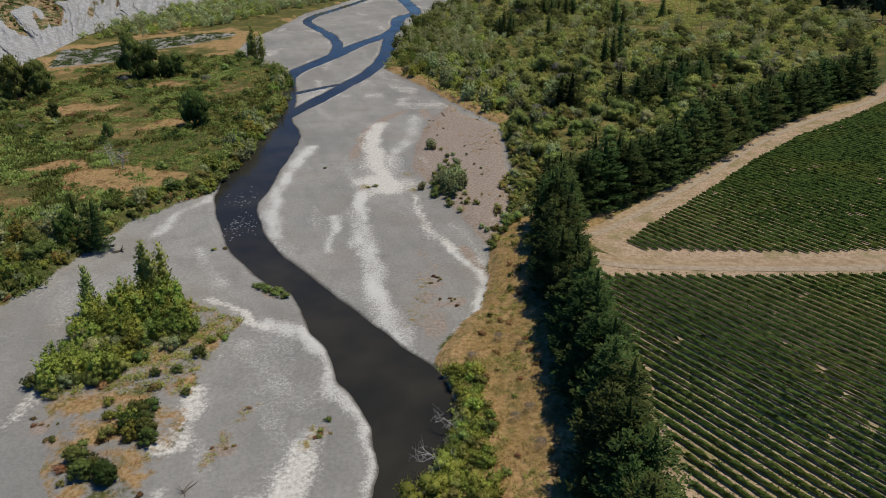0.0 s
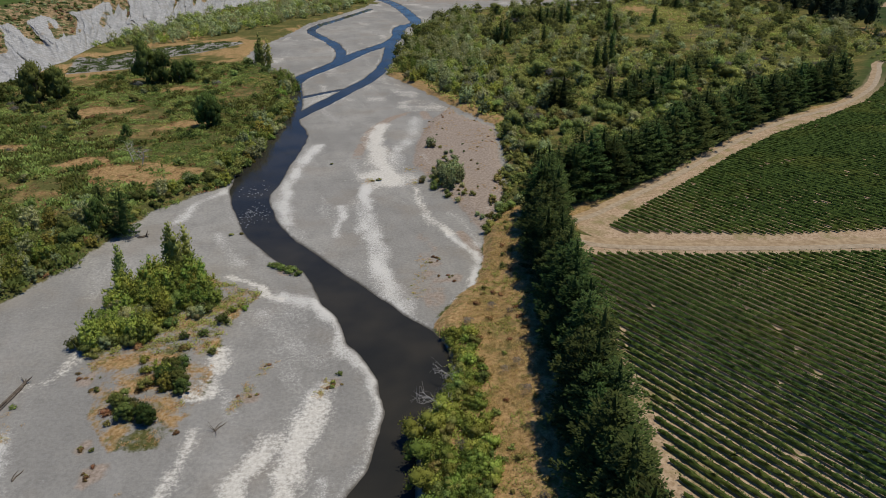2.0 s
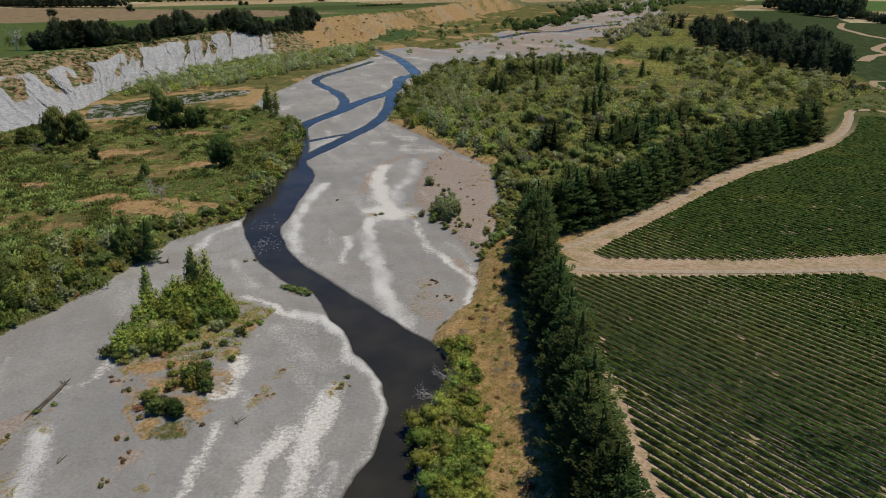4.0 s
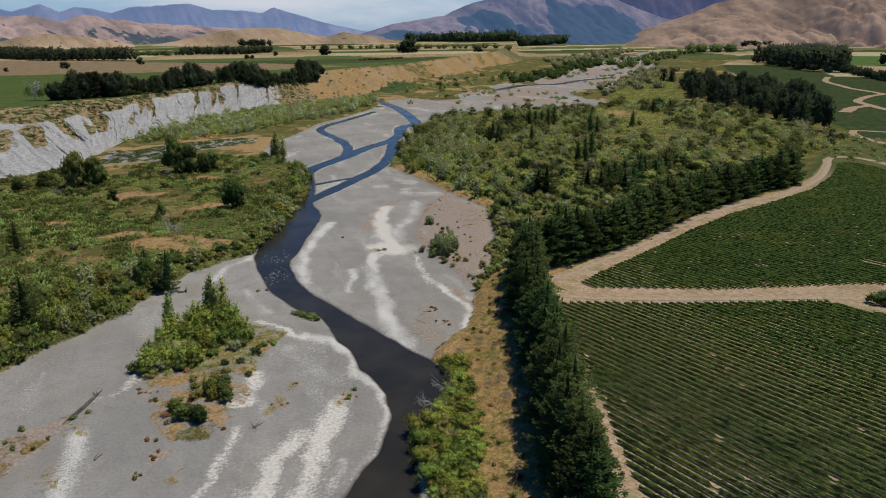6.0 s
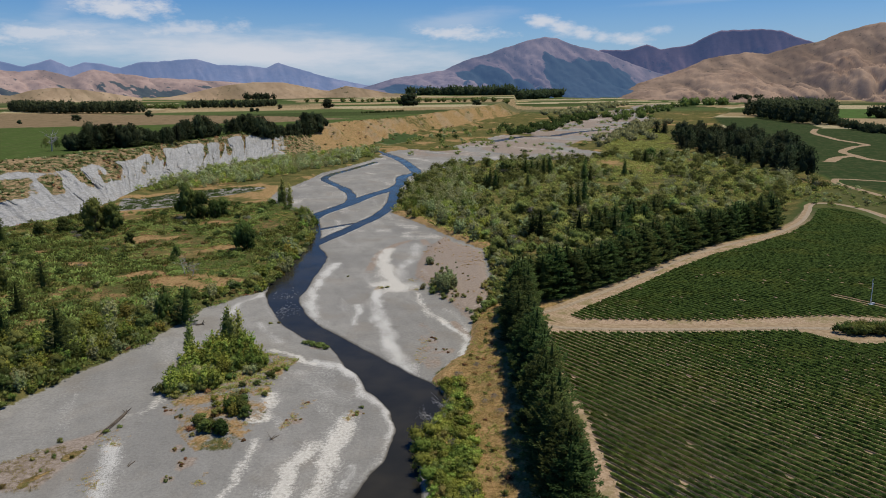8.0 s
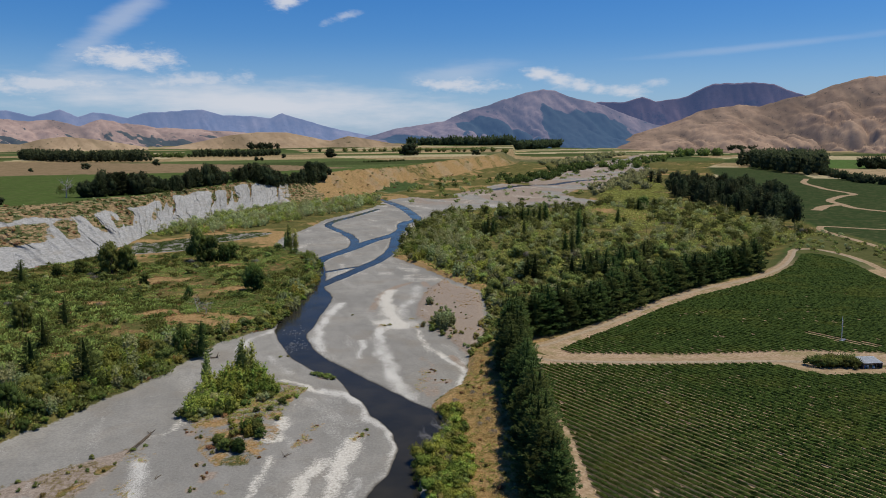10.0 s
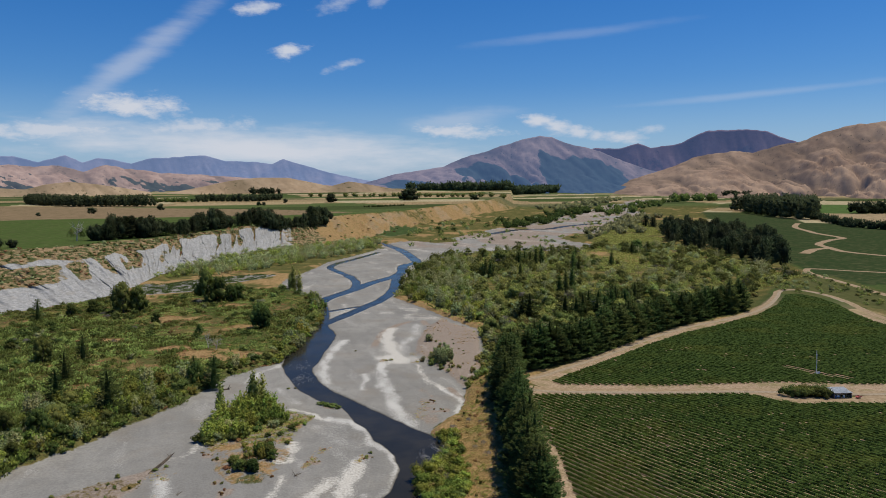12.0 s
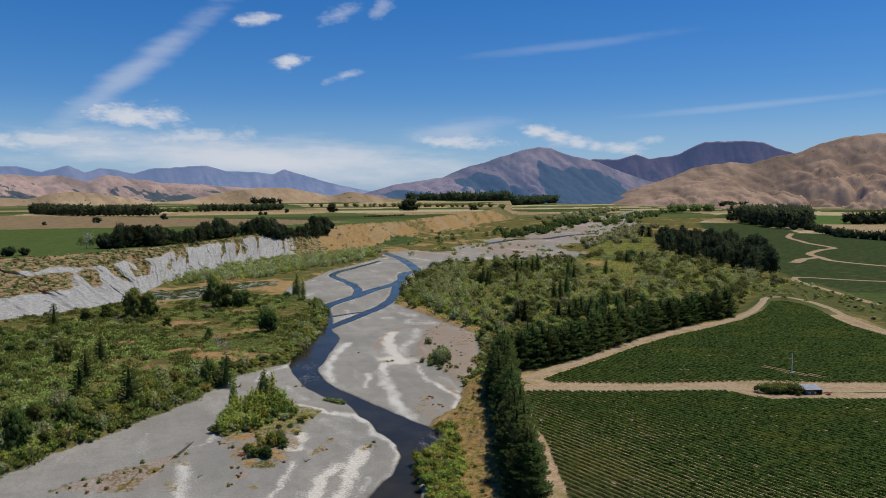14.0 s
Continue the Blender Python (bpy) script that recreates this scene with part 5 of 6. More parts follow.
# the wooded island in the shingle
for kind, spots in ((POPLAR, ((-115, 200, 5.2), (-103, 214, 5.6), (-99, 212, 6.2), (-97, 216, 5.4))),
                    (GREEN_WILLOW, ((-106, 206, 4.2), (-101, 205, 4.4), (-96, 206, 4.2), (-92, 207, 4.4), (-88, 203, 4.0), (-110, 200, 3.4), (-98, 198, 3.8), (-93, 199, 3.6))),
                    (YELLOW_WILLOW, ((-104, 199, 3.2), (-108, 194, 3.0), (-98, 193, 2.8), (-90, 210, 3.4), (-102, 190, 2.6), (-95, 189, 2.8))),
                    (GREYS, ((-109, 186, 3.0), (-105, 182, 2.8), (-111, 180, 2.4), (-101, 184, 2.6))),
                    (MID, ((-99, 180, 2.6), (-95, 184, 2.6), (-92, 190, 2.8), (-104, 175, 2.4), (-88, 134, 2.2), (-84, 139, 2.2), (-86, 196, 2.8))),
                    (DARK, ((-113, 167, 2.8), (-109, 164, 2.6), (-106, 168, 2.6), (-84, 190, 3.0), (-81, 186, 2.6), (-80, 192, 2.4), (-80, 148, 2.8), (-77, 145, 2.4), (-78, 150, 2.2), (-82, 128, 2.8), (-79, 126, 2.6), (-85, 128, 2.2),
                            (-76, 172, 1.6), (-73, 180, 2.2), (-71, 162, 1.3), (-82, 170, 1.5), (-74, 138, 1.4), (-97, 170, 1.8), (-90, 178, 1.6))),
                    (TREE, ((-75, 140, 3.0), (-78, 125, 3.2), (-73, 137, 2.6), (-88, 131, 2.6), (-84, 126, 2.8), (-80, 142, 2.8))),
                    (YELLOW_WILLOW, ((-78, 139, 2.2), (-81, 144, 2.4))),
                    (BRIGHT, ((-112, 174, 2.4), (-108, 172, 2.0), (-100, 172, 1.6), (-72, 187, 1.4), (-68, 189, 1.2), (-89, 152, 1.5), (-86, 146, 1.8))),
                    (BROWN, ((-83, 142, 1.8), (-85, 138, 1.5), (-103, 187, 1.6), (-94, 160, 1.6), (-80, 158, 1.6), (-90, 128, 1.5))),
                    (YELLOW, ((-81, 141, 1.3), (-70, 190, 1.0), (-88, 124, 1.0)))):
    for x, y, s in spots:
        kind.add(x, y - (6 if kind is POPLAR else 10 if y > 160 else 4), s * (1.4 if kind in (GREEN_WILLOW, YELLOW_WILLOW) else 1.15))

for x, y in scatter([(-112, 150), (-114, 172), (-115, 188), (-108, 200), (-90, 199), (-78, 190), (-78, 176), (-86, 168), (-96, 156), (-104, 150)], 76, 26, gap=2.2):
    kind, s = choose([(MID, .12, 2.2, 3.2), (GREYS, .14, 2.2, 3.4), (BRIGHT, .14, 2.2, 3.2), (GREEN_WILLOW, .36, 3.4, 5.0), (YELLOW_WILLOW, .16, 3.2, 4.6), (DARK, .08, 2, 2.8)], RNG)
    kind.add(x, y, s)

# right bank: shrubs over the water, then the grass strip
STRIP = [(-5, 70), (-5, 124), (0, 138), (1, 150), (-3, 163), (6, 160), (9, 140), (9, 110), (10, 70)]
STRIP_MIX = [(BRIGHT, .66, 1.7, 3.0), (MID, .14, 1.5, 2.6), (YELLOW, .18, 1.5, 2.6), (TWIGGY, .02, 1.6, 2.4)]
for x, y in scatter(STRIP, 135, 21, gap=1.5):
    kind, s = choose(STRIP_MIX, RNG)
    kind.add(x, y, s)
for x, y, s in ((-9.5, 113, 4.6), (-7.5, 106, 4.4), (-5, 115, 4.0), (-7, 97, 4.2), (-3, 122, 3.4), (-5, 88, 4)):
    LIME_TREE.add(x, y, s)
for x, y in scatter([(8, 70), (9, 150), (4, 168), (14, 205), (22, 240), (25, 225), (22, 150), (22, 70)], 44, 22, gap=3):
    kind, s = choose([(BROWN, .4, .8, 1.5), (MID, .25, .8, 1.6), (YELLOW, .2, .7, 1.3), (TWIGGY, .15, 1, 1.8)], RNG)
    kind.add(x, y, s)
for x, y in scatter([(14, 232), (24, 262), (30, 300), (30, 330), (22, 300), (16, 255)], 16, 23, gap=4):
    kind, s = choose([(YELLOW, .4, 1.8, 3), (MID, .4, 1.8, 3), (GREYS, .2, 1.8, 3)], RNG)
    kind.add(x, y, s)
for x, y, s in ((-11, 356, 4), (-6, 302, 3.6), (-3, 308, 4.2), (-7, 292, 3.2), (-2, 298, 3.4), (-4, 316, 3.2)):
    (GREYS if s > 3.3 else MID).add(x, y, s)
for x, y, s in ((-2, 295, 5.0), (1, 300, 5.4), (3, 306, 4.6), (0, 289, 4.2), (4, 298, 4.4), (-3, 303, 4.0)):
    WILLOW.add(x, y, s)
for x, y in scatter(FLAT, 26, 24, gap=4):
    kind, s = choose([(BROWN, .5, .5, 1.0), (DARK, .5, .5, 1.0)], RNG)
    kind.add(x, y, s)
for x, y, s in ((-58, 205.5, 2.6), (-55.5, 204, 2.2), (-62, 208.5, 2.4), (-65, 210.5, 2.2), (-60, 207, 2.3), (-67, 211.5, 1.6), (-90, 240, 1.2), (-86, 241, 1.1), (-62, 330, 1.0), (-35, 304, 1.5), (-38, 303, 1.1), (-89, 125, .9), (-32, 142, 1.2), (-33, 138, 1.0), (-117, 128, 1.2), (-120, 124, 1.5)):
    (YELLOW if s < 1.2 else MID).add(x, y, s, .7)
for x, y in scatter(BROWN_SPIT, 14, 25, gap=4):
    kind, s = choose([(MID, .5, .6, 1.4), (YELLOW, .3, .6, 1.2), (BROWN, .2, .8, 1.4)], RNG)
    kind.add(x, y, s)

for x, y in scatter([(-14, 300), (-4, 340), (-8, 380), (4, 330), (10, 280), (14, 250), (4, 262), (-6, 286)], 26, 27, gap=3):
    kind, s = choose([(MID, .35, 1.2, 2.8), (GREYS, .35, 1.4, 3.2), (YELLOW, .3, 1.0, 2.4)], RNG)
    kind.add(x, y, s)
for x, y, r in TUFTS:
    for _ in range(int(r)):
        kind, s = choose([(YELLOW, .3, .35, .9), (BROWN, .5, .4, 1.0), (MID, .2, .5, 1.1)], RNG)
        kind.add(x + RNG.normal() * r * .4, y + RNG.normal() * r * .4, s)

# right woodland
WOOD_MIX = [(DARK, .10, 3.5, 6), (MID, .17, 3.5, 6.5), (YELLOW, .17, 3, 5.5), (GREYS, .15, 3.2, 6), (BRIGHT, .07, 2.6, 5), (TWIGGY, .06, 3, 5.5), (BROWN, .03, 2.4, 4), (LIGHT_TREE, .24, 4.5, 8), (WILLOW, .10, 4.5, 6.5)]
for x, y in scatter(WOODS, 1150, 31, lambda x, y, r: (y < 1100) & (fbm(x, y, 60, 3, 64) < .64) & ~inside(x, y, CLEARING) & ((y < 390) | (y > 560) | (within(x, y, BED) < -9)), 3.9):
    kind, s = choose(WOOD_MIX, RNG)
    kind.add(x, y, s * (1 + max(0, y - 500) / 4000))
for x, y in scatter([(-46, 600), (-30, 525), (-6, 482), (12, 445), (32, 405), (60, 430), (40, 520), (20, 620), (30, 780), (20, 920), (-8, 880), (-34, 780), (-40, 700)], 210, 32, gap=4):
    kind, s = choose([(WILLOW, .5, 4, 6.4), (GREYS, .2, 3.4, 5), (GREEN_WILLOW, .3, 4, 6)], RNG)
    kind.add(x, y, s)
for x, y, s in ((80, 830, 13), (95, 838, 11), (380, 690, 12), (360, 650, 10), (400, 720, 12), (345, 620, 9), (410, 680, 10), (314, 980, 14), (330, 990, 12), (298, 985, 11), (60, 930, 9), (-8, 860, 9), (10, 900, 10)):
    (LIGHT_TREE if s < 12 else TREE if s > 12 else WILLOW).add(x, y, s * (.7 if s == 12 else 1))
for x, y, s in ((167, 742, 10), (173, 735, 8), (51, 691, 9), (56, 686, 8), (130, 820, 9), (138, 826, 10), (190, 850, 8), (230, 800, 8), (95, 700, 7), (120, 560, 8), (128, 566, 9), (140, 600, 9)):
    CYPRESS.add(x, y, s)
for x, y in scatter([(36, 290), (100, 320), (150, 374), (200, 428), (120, 440), (60, 410), (34, 390)], 46, 36, gap=5):
    kind, s = choose([(MID, .35, 3, 5), (YELLOW, .2, 3, 4.5), (GREYS, .25, 3, 5), (LIGHT_TREE, .2, 4, 6)], RNG)
    kind.add(x, y, s)
for x, y in scatter([(16, 246), (30, 260), (46, 284), (44, 330), (40, 400), (29, 400), (29, 330), (22, 275)], 60, 39, gap=2.6):
    kind, s = choose([(MID, .3, 2, 3.6), (YELLOW, .3, 1.8, 3.2), (GREYS, .25, 2, 3.6), (BRIGHT, .15, 1.6, 3)], RNG)
    kind.add(x, y, s)
for x, y in scatter([(36, 290), (98, 316), (151, 372), (211, 424), (255, 465), (300, 530), (260, 640), (120, 640), (20, 600), (10, 480), (32, 405)], 330, 40, lambda x, y, r: fbm(x, y, 50, 3, 65) < .62, 3.6):
    kind, s = choose([(LIGHT_TREE, .3, 3.6, 6), (MID, .22, 3, 5), (YELLOW, .2, 2.8, 4.8), (GREYS, .16, 3, 5), (DARK, .07, 3, 4.6), (TWIGGY, .05, 3, 4.6)], RNG)
    kind.add(x, y, s)
# willow thicket under the cliff, and bushes on the far shingle
for x, y in scatter([(-335, 700), (-285, 725), (-240, 800), (-185, 900), (-130, 1050), (-108, 1180), (-150, 1235), (-258, 1100), (-308, 1000), (-345, 820), (-350, 690)], 360, 33, gap=4.5):
    kind, s = choose([(GREYS, .36, 5.5, 8.5), (MID, .28, 5.5, 8.5), (BRIGHT, .16, 5, 7.5), (WILLOW, .2, 5, 7)], RNG)
    kind.add(x, y, s)
for x, y in scatter([(-110, 1230), (10, 1330), (110, 1580), (290, 1950), (200, 2000), (0, 1750), (-60, 1450)], 46, 34, gap=11):
    kind, s = choose([(DARK, .4, 6, 10), (MID, .4, 6, 9), (GREYS, .2, 5, 9)], RNG)
    kind.add(x, y, s)
for x, y in ((60, 1380), (40, 1370), (-5, 1260), (75, 1330), (95, 1345), (20, 1225), (-60, 1130), (85, 1320), (330, 1330), (345, 1345), (150, 1500), (215, 1900), (390, 1700), (420, 1740)):
    MID.add(x, y, RNG.uniform(5, 8))
for x, y in scatter([(-60, 1250), (20, 1330), (120, 1580), (300, 1950), (460, 2500), (620, 2500), (560, 1900), (420, 1640), (300, 1310), (200, 1100), (60, 1080)], 110, 35, lambda x, y, r: fbm(x, y, 130, 3, 95) > .54, 8):
    kind, s = choose([(DARK, .3, 4, 8), (MID, .4, 4, 8), (GREYS, .3, 4, 7)], RNG)
    kind.add(x, y, s, .7)
for x, y in scatter([(330, 545), (440, 690), (436, 500), (420, 330), (380, 330), (378, 520)], 130, 37, gap=4):
    kind, s = choose([(MID, .35, 2, 4), (DARK, .2, 2, 4), (YELLOW, .25, 2, 3.5), (GREYS, .2, 2, 4)], RNG)
    kind.add(x, y, s, .8)
BANK = [p for p in CLIFF_FOOT if 1180 < p[1] < 2100] + [p for p in CLIFF_HEAD if 1250 < p[1] < 2100][::-1]
if len(BANK) > 3:
    for x, y in scatter(BANK, 70, 38, gap=9):
        kind, s = choose([(MID, .35, 2.5, 5), (DARK, .25, 2.5, 5), (BROWN, .4, 3, 5)], RNG)
        kind.add(x, y, s, .7)
SHED_HEDGE = ((180, 202), (183, 200), (186, 202), (189, 199.5), (192, 201), (195, 199.5), (198, 200.5), (200, 203), (185, 205), (191, 205), (196, 204), (188, 203), (199, 198.5))
for x, y in SHED_HEDGE:
    DARK.add(x, y, RNG.uniform(3.3, 4.0), 1.15)

CLIFFTREE.reach = PINE.reach = FARPINE.reach = POPLAR.reach = CYPRESS.reach = TREE.reach = 1e9
for k, kind in enumerate((PINE, FARPINE, DARK, MID, BRIGHT, YELLOW, GREYS, BROWN, TWIGGY, TREE, CLIFFTREE, LIGHT_TREE, LIME_TREE, WILLOW, GREEN_WILLOW, YELLOW_WILLOW, POPLAR, CYPRESS)):
    kind.plant(500 + k)


def carpet(name, label, spots, sizes, style, mat, seed, blades=24, flat=.55):
    """Uncountable low growth: one joined mesh of small clumps."""
    rng = np.random.default_rng(seed)
    bases = []
    for k in range(5):
        n = blades
        at = rng.normal(size=(n, 3)) * (.45, .45, .12)
        at[:, 2] = np.abs(at[:, 2]) * 1.3 + .1 * (style != "tuft")
        way = at * (1, 1, .6) + rng.normal(size=(n, 3)) * .4 + (0, 0, .5 if style != "tuft" else 1.3)
        bases.append(diamonds(at, way, (.40 if style != "tuft" else .7) * rng.uniform(.7, 1.3, n), .30 if style != "tuft" else .12, rng))
    z = height(spots[:, 0], spots[:, 1])
    foot = drawn_in(spots[:, 0], spots[:, 1], z)
    vs, fs, ns = [], [], []
    which, yaw = rng.integers(5, size=len(spots)), rng.random(len(spots)) * 6.283
    off = 0
    for k in range(5):
        idx = np.nonzero(which == k)[0]
        bv, bf, bn = bases[k]
        bn = unit(bn + (0, 0, .7))
        c, s = np.cos(yaw[idx])[:, None], np.sin(yaw[idx])[:, None]
        sz = sizes[idx][:, None]
        v = np.stack([(bv[:, 0] * c - bv[:, 1] * s) * sz, (bv[:, 0] * s + bv[:, 1] * c) * sz, np.broadcast_to(bv[:, 2], c.shape[:1] + bv.shape[:1]) * sz * flat * 1.6], -1) + foot[idx][:, None]
        vs.append(v.reshape(-1, 3))
        ns.append(np.stack([bn[:, 0] * c - bn[:, 1] * s, bn[:, 0] * s + bn[:, 1] * c, np.broadcast_to(bn[:, 2], c.shape[:1] + bn.shape[:1])], -1).reshape(-1, 3))
        fs.append((bf[None] + (np.arange(len(idx)) * len(bv))[:, None, None]).reshape(-1, 3) + off)
        off += len(idx) * len(bv)
    tagged(new(name, link_mesh(name, np.concatenate(vs), np.concatenate(fs), mat, normals=np.concatenate(ns))), label, "undergrowth", kind="stuff")


def growth(poly, count, seed, keep, lo, hi):
    q = scatter_fast(poly, count, seed, keep)
    return q, np.random.default_rng(seed + 1).uniform(lo, hi, len(q))


def scatter_fast(poly, count, seed, keep):
    rng = np.random.default_rng(seed)
    p = np.array(poly, float)
    lo, hi = p.min(0), p.max(0)
    q = lo + rng.random((count * 6, 2)) * (hi - lo)
    ok = inside(q[:, 0], q[:, 1], poly)
    ok[ok] &= keep(q[ok][:, 0], q[ok][:, 1], rng)
    return q[ok][:count]


def band(a, b, size, seed):
    def keep(x, y, rng):
        n = fbm(x, y, size, 3, seed) + .05 * rng.normal(size=len(x))
        return (n > a) & (n < b) & not_dry(x, y, rng)
    return keep


carpet("undergrowth", "dense dark green low scrub covering the terrace", *growth(LEFT_SCRUB, 4800, 41, band(.2, .58, 30, 80), 1.3, 3.0), "leaf", M_DARK, 1)
carpet("undergrowth", "mid green low scrub covering the terrace", *growth(LEFT_SCRUB, 3600, 42, band(.45, .9, 30, 80), 1.3, 2.8), "leaf", M_MID, 2)
LOWER_TERRACE = [(-260, 70), (-190, 70), (-180, 127), (-157, 177), (-143, 210), (-135, 264), (-160, 330), (-250, 400), (-330, 450), (-420, 400), (-420, 280), (-330, 180)]
carpet("undergrowth", "deep green bushy scrub on the lower terrace", *growth(LOWER_TERRACE, 900, 57, band(.2, .60, 34, 87), 2.4, 4.4), "leaf", M_DARK, 19, 44, .85)
carpet("undergrowth", "leafy green bushy scrub on the lower terrace", *growth(LOWER_TERRACE, 650, 58, band(.44, .9, 34, 87), 2.2, 4.0), "leaf", M_MID, 20, 44, .85)
carpet("undergrowth", "deep green bushy scrub on the upper terrace", *growth(LEFT_SCRUB, 800, 59, band(.2, .52, 40, 88), 2.2, 4.0), "leaf", M_DARK, 21, 40, .8)
carpet("undergrowth", "patches of yellowish low scrub", *growth(LEFT_SCRUB, 1000, 43, band(.55, .9, 24, 81), 1.2, 2.4), "leaf", M_YELLOW, 3)
carpet("undergrowth", "patches of reddish brown withered scrub", *growth(LEFT_SCRUB, 450, 44, band(.1, .42, 24, 82), 1.2, 2.4), "leaf", M_BROWN, 4)
carpet("dry_grass", "tussocks of straw coloured dry grass", *growth(LEFT_SCRUB, 1500, 45, lambda x, y, r: ~not_dry(x, y, r), .8, 1.6), "tuft", M_STRAW, 5)
carpet("undergrowth", "leafy green scrub under the riverside woodland", *growth(WOODS, 3300, 46, band(.1, .55, 40, 83), 2.6, 5.4), "leaf", M_MID, 6, 15)
carpet("undergrowth", "mid green scrub under the riverside woodland", *growth(WOODS, 3900, 47, band(.40, .9, 40, 83), 2.6, 5.4), "leaf", M_MID, 7, 15)
carpet("undergrowth", "yellowish scrub under the riverside woodland", *growth(WOODS, 1200, 48, band(.5, .9, 30, 84), 1.8, 3.6), "leaf", M_YELLOW, 8)
carpet("undergrowth", "low green growth on the island", *growth(ISLAND, 420, 49, lambda x, y, r: y > 152, .9, 2.0), "leaf", M_MID, 9)
carpet("dry_grass", "straw coloured dry grass on the island", *growth(ISLAND, 420, 50, lambda x, y, r: fbm(x, y, 12, 2, 85) > .42, .5, 1.1), "tuft", M_STRAW, 10)
GRASS_STRIP = [(4, 66), (6, 120), (6, 150), (2, 166), (12, 205), (18, 240), (27, 262), (27, 66)]
carpet("dry_grass", "golden dry grass between river shrubs and pines", *growth(GRASS_STRIP, 1800, 51, lambda x, y, r: fbm(x, y, 9, 2, 86) > .4, .5, 1.2), "tuft", M_STRAW, 11)
carpet("undergrowth", "bright yellow-green low growth along the river's edge", *growth(STRIP, 620, 56, lambda x, y, r: x < 9 - .03 * (y - 70), .9, 1.9), "leaf", M_BRIGHT, 18)
carpet("undergrowth", "low olive weeds in the dry grass strip", *growth(GRASS_STRIP, 500, 52, lambda x, y, r: fbm(x, y, 9, 2, 86) < .5, .6, 1.3), "leaf", M_MID, 12)
carpet("undergrowth", "small dark shrubs dotted over stony ground", *growth(STONY, 420, 53, lambda x, y, r: x < 1e9, 2.0, 3.4), "leaf", M_DARK, 13)

WEEDS = ((-54, 144, 2.2), (-57, 131, 2.0), (-58, 127, 1.6), (-56, 136, 1.5), (-104, 147, 2.4), (-100, 150, 2.0), (-118, 121, 2.6), (-113, 116, 2.4), (-35, 137, 1.6), (-36, 133, 1.4), (-12, 190, 2.5), (-11, 200, 2.5), (-10, 212, 2.2), (-72, 128, 1.5),
         (-112, 96, 3.0), (-108, 90, 2.5), (-76, 92, 2), (-18, 300, 2.5), (-20, 320, 2.5), (-40, 303, 2))
_w = np.array([(x + RNG.normal() * r * .6, y + RNG.normal() * r) for x, y, r in WEEDS for _ in range(16)])
carpet("dry_grass", "thin brown weeds in patches on the shingle", _w, RNG.uniform(.3, .8, len(_w)), "tuft", M_STRAW, 14)
_w = np.array([(x + RNG.normal() * r * .5, y + RNG.normal() * r * .8) for x, y, r in WEEDS for _ in range(5)])
carpet("undergrowth", "thin olive weeds in patches on the shingle", _w, RNG.uniform(.4, .9, len(_w)), "leaf", M_YELLOW, 15)
carpet("dry_grass", "dry brown weeds on the spit of old gravel", *growth(BROWN_SPIT, 260, 54, lambda x, y, r: fbm(x, y, 10, 2, 96) > .45, .4, 1.0), "tuft", M_STRAW, 16)
carpet("dry_grass", "thin dry weeds on the brown gravel flat", *growth(FLAT, 260, 55, lambda x, y, r: fbm(x, y, 16, 2, 97) > .5, .4, 1.0), "tuft", M_STRAW, 17)

# ---- vineyards ----
ROW_WAY = np.array((.589, -.808))
ROW_OFF = np.array((.808, .589))


def vine_row(a, b, blades, seed, girth):
    n = max(3, int(np.hypot(*(b - a)) / 1.15))
    s = np.linspace(0, 1, n)
    mid = a + (b - a) * s[:, None]
    prof = np.array([(-.34, .45), (-.50, .9), (-.36, 1.38), (.02, 1.58), (.36, 1.38), (.50, .9), (.34, .45)])
    rng = np.random.default_rng(seed)
    vigour = .76 + .30 * fbm(mid[:, 0], mid[:, 1], 16, 3, 300) + .06 * rng.normal(size=n)
    bare = (fbm(mid[:, 0], mid[:, 1], 4.5, 2, 310) > .855) | (far_from(mid[:, 0], mid[:, 1], MAST_STRIP) < 3.2)
    vigour = np.where(bare, .12, np.clip(vigour, .5, 1.25))
    vigour[[0, -1]] *= .5
    g = height(mid[:, 0], mid[:, 1])
    wide = girth * prof[:, 0] * vigour[:, None] * (1 + .12 * rng.normal(size=(n, 7)))
    v = np.empty((n, 7, 3))
    v[..., :2] = mid[:, None] + ROW_OFF * wide[..., None] + ROW_WAY * (.2 * rng.normal(size=(n, 7, 1)))
    v[..., 2] = g[:, None] + prof[:, 1] * (.35 + .65 * vigour[:, None]) * (1 + .08 * rng.normal(size=(n, 7)))
    lit = np.empty((n, 7, 3))
    lit[..., :2] = ROW_OFF * np.sign(prof[:, :1]) * .75
    lit[..., 2] = .55
    lit = unit(lit + .35 * rng.normal(size=lit.shape)).reshape(-1, 3)
    v = v.reshape(-1, 3)
    q = sheet(n, 7)
    f = np.concatenate([q[:, (2, 1, 0)], q[:, (3, 2, 0)]])
    k = int(n * 1.15 * blades)
    if k:
        i = rng.integers(n, size=k)
        i = i[vigour[i] > .3]
        k = len(i)
        at = np.empty((k, 3))
        at[:, :2] = mid[i] + ROW_OFF * rng.normal(size=(k, 1)) * .45 * vigour[i][:, None] + ROW_WAY * rng.normal(size=(k, 1)) * .4
        at[:, 2] = g[i] + rng.uniform(.7, 1.6, k)
        v, f, lit = joined([(v, f, lit), diamonds(at, rng.normal(size=(k, 3)) + (0, 0, .6), .5, .42, rng)])
    return leaf_mesh("grapevine_hedge", (v, f, lit), M_VINE)


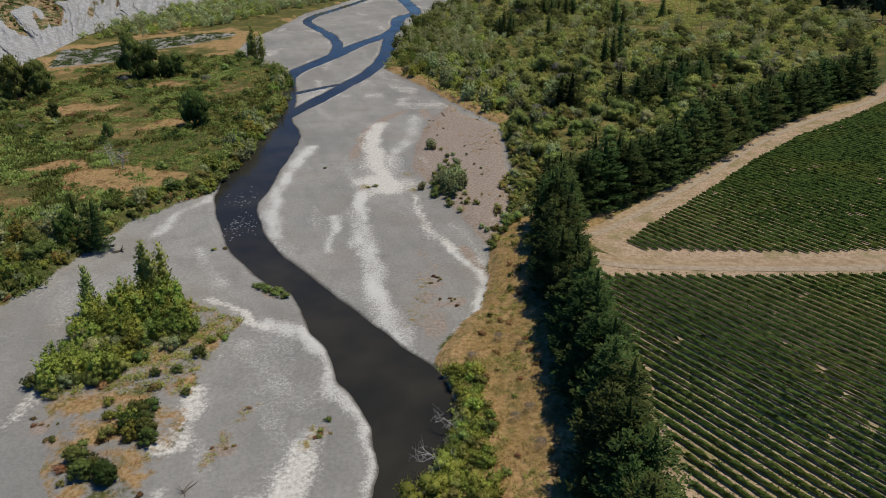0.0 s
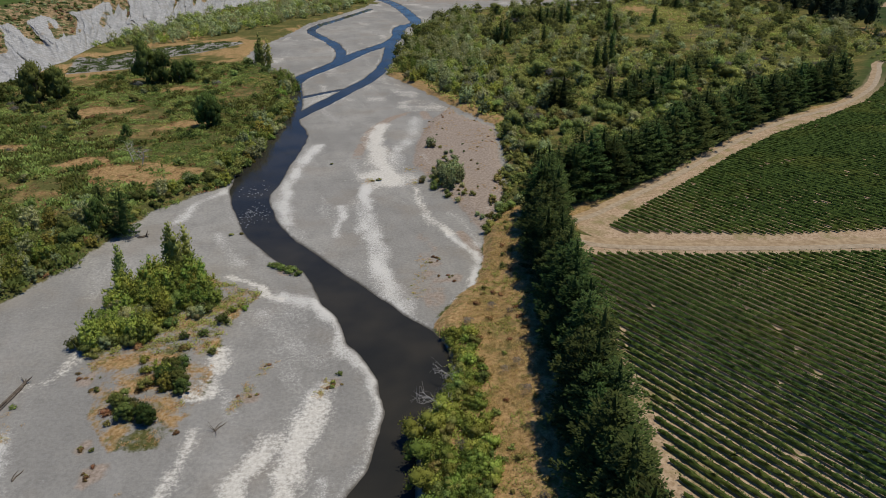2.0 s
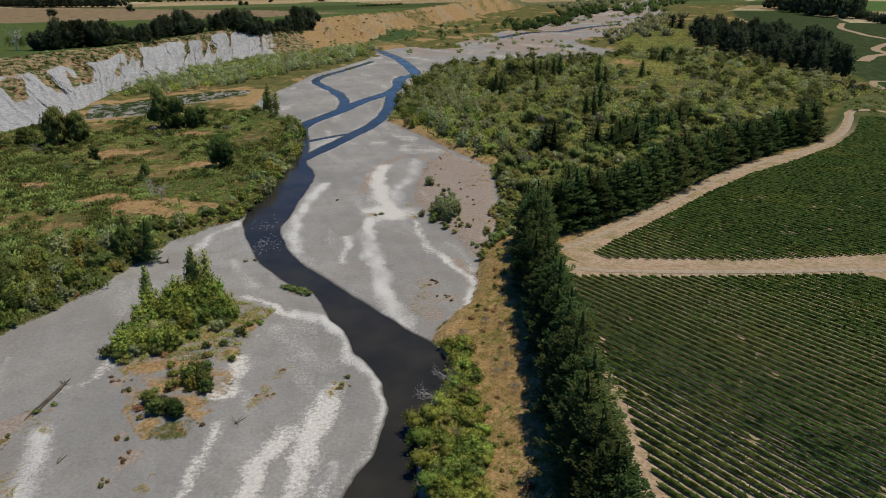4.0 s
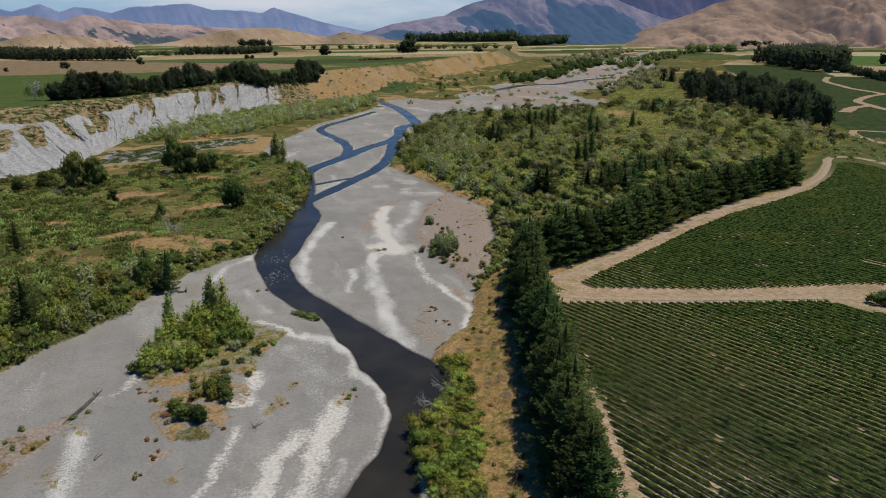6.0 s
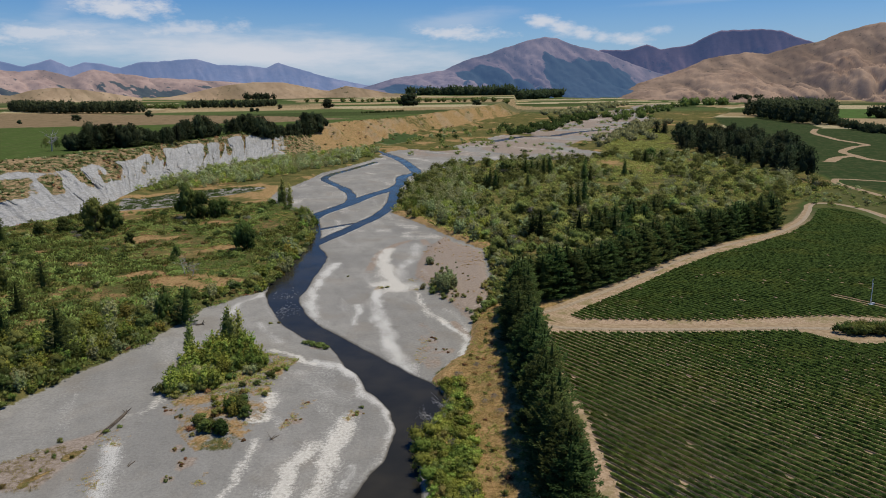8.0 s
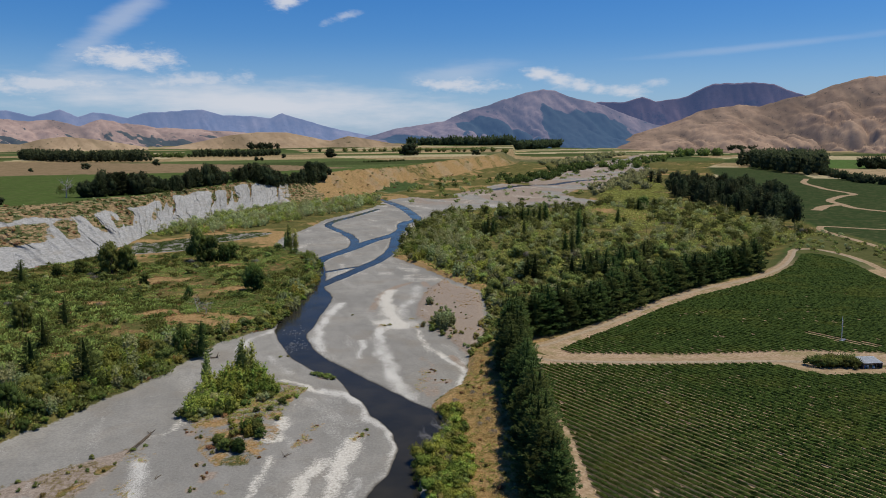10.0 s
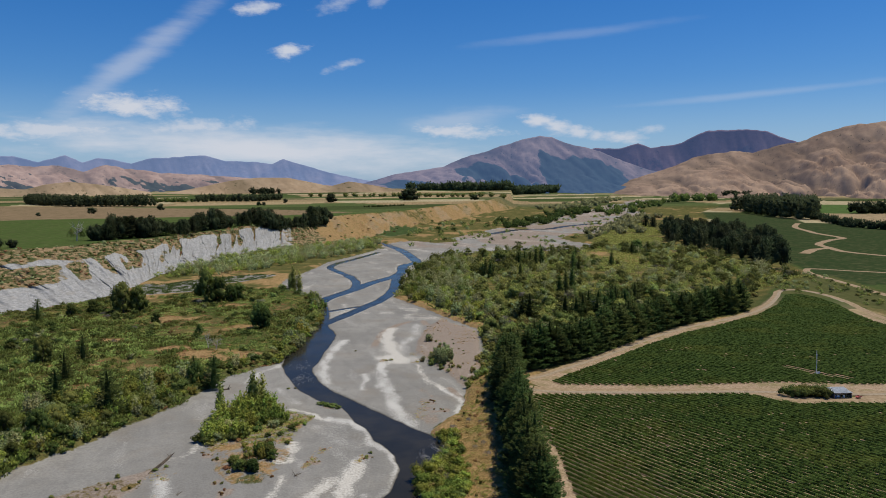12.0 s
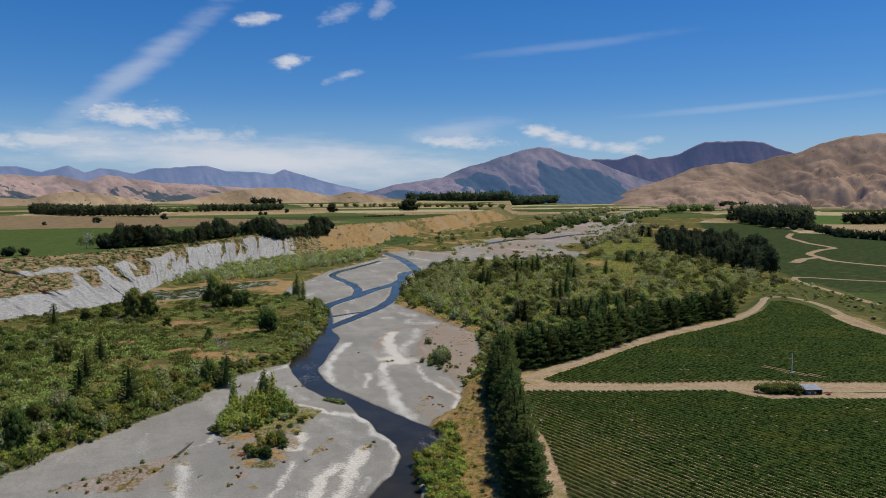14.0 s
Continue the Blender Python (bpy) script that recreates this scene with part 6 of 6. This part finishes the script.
def vineyard(poly, label, group, blades, seed, girth):
    p = np.array(poly, float)
    u = p @ ROW_OFF
    closed = list(zip(p, np.roll(p, -1, 0)))
    count = 0
    for off in np.arange(u.min() + 1.0, u.max(), 3.0):
        cuts = []
        for a, b in closed:
            ua, ub = a @ ROW_OFF, b @ ROW_OFF
            if (ua > off) != (ub > off):
                q = a + (b - a) * (off - ua) / (ub - ua)
                cuts.append(q @ ROW_WAY)
        cuts.sort()
        for lo, hi in zip(cuts[::2], cuts[1::2]):
            lo, hi = lo + RNG.uniform(0, 1.2), hi - RNG.uniform(0, 1.2)
            if hi - lo < 4:
                continue
            a, b = ROW_OFF * off + ROW_WAY * lo, ROW_OFF * off + ROW_WAY * hi
            tagged(new("grapevine_hedge", vine_row(a, b, blades, seed + count, girth)), label, "grapevine", group)
            count += 1


vineyard(VINES_NEAR, "long leafy green grapevine row over pale soil", "vine rows of the lower block", 4.6, 1000, 1.0)
vineyard(VINES_FAR, "long leafy green grapevine row of the upper block", "vine rows of the upper block", 2.0, 3000, 1.08)

# ---- farmland trees, buildings and driftwood ----


def far_belt(name, label, line, tall, wide, step, seed, mat=None, deep=1, jitter=.3, sparse=0.0):
    """A distant belt of trees, seen as one dark mass with an uneven top."""
    rng = np.random.default_rng(seed)
    pieces = []
    row = wound(line, step)
    spots = np.concatenate([row + (0, k * step * 1.6) for k in range(deep)]) + rng.normal(size=(len(row) * deep, 2)) * step * jitter
    for (px, py), z in zip(spots, height(spots[:, 0], spots[:, 1])):
        if rng.random() < sparse:
            continue
        h, w = tall * rng.uniform(.7, 1.15), wide * rng.uniform(.7, 1.2)
        lump = [((rng.normal() * w * .3, rng.normal() * w * .3, h * q), w * (.9 - .5 * q)) for q in (.25, .5, .75)]
        v, f, vn = leafy(lump, 80, w * .42, rng, 1.0, .5)
        v = v + (px, py, z)
        pieces.append((drawn_in(v[:, 0], v[:, 1], v[:, 2]), f, vn))
    tagged(new(name, leaf_mesh(name, joined(pieces), mat or M_DARK)), label, "tree belt", kind="stuff")


def far_block(name, label, poly, count, tall, wide, seed):
    """A distant plantation filling a plot."""
    rng = np.random.default_rng(seed)
    pieces = []
    spots = scatter(poly, count, seed, gap=wide * .55)
    for (px, py), z in zip(spots, height(spots[:, 0], spots[:, 1])):
        h, w = tall * rng.uniform(.75, 1.1), wide * rng.uniform(.75, 1.15)
        lump = [((rng.normal() * w * .2, rng.normal() * w * .2, h * q), w * (.85 - .45 * q)) for q in (.2, .45, .7, .85)]
        v, f, vn = leafy(lump, 90, w * .38, rng, 1.0, .5)
        v = v + (px, py, z)
        pieces.append((drawn_in(v[:, 0], v[:, 1], v[:, 2]), f, vn))
    tagged(new(name, leaf_mesh(name, joined(pieces), M_FOREST)), label, "tree belt", kind="stuff")


BELT_LABEL = "dark belt of trees between distant fields"
far_belt("tree_belt", BELT_LABEL, [(-1600, 2520), (-1400, 2340), (-1249, 2216), (-1110, 2185), (-985, 2160)], 40, 13, 12, 1, M_FOREST, 4)
far_belt("tree_belt", BELT_LABEL, [(-1200, 2725), (-1100, 2700), (-1040, 2680)], 15, 13, 24, 2, None, 2)
far_belt("tree_belt", BELT_LABEL, [(-1005, 2677), (-928, 2760), (-802, 2751), (-718, 2900)], 30, 15, 18, 3, M_FOREST, 2)
far_belt("tree_belt", BELT_LABEL, [(-1310, 4689), (-1150, 4650)], 32, 30, 40, 4, M_FOREST, 2)
far_belt("tree_belt", BELT_LABEL, [(-6300, 11600), (-5400, 11600), (-4440, 10944)], 170, 95, 130, 5, M_FOREST, 2)
far_belt("tree_belt", BELT_LABEL, [(-7900, 10500), (-7200, 10800), (-6700, 10900)], 190, 95, 130, 16, M_FOREST, 2)
far_belt("tree_belt", BELT_LABEL, [(-3000, 10000), (-2700, 10100)], 160, 90, 130, 17, M_FOREST, 2)
far_belt("tree_belt", BELT_LABEL, [(-300, 6100), (0, 5900), (317, 5500), (700, 5900), (1200, 6900), (1983, 8400)], 55, 50, 50, 6, M_FOREST, 2)
far_belt("tree_belt", BELT_LABEL, [(-700, 3600), (-300, 3500), (0, 3350), (300, 3300)], 14, 16, 36, 18)
far_block("tree_belt", "dark rounded pine plantation block beside fields", [(1048, 2418), (985, 2031), (970, 1810), (1019, 1775), (1250, 2200), (1230, 2500)], 220, 58, 18, 7)
far_belt("tree_belt", BELT_LABEL, [(1054, 1837), (1000, 1650), (960, 1479), (985, 1370), (1030, 1240)], 16, 13, 13, 8, M_FOREST)
far_belt("tree_belt", BELT_LABEL, [(1345, 2115), (1450, 2096), (1750, 2040)], 38, 18, 18, 9, M_FOREST, 3)
far_belt("tree_belt", BELT_LABEL, [(620, 2300), (760, 2700), (900, 3000), (1200, 3600)], 13, 16, 34, 10, M_DARK, 2, 1.6, .35)
far_belt("tree_belt", BELT_LABEL, [(1903, 4569), (2116, 4488)], 26, 30, 30, 11, M_FOREST, 2)
far_belt("tree_belt", BELT_LABEL, [(1297, 3744), (1483, 3688)], 32, 30, 35, 19, M_DARK, 2)
far_belt("tree_belt", BELT_LABEL, [(430, 2500), (560, 2900), (760, 3400), (1000, 4100)], 11, 16, 34, 12, M_GREY, 2, 1.6, .35)
far_belt("tree_belt", "scattered green bushes on the far riverbed margin", [(130, 1620), (240, 1800), (330, 2000), (440, 2350), (560, 2700)], 9, 12, 20, 13, M_DARK, 2, 1.3, .35)
far_belt("tree_belt", "scattered green bushes on the far riverbed margin", [(330, 1330), (400, 1500), (460, 1640), (560, 1850), (650, 2080)], 9, 12, 20, 14, M_GREY, 2, 1.3, .35)
far_belt("hedge", "clipped dark hedge at a terrace edge", [(-239, 1985), (-180, 2040), (-132, 2100)], 5, 4, 6, 15)
FIELD_TREE = shrub_kind("field_tree", "round", M_FOREST, "lone dark round tree in a field", (61, 62), "tree", trunk=True)
FIELD_TREE.reach = 1e9
for x, y, s in ((-427, 2520, 22), (-144, 2744, 30), (-160, 2750, 27), (-128, 2755, 28), (-909, 1654, 12), (-816, 1872, 12), (-626, 2221, 9), (-610, 2225, 8), (-600, 2500, 10), (120, 2750, 14), (135, 2760, 13), (-980, 1540, 6)):
    FIELD_TREE.add(x, y, s, .9)
FIELD_TREE.plant(700)


def branching(name, label, base, tall, spread, seed, lean=(0, 0), mat=None, twigs=9, thick=.28):
    """A leafless tree: a trunk, limbs and finer forks."""
    rng = np.random.default_rng(seed)
    ob = new(name)
    ob.location = base
    top = np.array((lean[0], lean[1], tall))
    part("trunk", link_mesh("trunk", *tube([(0, 0, -.3), top * .35 + (.2, 0, 0), top * .7, top], [thick, thick * .8, thick * .55, thick * .15], 7), mat or M_PALEWOOD), ob)
    for _ in range(twigs):
        q = rng.uniform(.3, .95)
        a = rng.random() * 6.283
        s = top * q
        e = s + np.array((math.cos(a) * spread, math.sin(a) * spread, rng.uniform(.05, .5) * tall * .5)) * rng.uniform(.5, 1)
        m = (s + e) / 2 + rng.normal(size=3) * .12 * spread
        pieces = [tube([s, m, e], [thick * .42, thick * .28, thick * .08], 5)]
        for _ in range(3):
            u = rng.uniform(.4, .9)
            o = m + (e - m) * u
            pieces.append(tube([o, o + rng.normal(size=3) * spread * .16 + (0, 0, .1 * spread), o + rng.normal(size=3) * spread * .3 + (0, 0, .2 * spread)], [thick * .2, thick * .13, thick * .05], 4))
        v, f = joined(pieces)
        part("limb", link_mesh("limb", v, f, mat or M_PALEWOOD), ob)
    tagged(ob, label, "dead tree")


branching("dead_tree", "bleached leafless dead tree standing in scrub", ground_at(-166, 330), 11, 6, 5, (-3, 1))
branching("dead_tree", "bleached leafless dead tree standing in scrub", ground_at(-160, 326), 8, 5, 6, (2, 1))
branching("dead_tree", "bleached dead branches hanging over the river", ground_at(-2, 124), 5, 4.5, 7, (-4, -1), None, 12, .2)
branching("dead_tree", "bleached dead branches hanging over the river", ground_at(0, 137), 4, 4, 8, (-3, 0), None, 10, .18)
branching("gum_tree", "pale trunked tree on the terrace edge", ground_at(-500, 796), 23, 10, 9, (1, 1), M_PALEWOOD, 14, .85)
FIELD_GUM = shrub_kind("gum_foliage", "twiggy", M_DARK, "sparse dark foliage of a pale trunked tree", (63,), "tree")
for dx, dy, s in ((2, 4, 6), (8, 6, 6), (-7, 3, 6)):
    FIELD_GUM.add(-500 + dx, 796 + dy, s, 1.7)
FIELD_GUM.reach = 1e9
FIELD_GUM.plant(701)
for k, (x, y) in enumerate(((322, 590), (110, 480), (150, 640), (118, 500), (240, 700), (280, 640), (330, 760))):
    branching("dead_tree", "grey leafless tree among green woodland", ground_at(x, y), 11, 6, 20 + k, (0, 0), M_TWIG, 12, .22)


def log(label, x, y, turn, length, thick, seed, roots=True):
    rng = np.random.default_rng(seed)
    ob = new("driftwood_log")
    ob.matrix_basis = Matrix.Translation(ground_at(x, y) + (0, 0, thick * .7)) @ pose(0, 0, 0, 0, 0, turn)
    part("stem", link_mesh("stem", *tube([(0, 0, 0), (length * .4, .15, .1), (length * .75, -.1, .05), (length, .1, -.05)], [thick, thick * .8, thick * .6, thick * .3], 8), M_BARK), ob)
    part("stem", link_mesh("stem", *tube([(length * .1, .5, 0), (length * .5, 1.0, .1), (length * .9, 1.2, 0)], [thick * .7, thick * .5, thick * .2], 7), M_BARK), ob)
    if roots:
        for _ in range(9):
            e = rng.normal(size=3) * (.5, 1.5, 1.2) + (-.8, 0, .5)
            part("root", link_mesh("root", *tube([(.2, 0, 0), e * .5, e], [thick * .5, thick * .3, thick * .08], 5), M_BARK), ob)
    tagged(ob, label, "driftwood")


log("long weathered fallen trunk lying on the shingle", -119.5, 139, -96, 19, .45, 1)
log("dark stranded tree stump on grey shingle", -125, 240, 200, 3.5, .4, 2)
log("small bleached branch lying on gravel", -100, 136, 10, 7, .16, 3, False)
log("small bleached branch lying on gravel", -102, 101, 80, 4, .18, 4, False)
log("dark stranded branch on pale silt", -150, 222, 40, 4, .2, 5, False)
log("small bleached branch lying on gravel", -60, 118, 60, 4, .16, 6)


def box(w, d, h, x=0, y=0, z=0, bevel=.02):
    bm = bmesh.new()
    bmesh.ops.create_cube(bm, size=1, matrix=Matrix.Translation((x, y, z + h / 2)) @ Matrix.Diagonal((w, d, h, 1)))
    if bevel:
        bmesh.ops.bevel(bm, geom=bm.edges[:], offset=bevel, segments=1, affect="EDGES")
    me = bpy.data.meshes.new("box")
    bm.to_mesh(me)
    bm.free()
    return me


def with_mat(me, mat):
    me.materials.append(mat)
    return me


M_STEEL = plain_material("galvanised_steel", (.42, .45, .48), (.58, .61, .64), 1.2, .45, .5, 0, (1, 8, 1))
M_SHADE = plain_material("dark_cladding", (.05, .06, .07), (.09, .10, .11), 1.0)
M_POST = plain_material("timber_post", (.16, .13, .10), (.28, .23, .18), 2.0)
M_BLUE = plain_material("blue_plastic", (.05, .13, .30), (.08, .18, .38), 1.0, .4, .5)
M_RED = plain_material("red_paint", (.30, .06, .05), (.40, .10, .08), 1.0, .5, .4)
M_WHITE = plain_material("white_paint", (.65, .66, .66), (.78, .78, .77), 1.0, .5, .4)


def build_shed():
    ob = new("open_shed")
    ob.matrix_basis = Matrix.Translation(ground_at(207.5, 201)) @ pose(0, 0, 0, 0, 0, 4)
    bm = bmesh.new()
    n = 24
    rows = []
    for j, (y, z) in enumerate(((-4.2, 3.0), (3.6, 4.0))):
        rows.append([bm.verts.new((-5.0 + 10.0 * k / (n * 2), y, z + .05 * (k % 2))) for k in range(n * 2 + 1)])
    for k in range(n * 2):
        bm.faces.new((rows[0][k], rows[0][k + 1], rows[1][k + 1], rows[1][k]))
    bmesh.ops.solidify(bm, geom=bm.faces[:], thickness=.04)
    me = bpy.data.meshes.new("roof")
    bm.to_mesh(me)
    bm.free()
    part("roof", with_mat(me, M_STEEL), ob, "corrugated pale steel lean-to roof")
    part("back_wall", with_mat(box(9.6, .12, 3.85, 0, 3.4), M_SHADE), ob)
    for x in (-4.75, 4.75):
        part("side_wall", with_mat(box(.12, 7.0, 2.8, x, 0), M_SHADE), ob)
    for x in (-4.7, -1.6, 1.6, 4.7):
        part("post", with_mat(box(.2, .2, 2.95, x, -3.9), M_POST), ob)
    part("beam", with_mat(box(9.7, .16, .24, 0, -3.9, 2.72), M_POST), ob)
    tagged(ob, "open fronted farm shed with pale corrugated steel roof", "shed")


def drum(name, label, x, y, r, h, mat):
    bm = bmesh.new()
    bmesh.ops.create_cone(bm, cap_ends=True, segments=18, radius1=r, radius2=r, depth=h, matrix=Matrix.Translation((0, 0, h / 2)))
    for z in (.33, .66):
        bmesh.ops.create_cone(bm, cap_ends=True, segments=18, radius1=r * 1.04, radius2=r * 1.04, depth=.05, matrix=Matrix.Translation((0, 0, h * z)))
    bmesh.ops.bevel(bm, geom=bm.edges[:], offset=.015, segments=1, affect="EDGES")
    me = bpy.data.meshes.new(name)
    bm.to_mesh(me)
    bm.free()
    ob = new(name, with_mat(me, mat))
    ob.location = ground_at(x, y)
    tagged(ob, label, "drum")


def trailer(x, y, turn):
    ob = new("farm_trailer")
    ob.matrix_basis = Matrix.Translation(ground_at(x, y)) @ pose(0, 0, 0, 0, 0, turn)
    part("deck", with_mat(box(3.4, 1.8, .14, 0, 0, .75), M_RED), ob)
    for sy in (-.85, .85):
        part("side_board", with_mat(box(3.4, .06, .45, 0, sy, .9), M_RED), ob)
        bm = bmesh.new()
        bmesh.ops.create_cone(bm, cap_ends=True, segments=16, radius1=.38, radius2=.38, depth=.22, matrix=Matrix.Translation((0, sy * 1.1, .38)) @ Matrix.Rotation(math.pi / 2, 4, "X"))
        bmesh.ops.bevel(bm, geom=bm.edges[:], offset=.04, segments=1, affect="EDGES")
        me = bpy.data.meshes.new("wheel")
        bm.to_mesh(me)
        bm.free()
        part("wheel", with_mat(me, M_SHADE), ob)
    part("drawbar", with_mat(box(1.6, .1, .1, 2.4, 0, .7), M_STEEL), ob)
    tagged(ob, "small red farm trailer parked beside a shed", "trailer")


def build_mast():
    """A frost fan: a tall pale mast with a two-bladed rotor at rest."""
    ob = new("frost_fan")
    ob.location = ground_at(218.5, 244)
    part("base_plate", with_mat(box(1.6, 1.6, .35), M_STEEL), ob)
    part("mast", link_mesh("mast", *tube([(0, 0, .2), (0, 0, 5), (0, 0, 11.2)], [.24, .21, .16], 12), M_WHITE), ob, "pale steel mast")
    hub = part("hub", link_mesh("hub", *tube([(0, -.35, 11.2), (0, .1, 11.25), (0, .5, 11.3)], [.2, .26, .14], 10), M_STEEL), ob)
    for s in (-1, 1):
        part("blade", with_mat(box(.3, .08, 2.4, 0, .5, 11.3 if s > 0 else 8.9, .02), M_WHITE), hub)
    part("engine_box", with_mat(box(1.5, .9, 1.1, 1.4, 0), M_STEEL), ob)
    tagged(ob, "tall pale frost fan mast among grapevines", "frost fan")


build_shed()
drum("water_drum", "round blue plastic drum under the shed roof", 204.5, 198.6, .7, 1.3, M_BLUE)
drum("water_drum", "round pale drum under the shed roof", 206.5, 199.4, .6, 1.1, M_WHITE)
drum("water_drum", "round pale drum under the shed roof", 209.2, 199.0, .55, 1.0, M_WHITE)
trailer(216, 197.5, 25)
build_mast()


def riffle(label, x0, y0, wx, wy, count, seed):
    """Wet boulders that break the surface of the river, pale to stand in for white water."""
    rng = np.random.default_rng(seed)
    pieces = []
    for _ in range(count):
        x, y = x0 + rng.normal() * wx, y0 + rng.normal() * wy
        r = rng.uniform(.14, .4)
        pieces.append((ICO * r * rng.uniform(.7, 1.2, (12, 1)) * (1.3, 1, .6) + (x, y, -.5 + rng.uniform(-.1, .12)), ICO_F))
    v, f = joined(pieces)
    tagged(new("river_stones", link_mesh("river_stones", v, f, M_STONE, True)), label, "stones", kind="stuff")


M_STONE = plain_material("river_stone", (.16, .16, .155), (.34, .335, .33), 1.5, .6, .4, .05)
riffle("pale stones breaking the river surface in a riffle", -87, 262, 4, 6, 120, 1)
riffle("pale stones breaking the river surface in a riffle", -93, 292, 4, 5, 40, 2)


def build_cliff_scrub():
    """Dark and olive scrub that holds on to the cliff's ledges and lip."""
    rng = np.random.default_rng(88)
    spots = CLIFF_SPOTS[0]
    for mat, share, label in ((M_DARK, 520, "dark scrub clinging to cliff ledges"), (M_GREY, 260, "olive scrub clinging to cliff ledges"), (M_BROWN, 260, "withered brown scrub on cliff ledges")):
        pieces = []
        for x, y, z in spots[rng.choice(len(spots), share, replace=False)]:
            w = rng.uniform(.9, 2.8)
            lump = [((rng.normal() * w * .4, rng.normal() * w * .4, w * .3), w * .6) for _ in range(3)]
            v, f, vn = leafy(lump, 34, w * .4, rng, .4, .55)
            pieces.append((v + (x, y, z), f, vn))
        tagged(new("cliff_scrub", leaf_mesh("cliff_scrub", joined(pieces), mat)), label, "scrub", kind="stuff")


build_cliff_scrub()
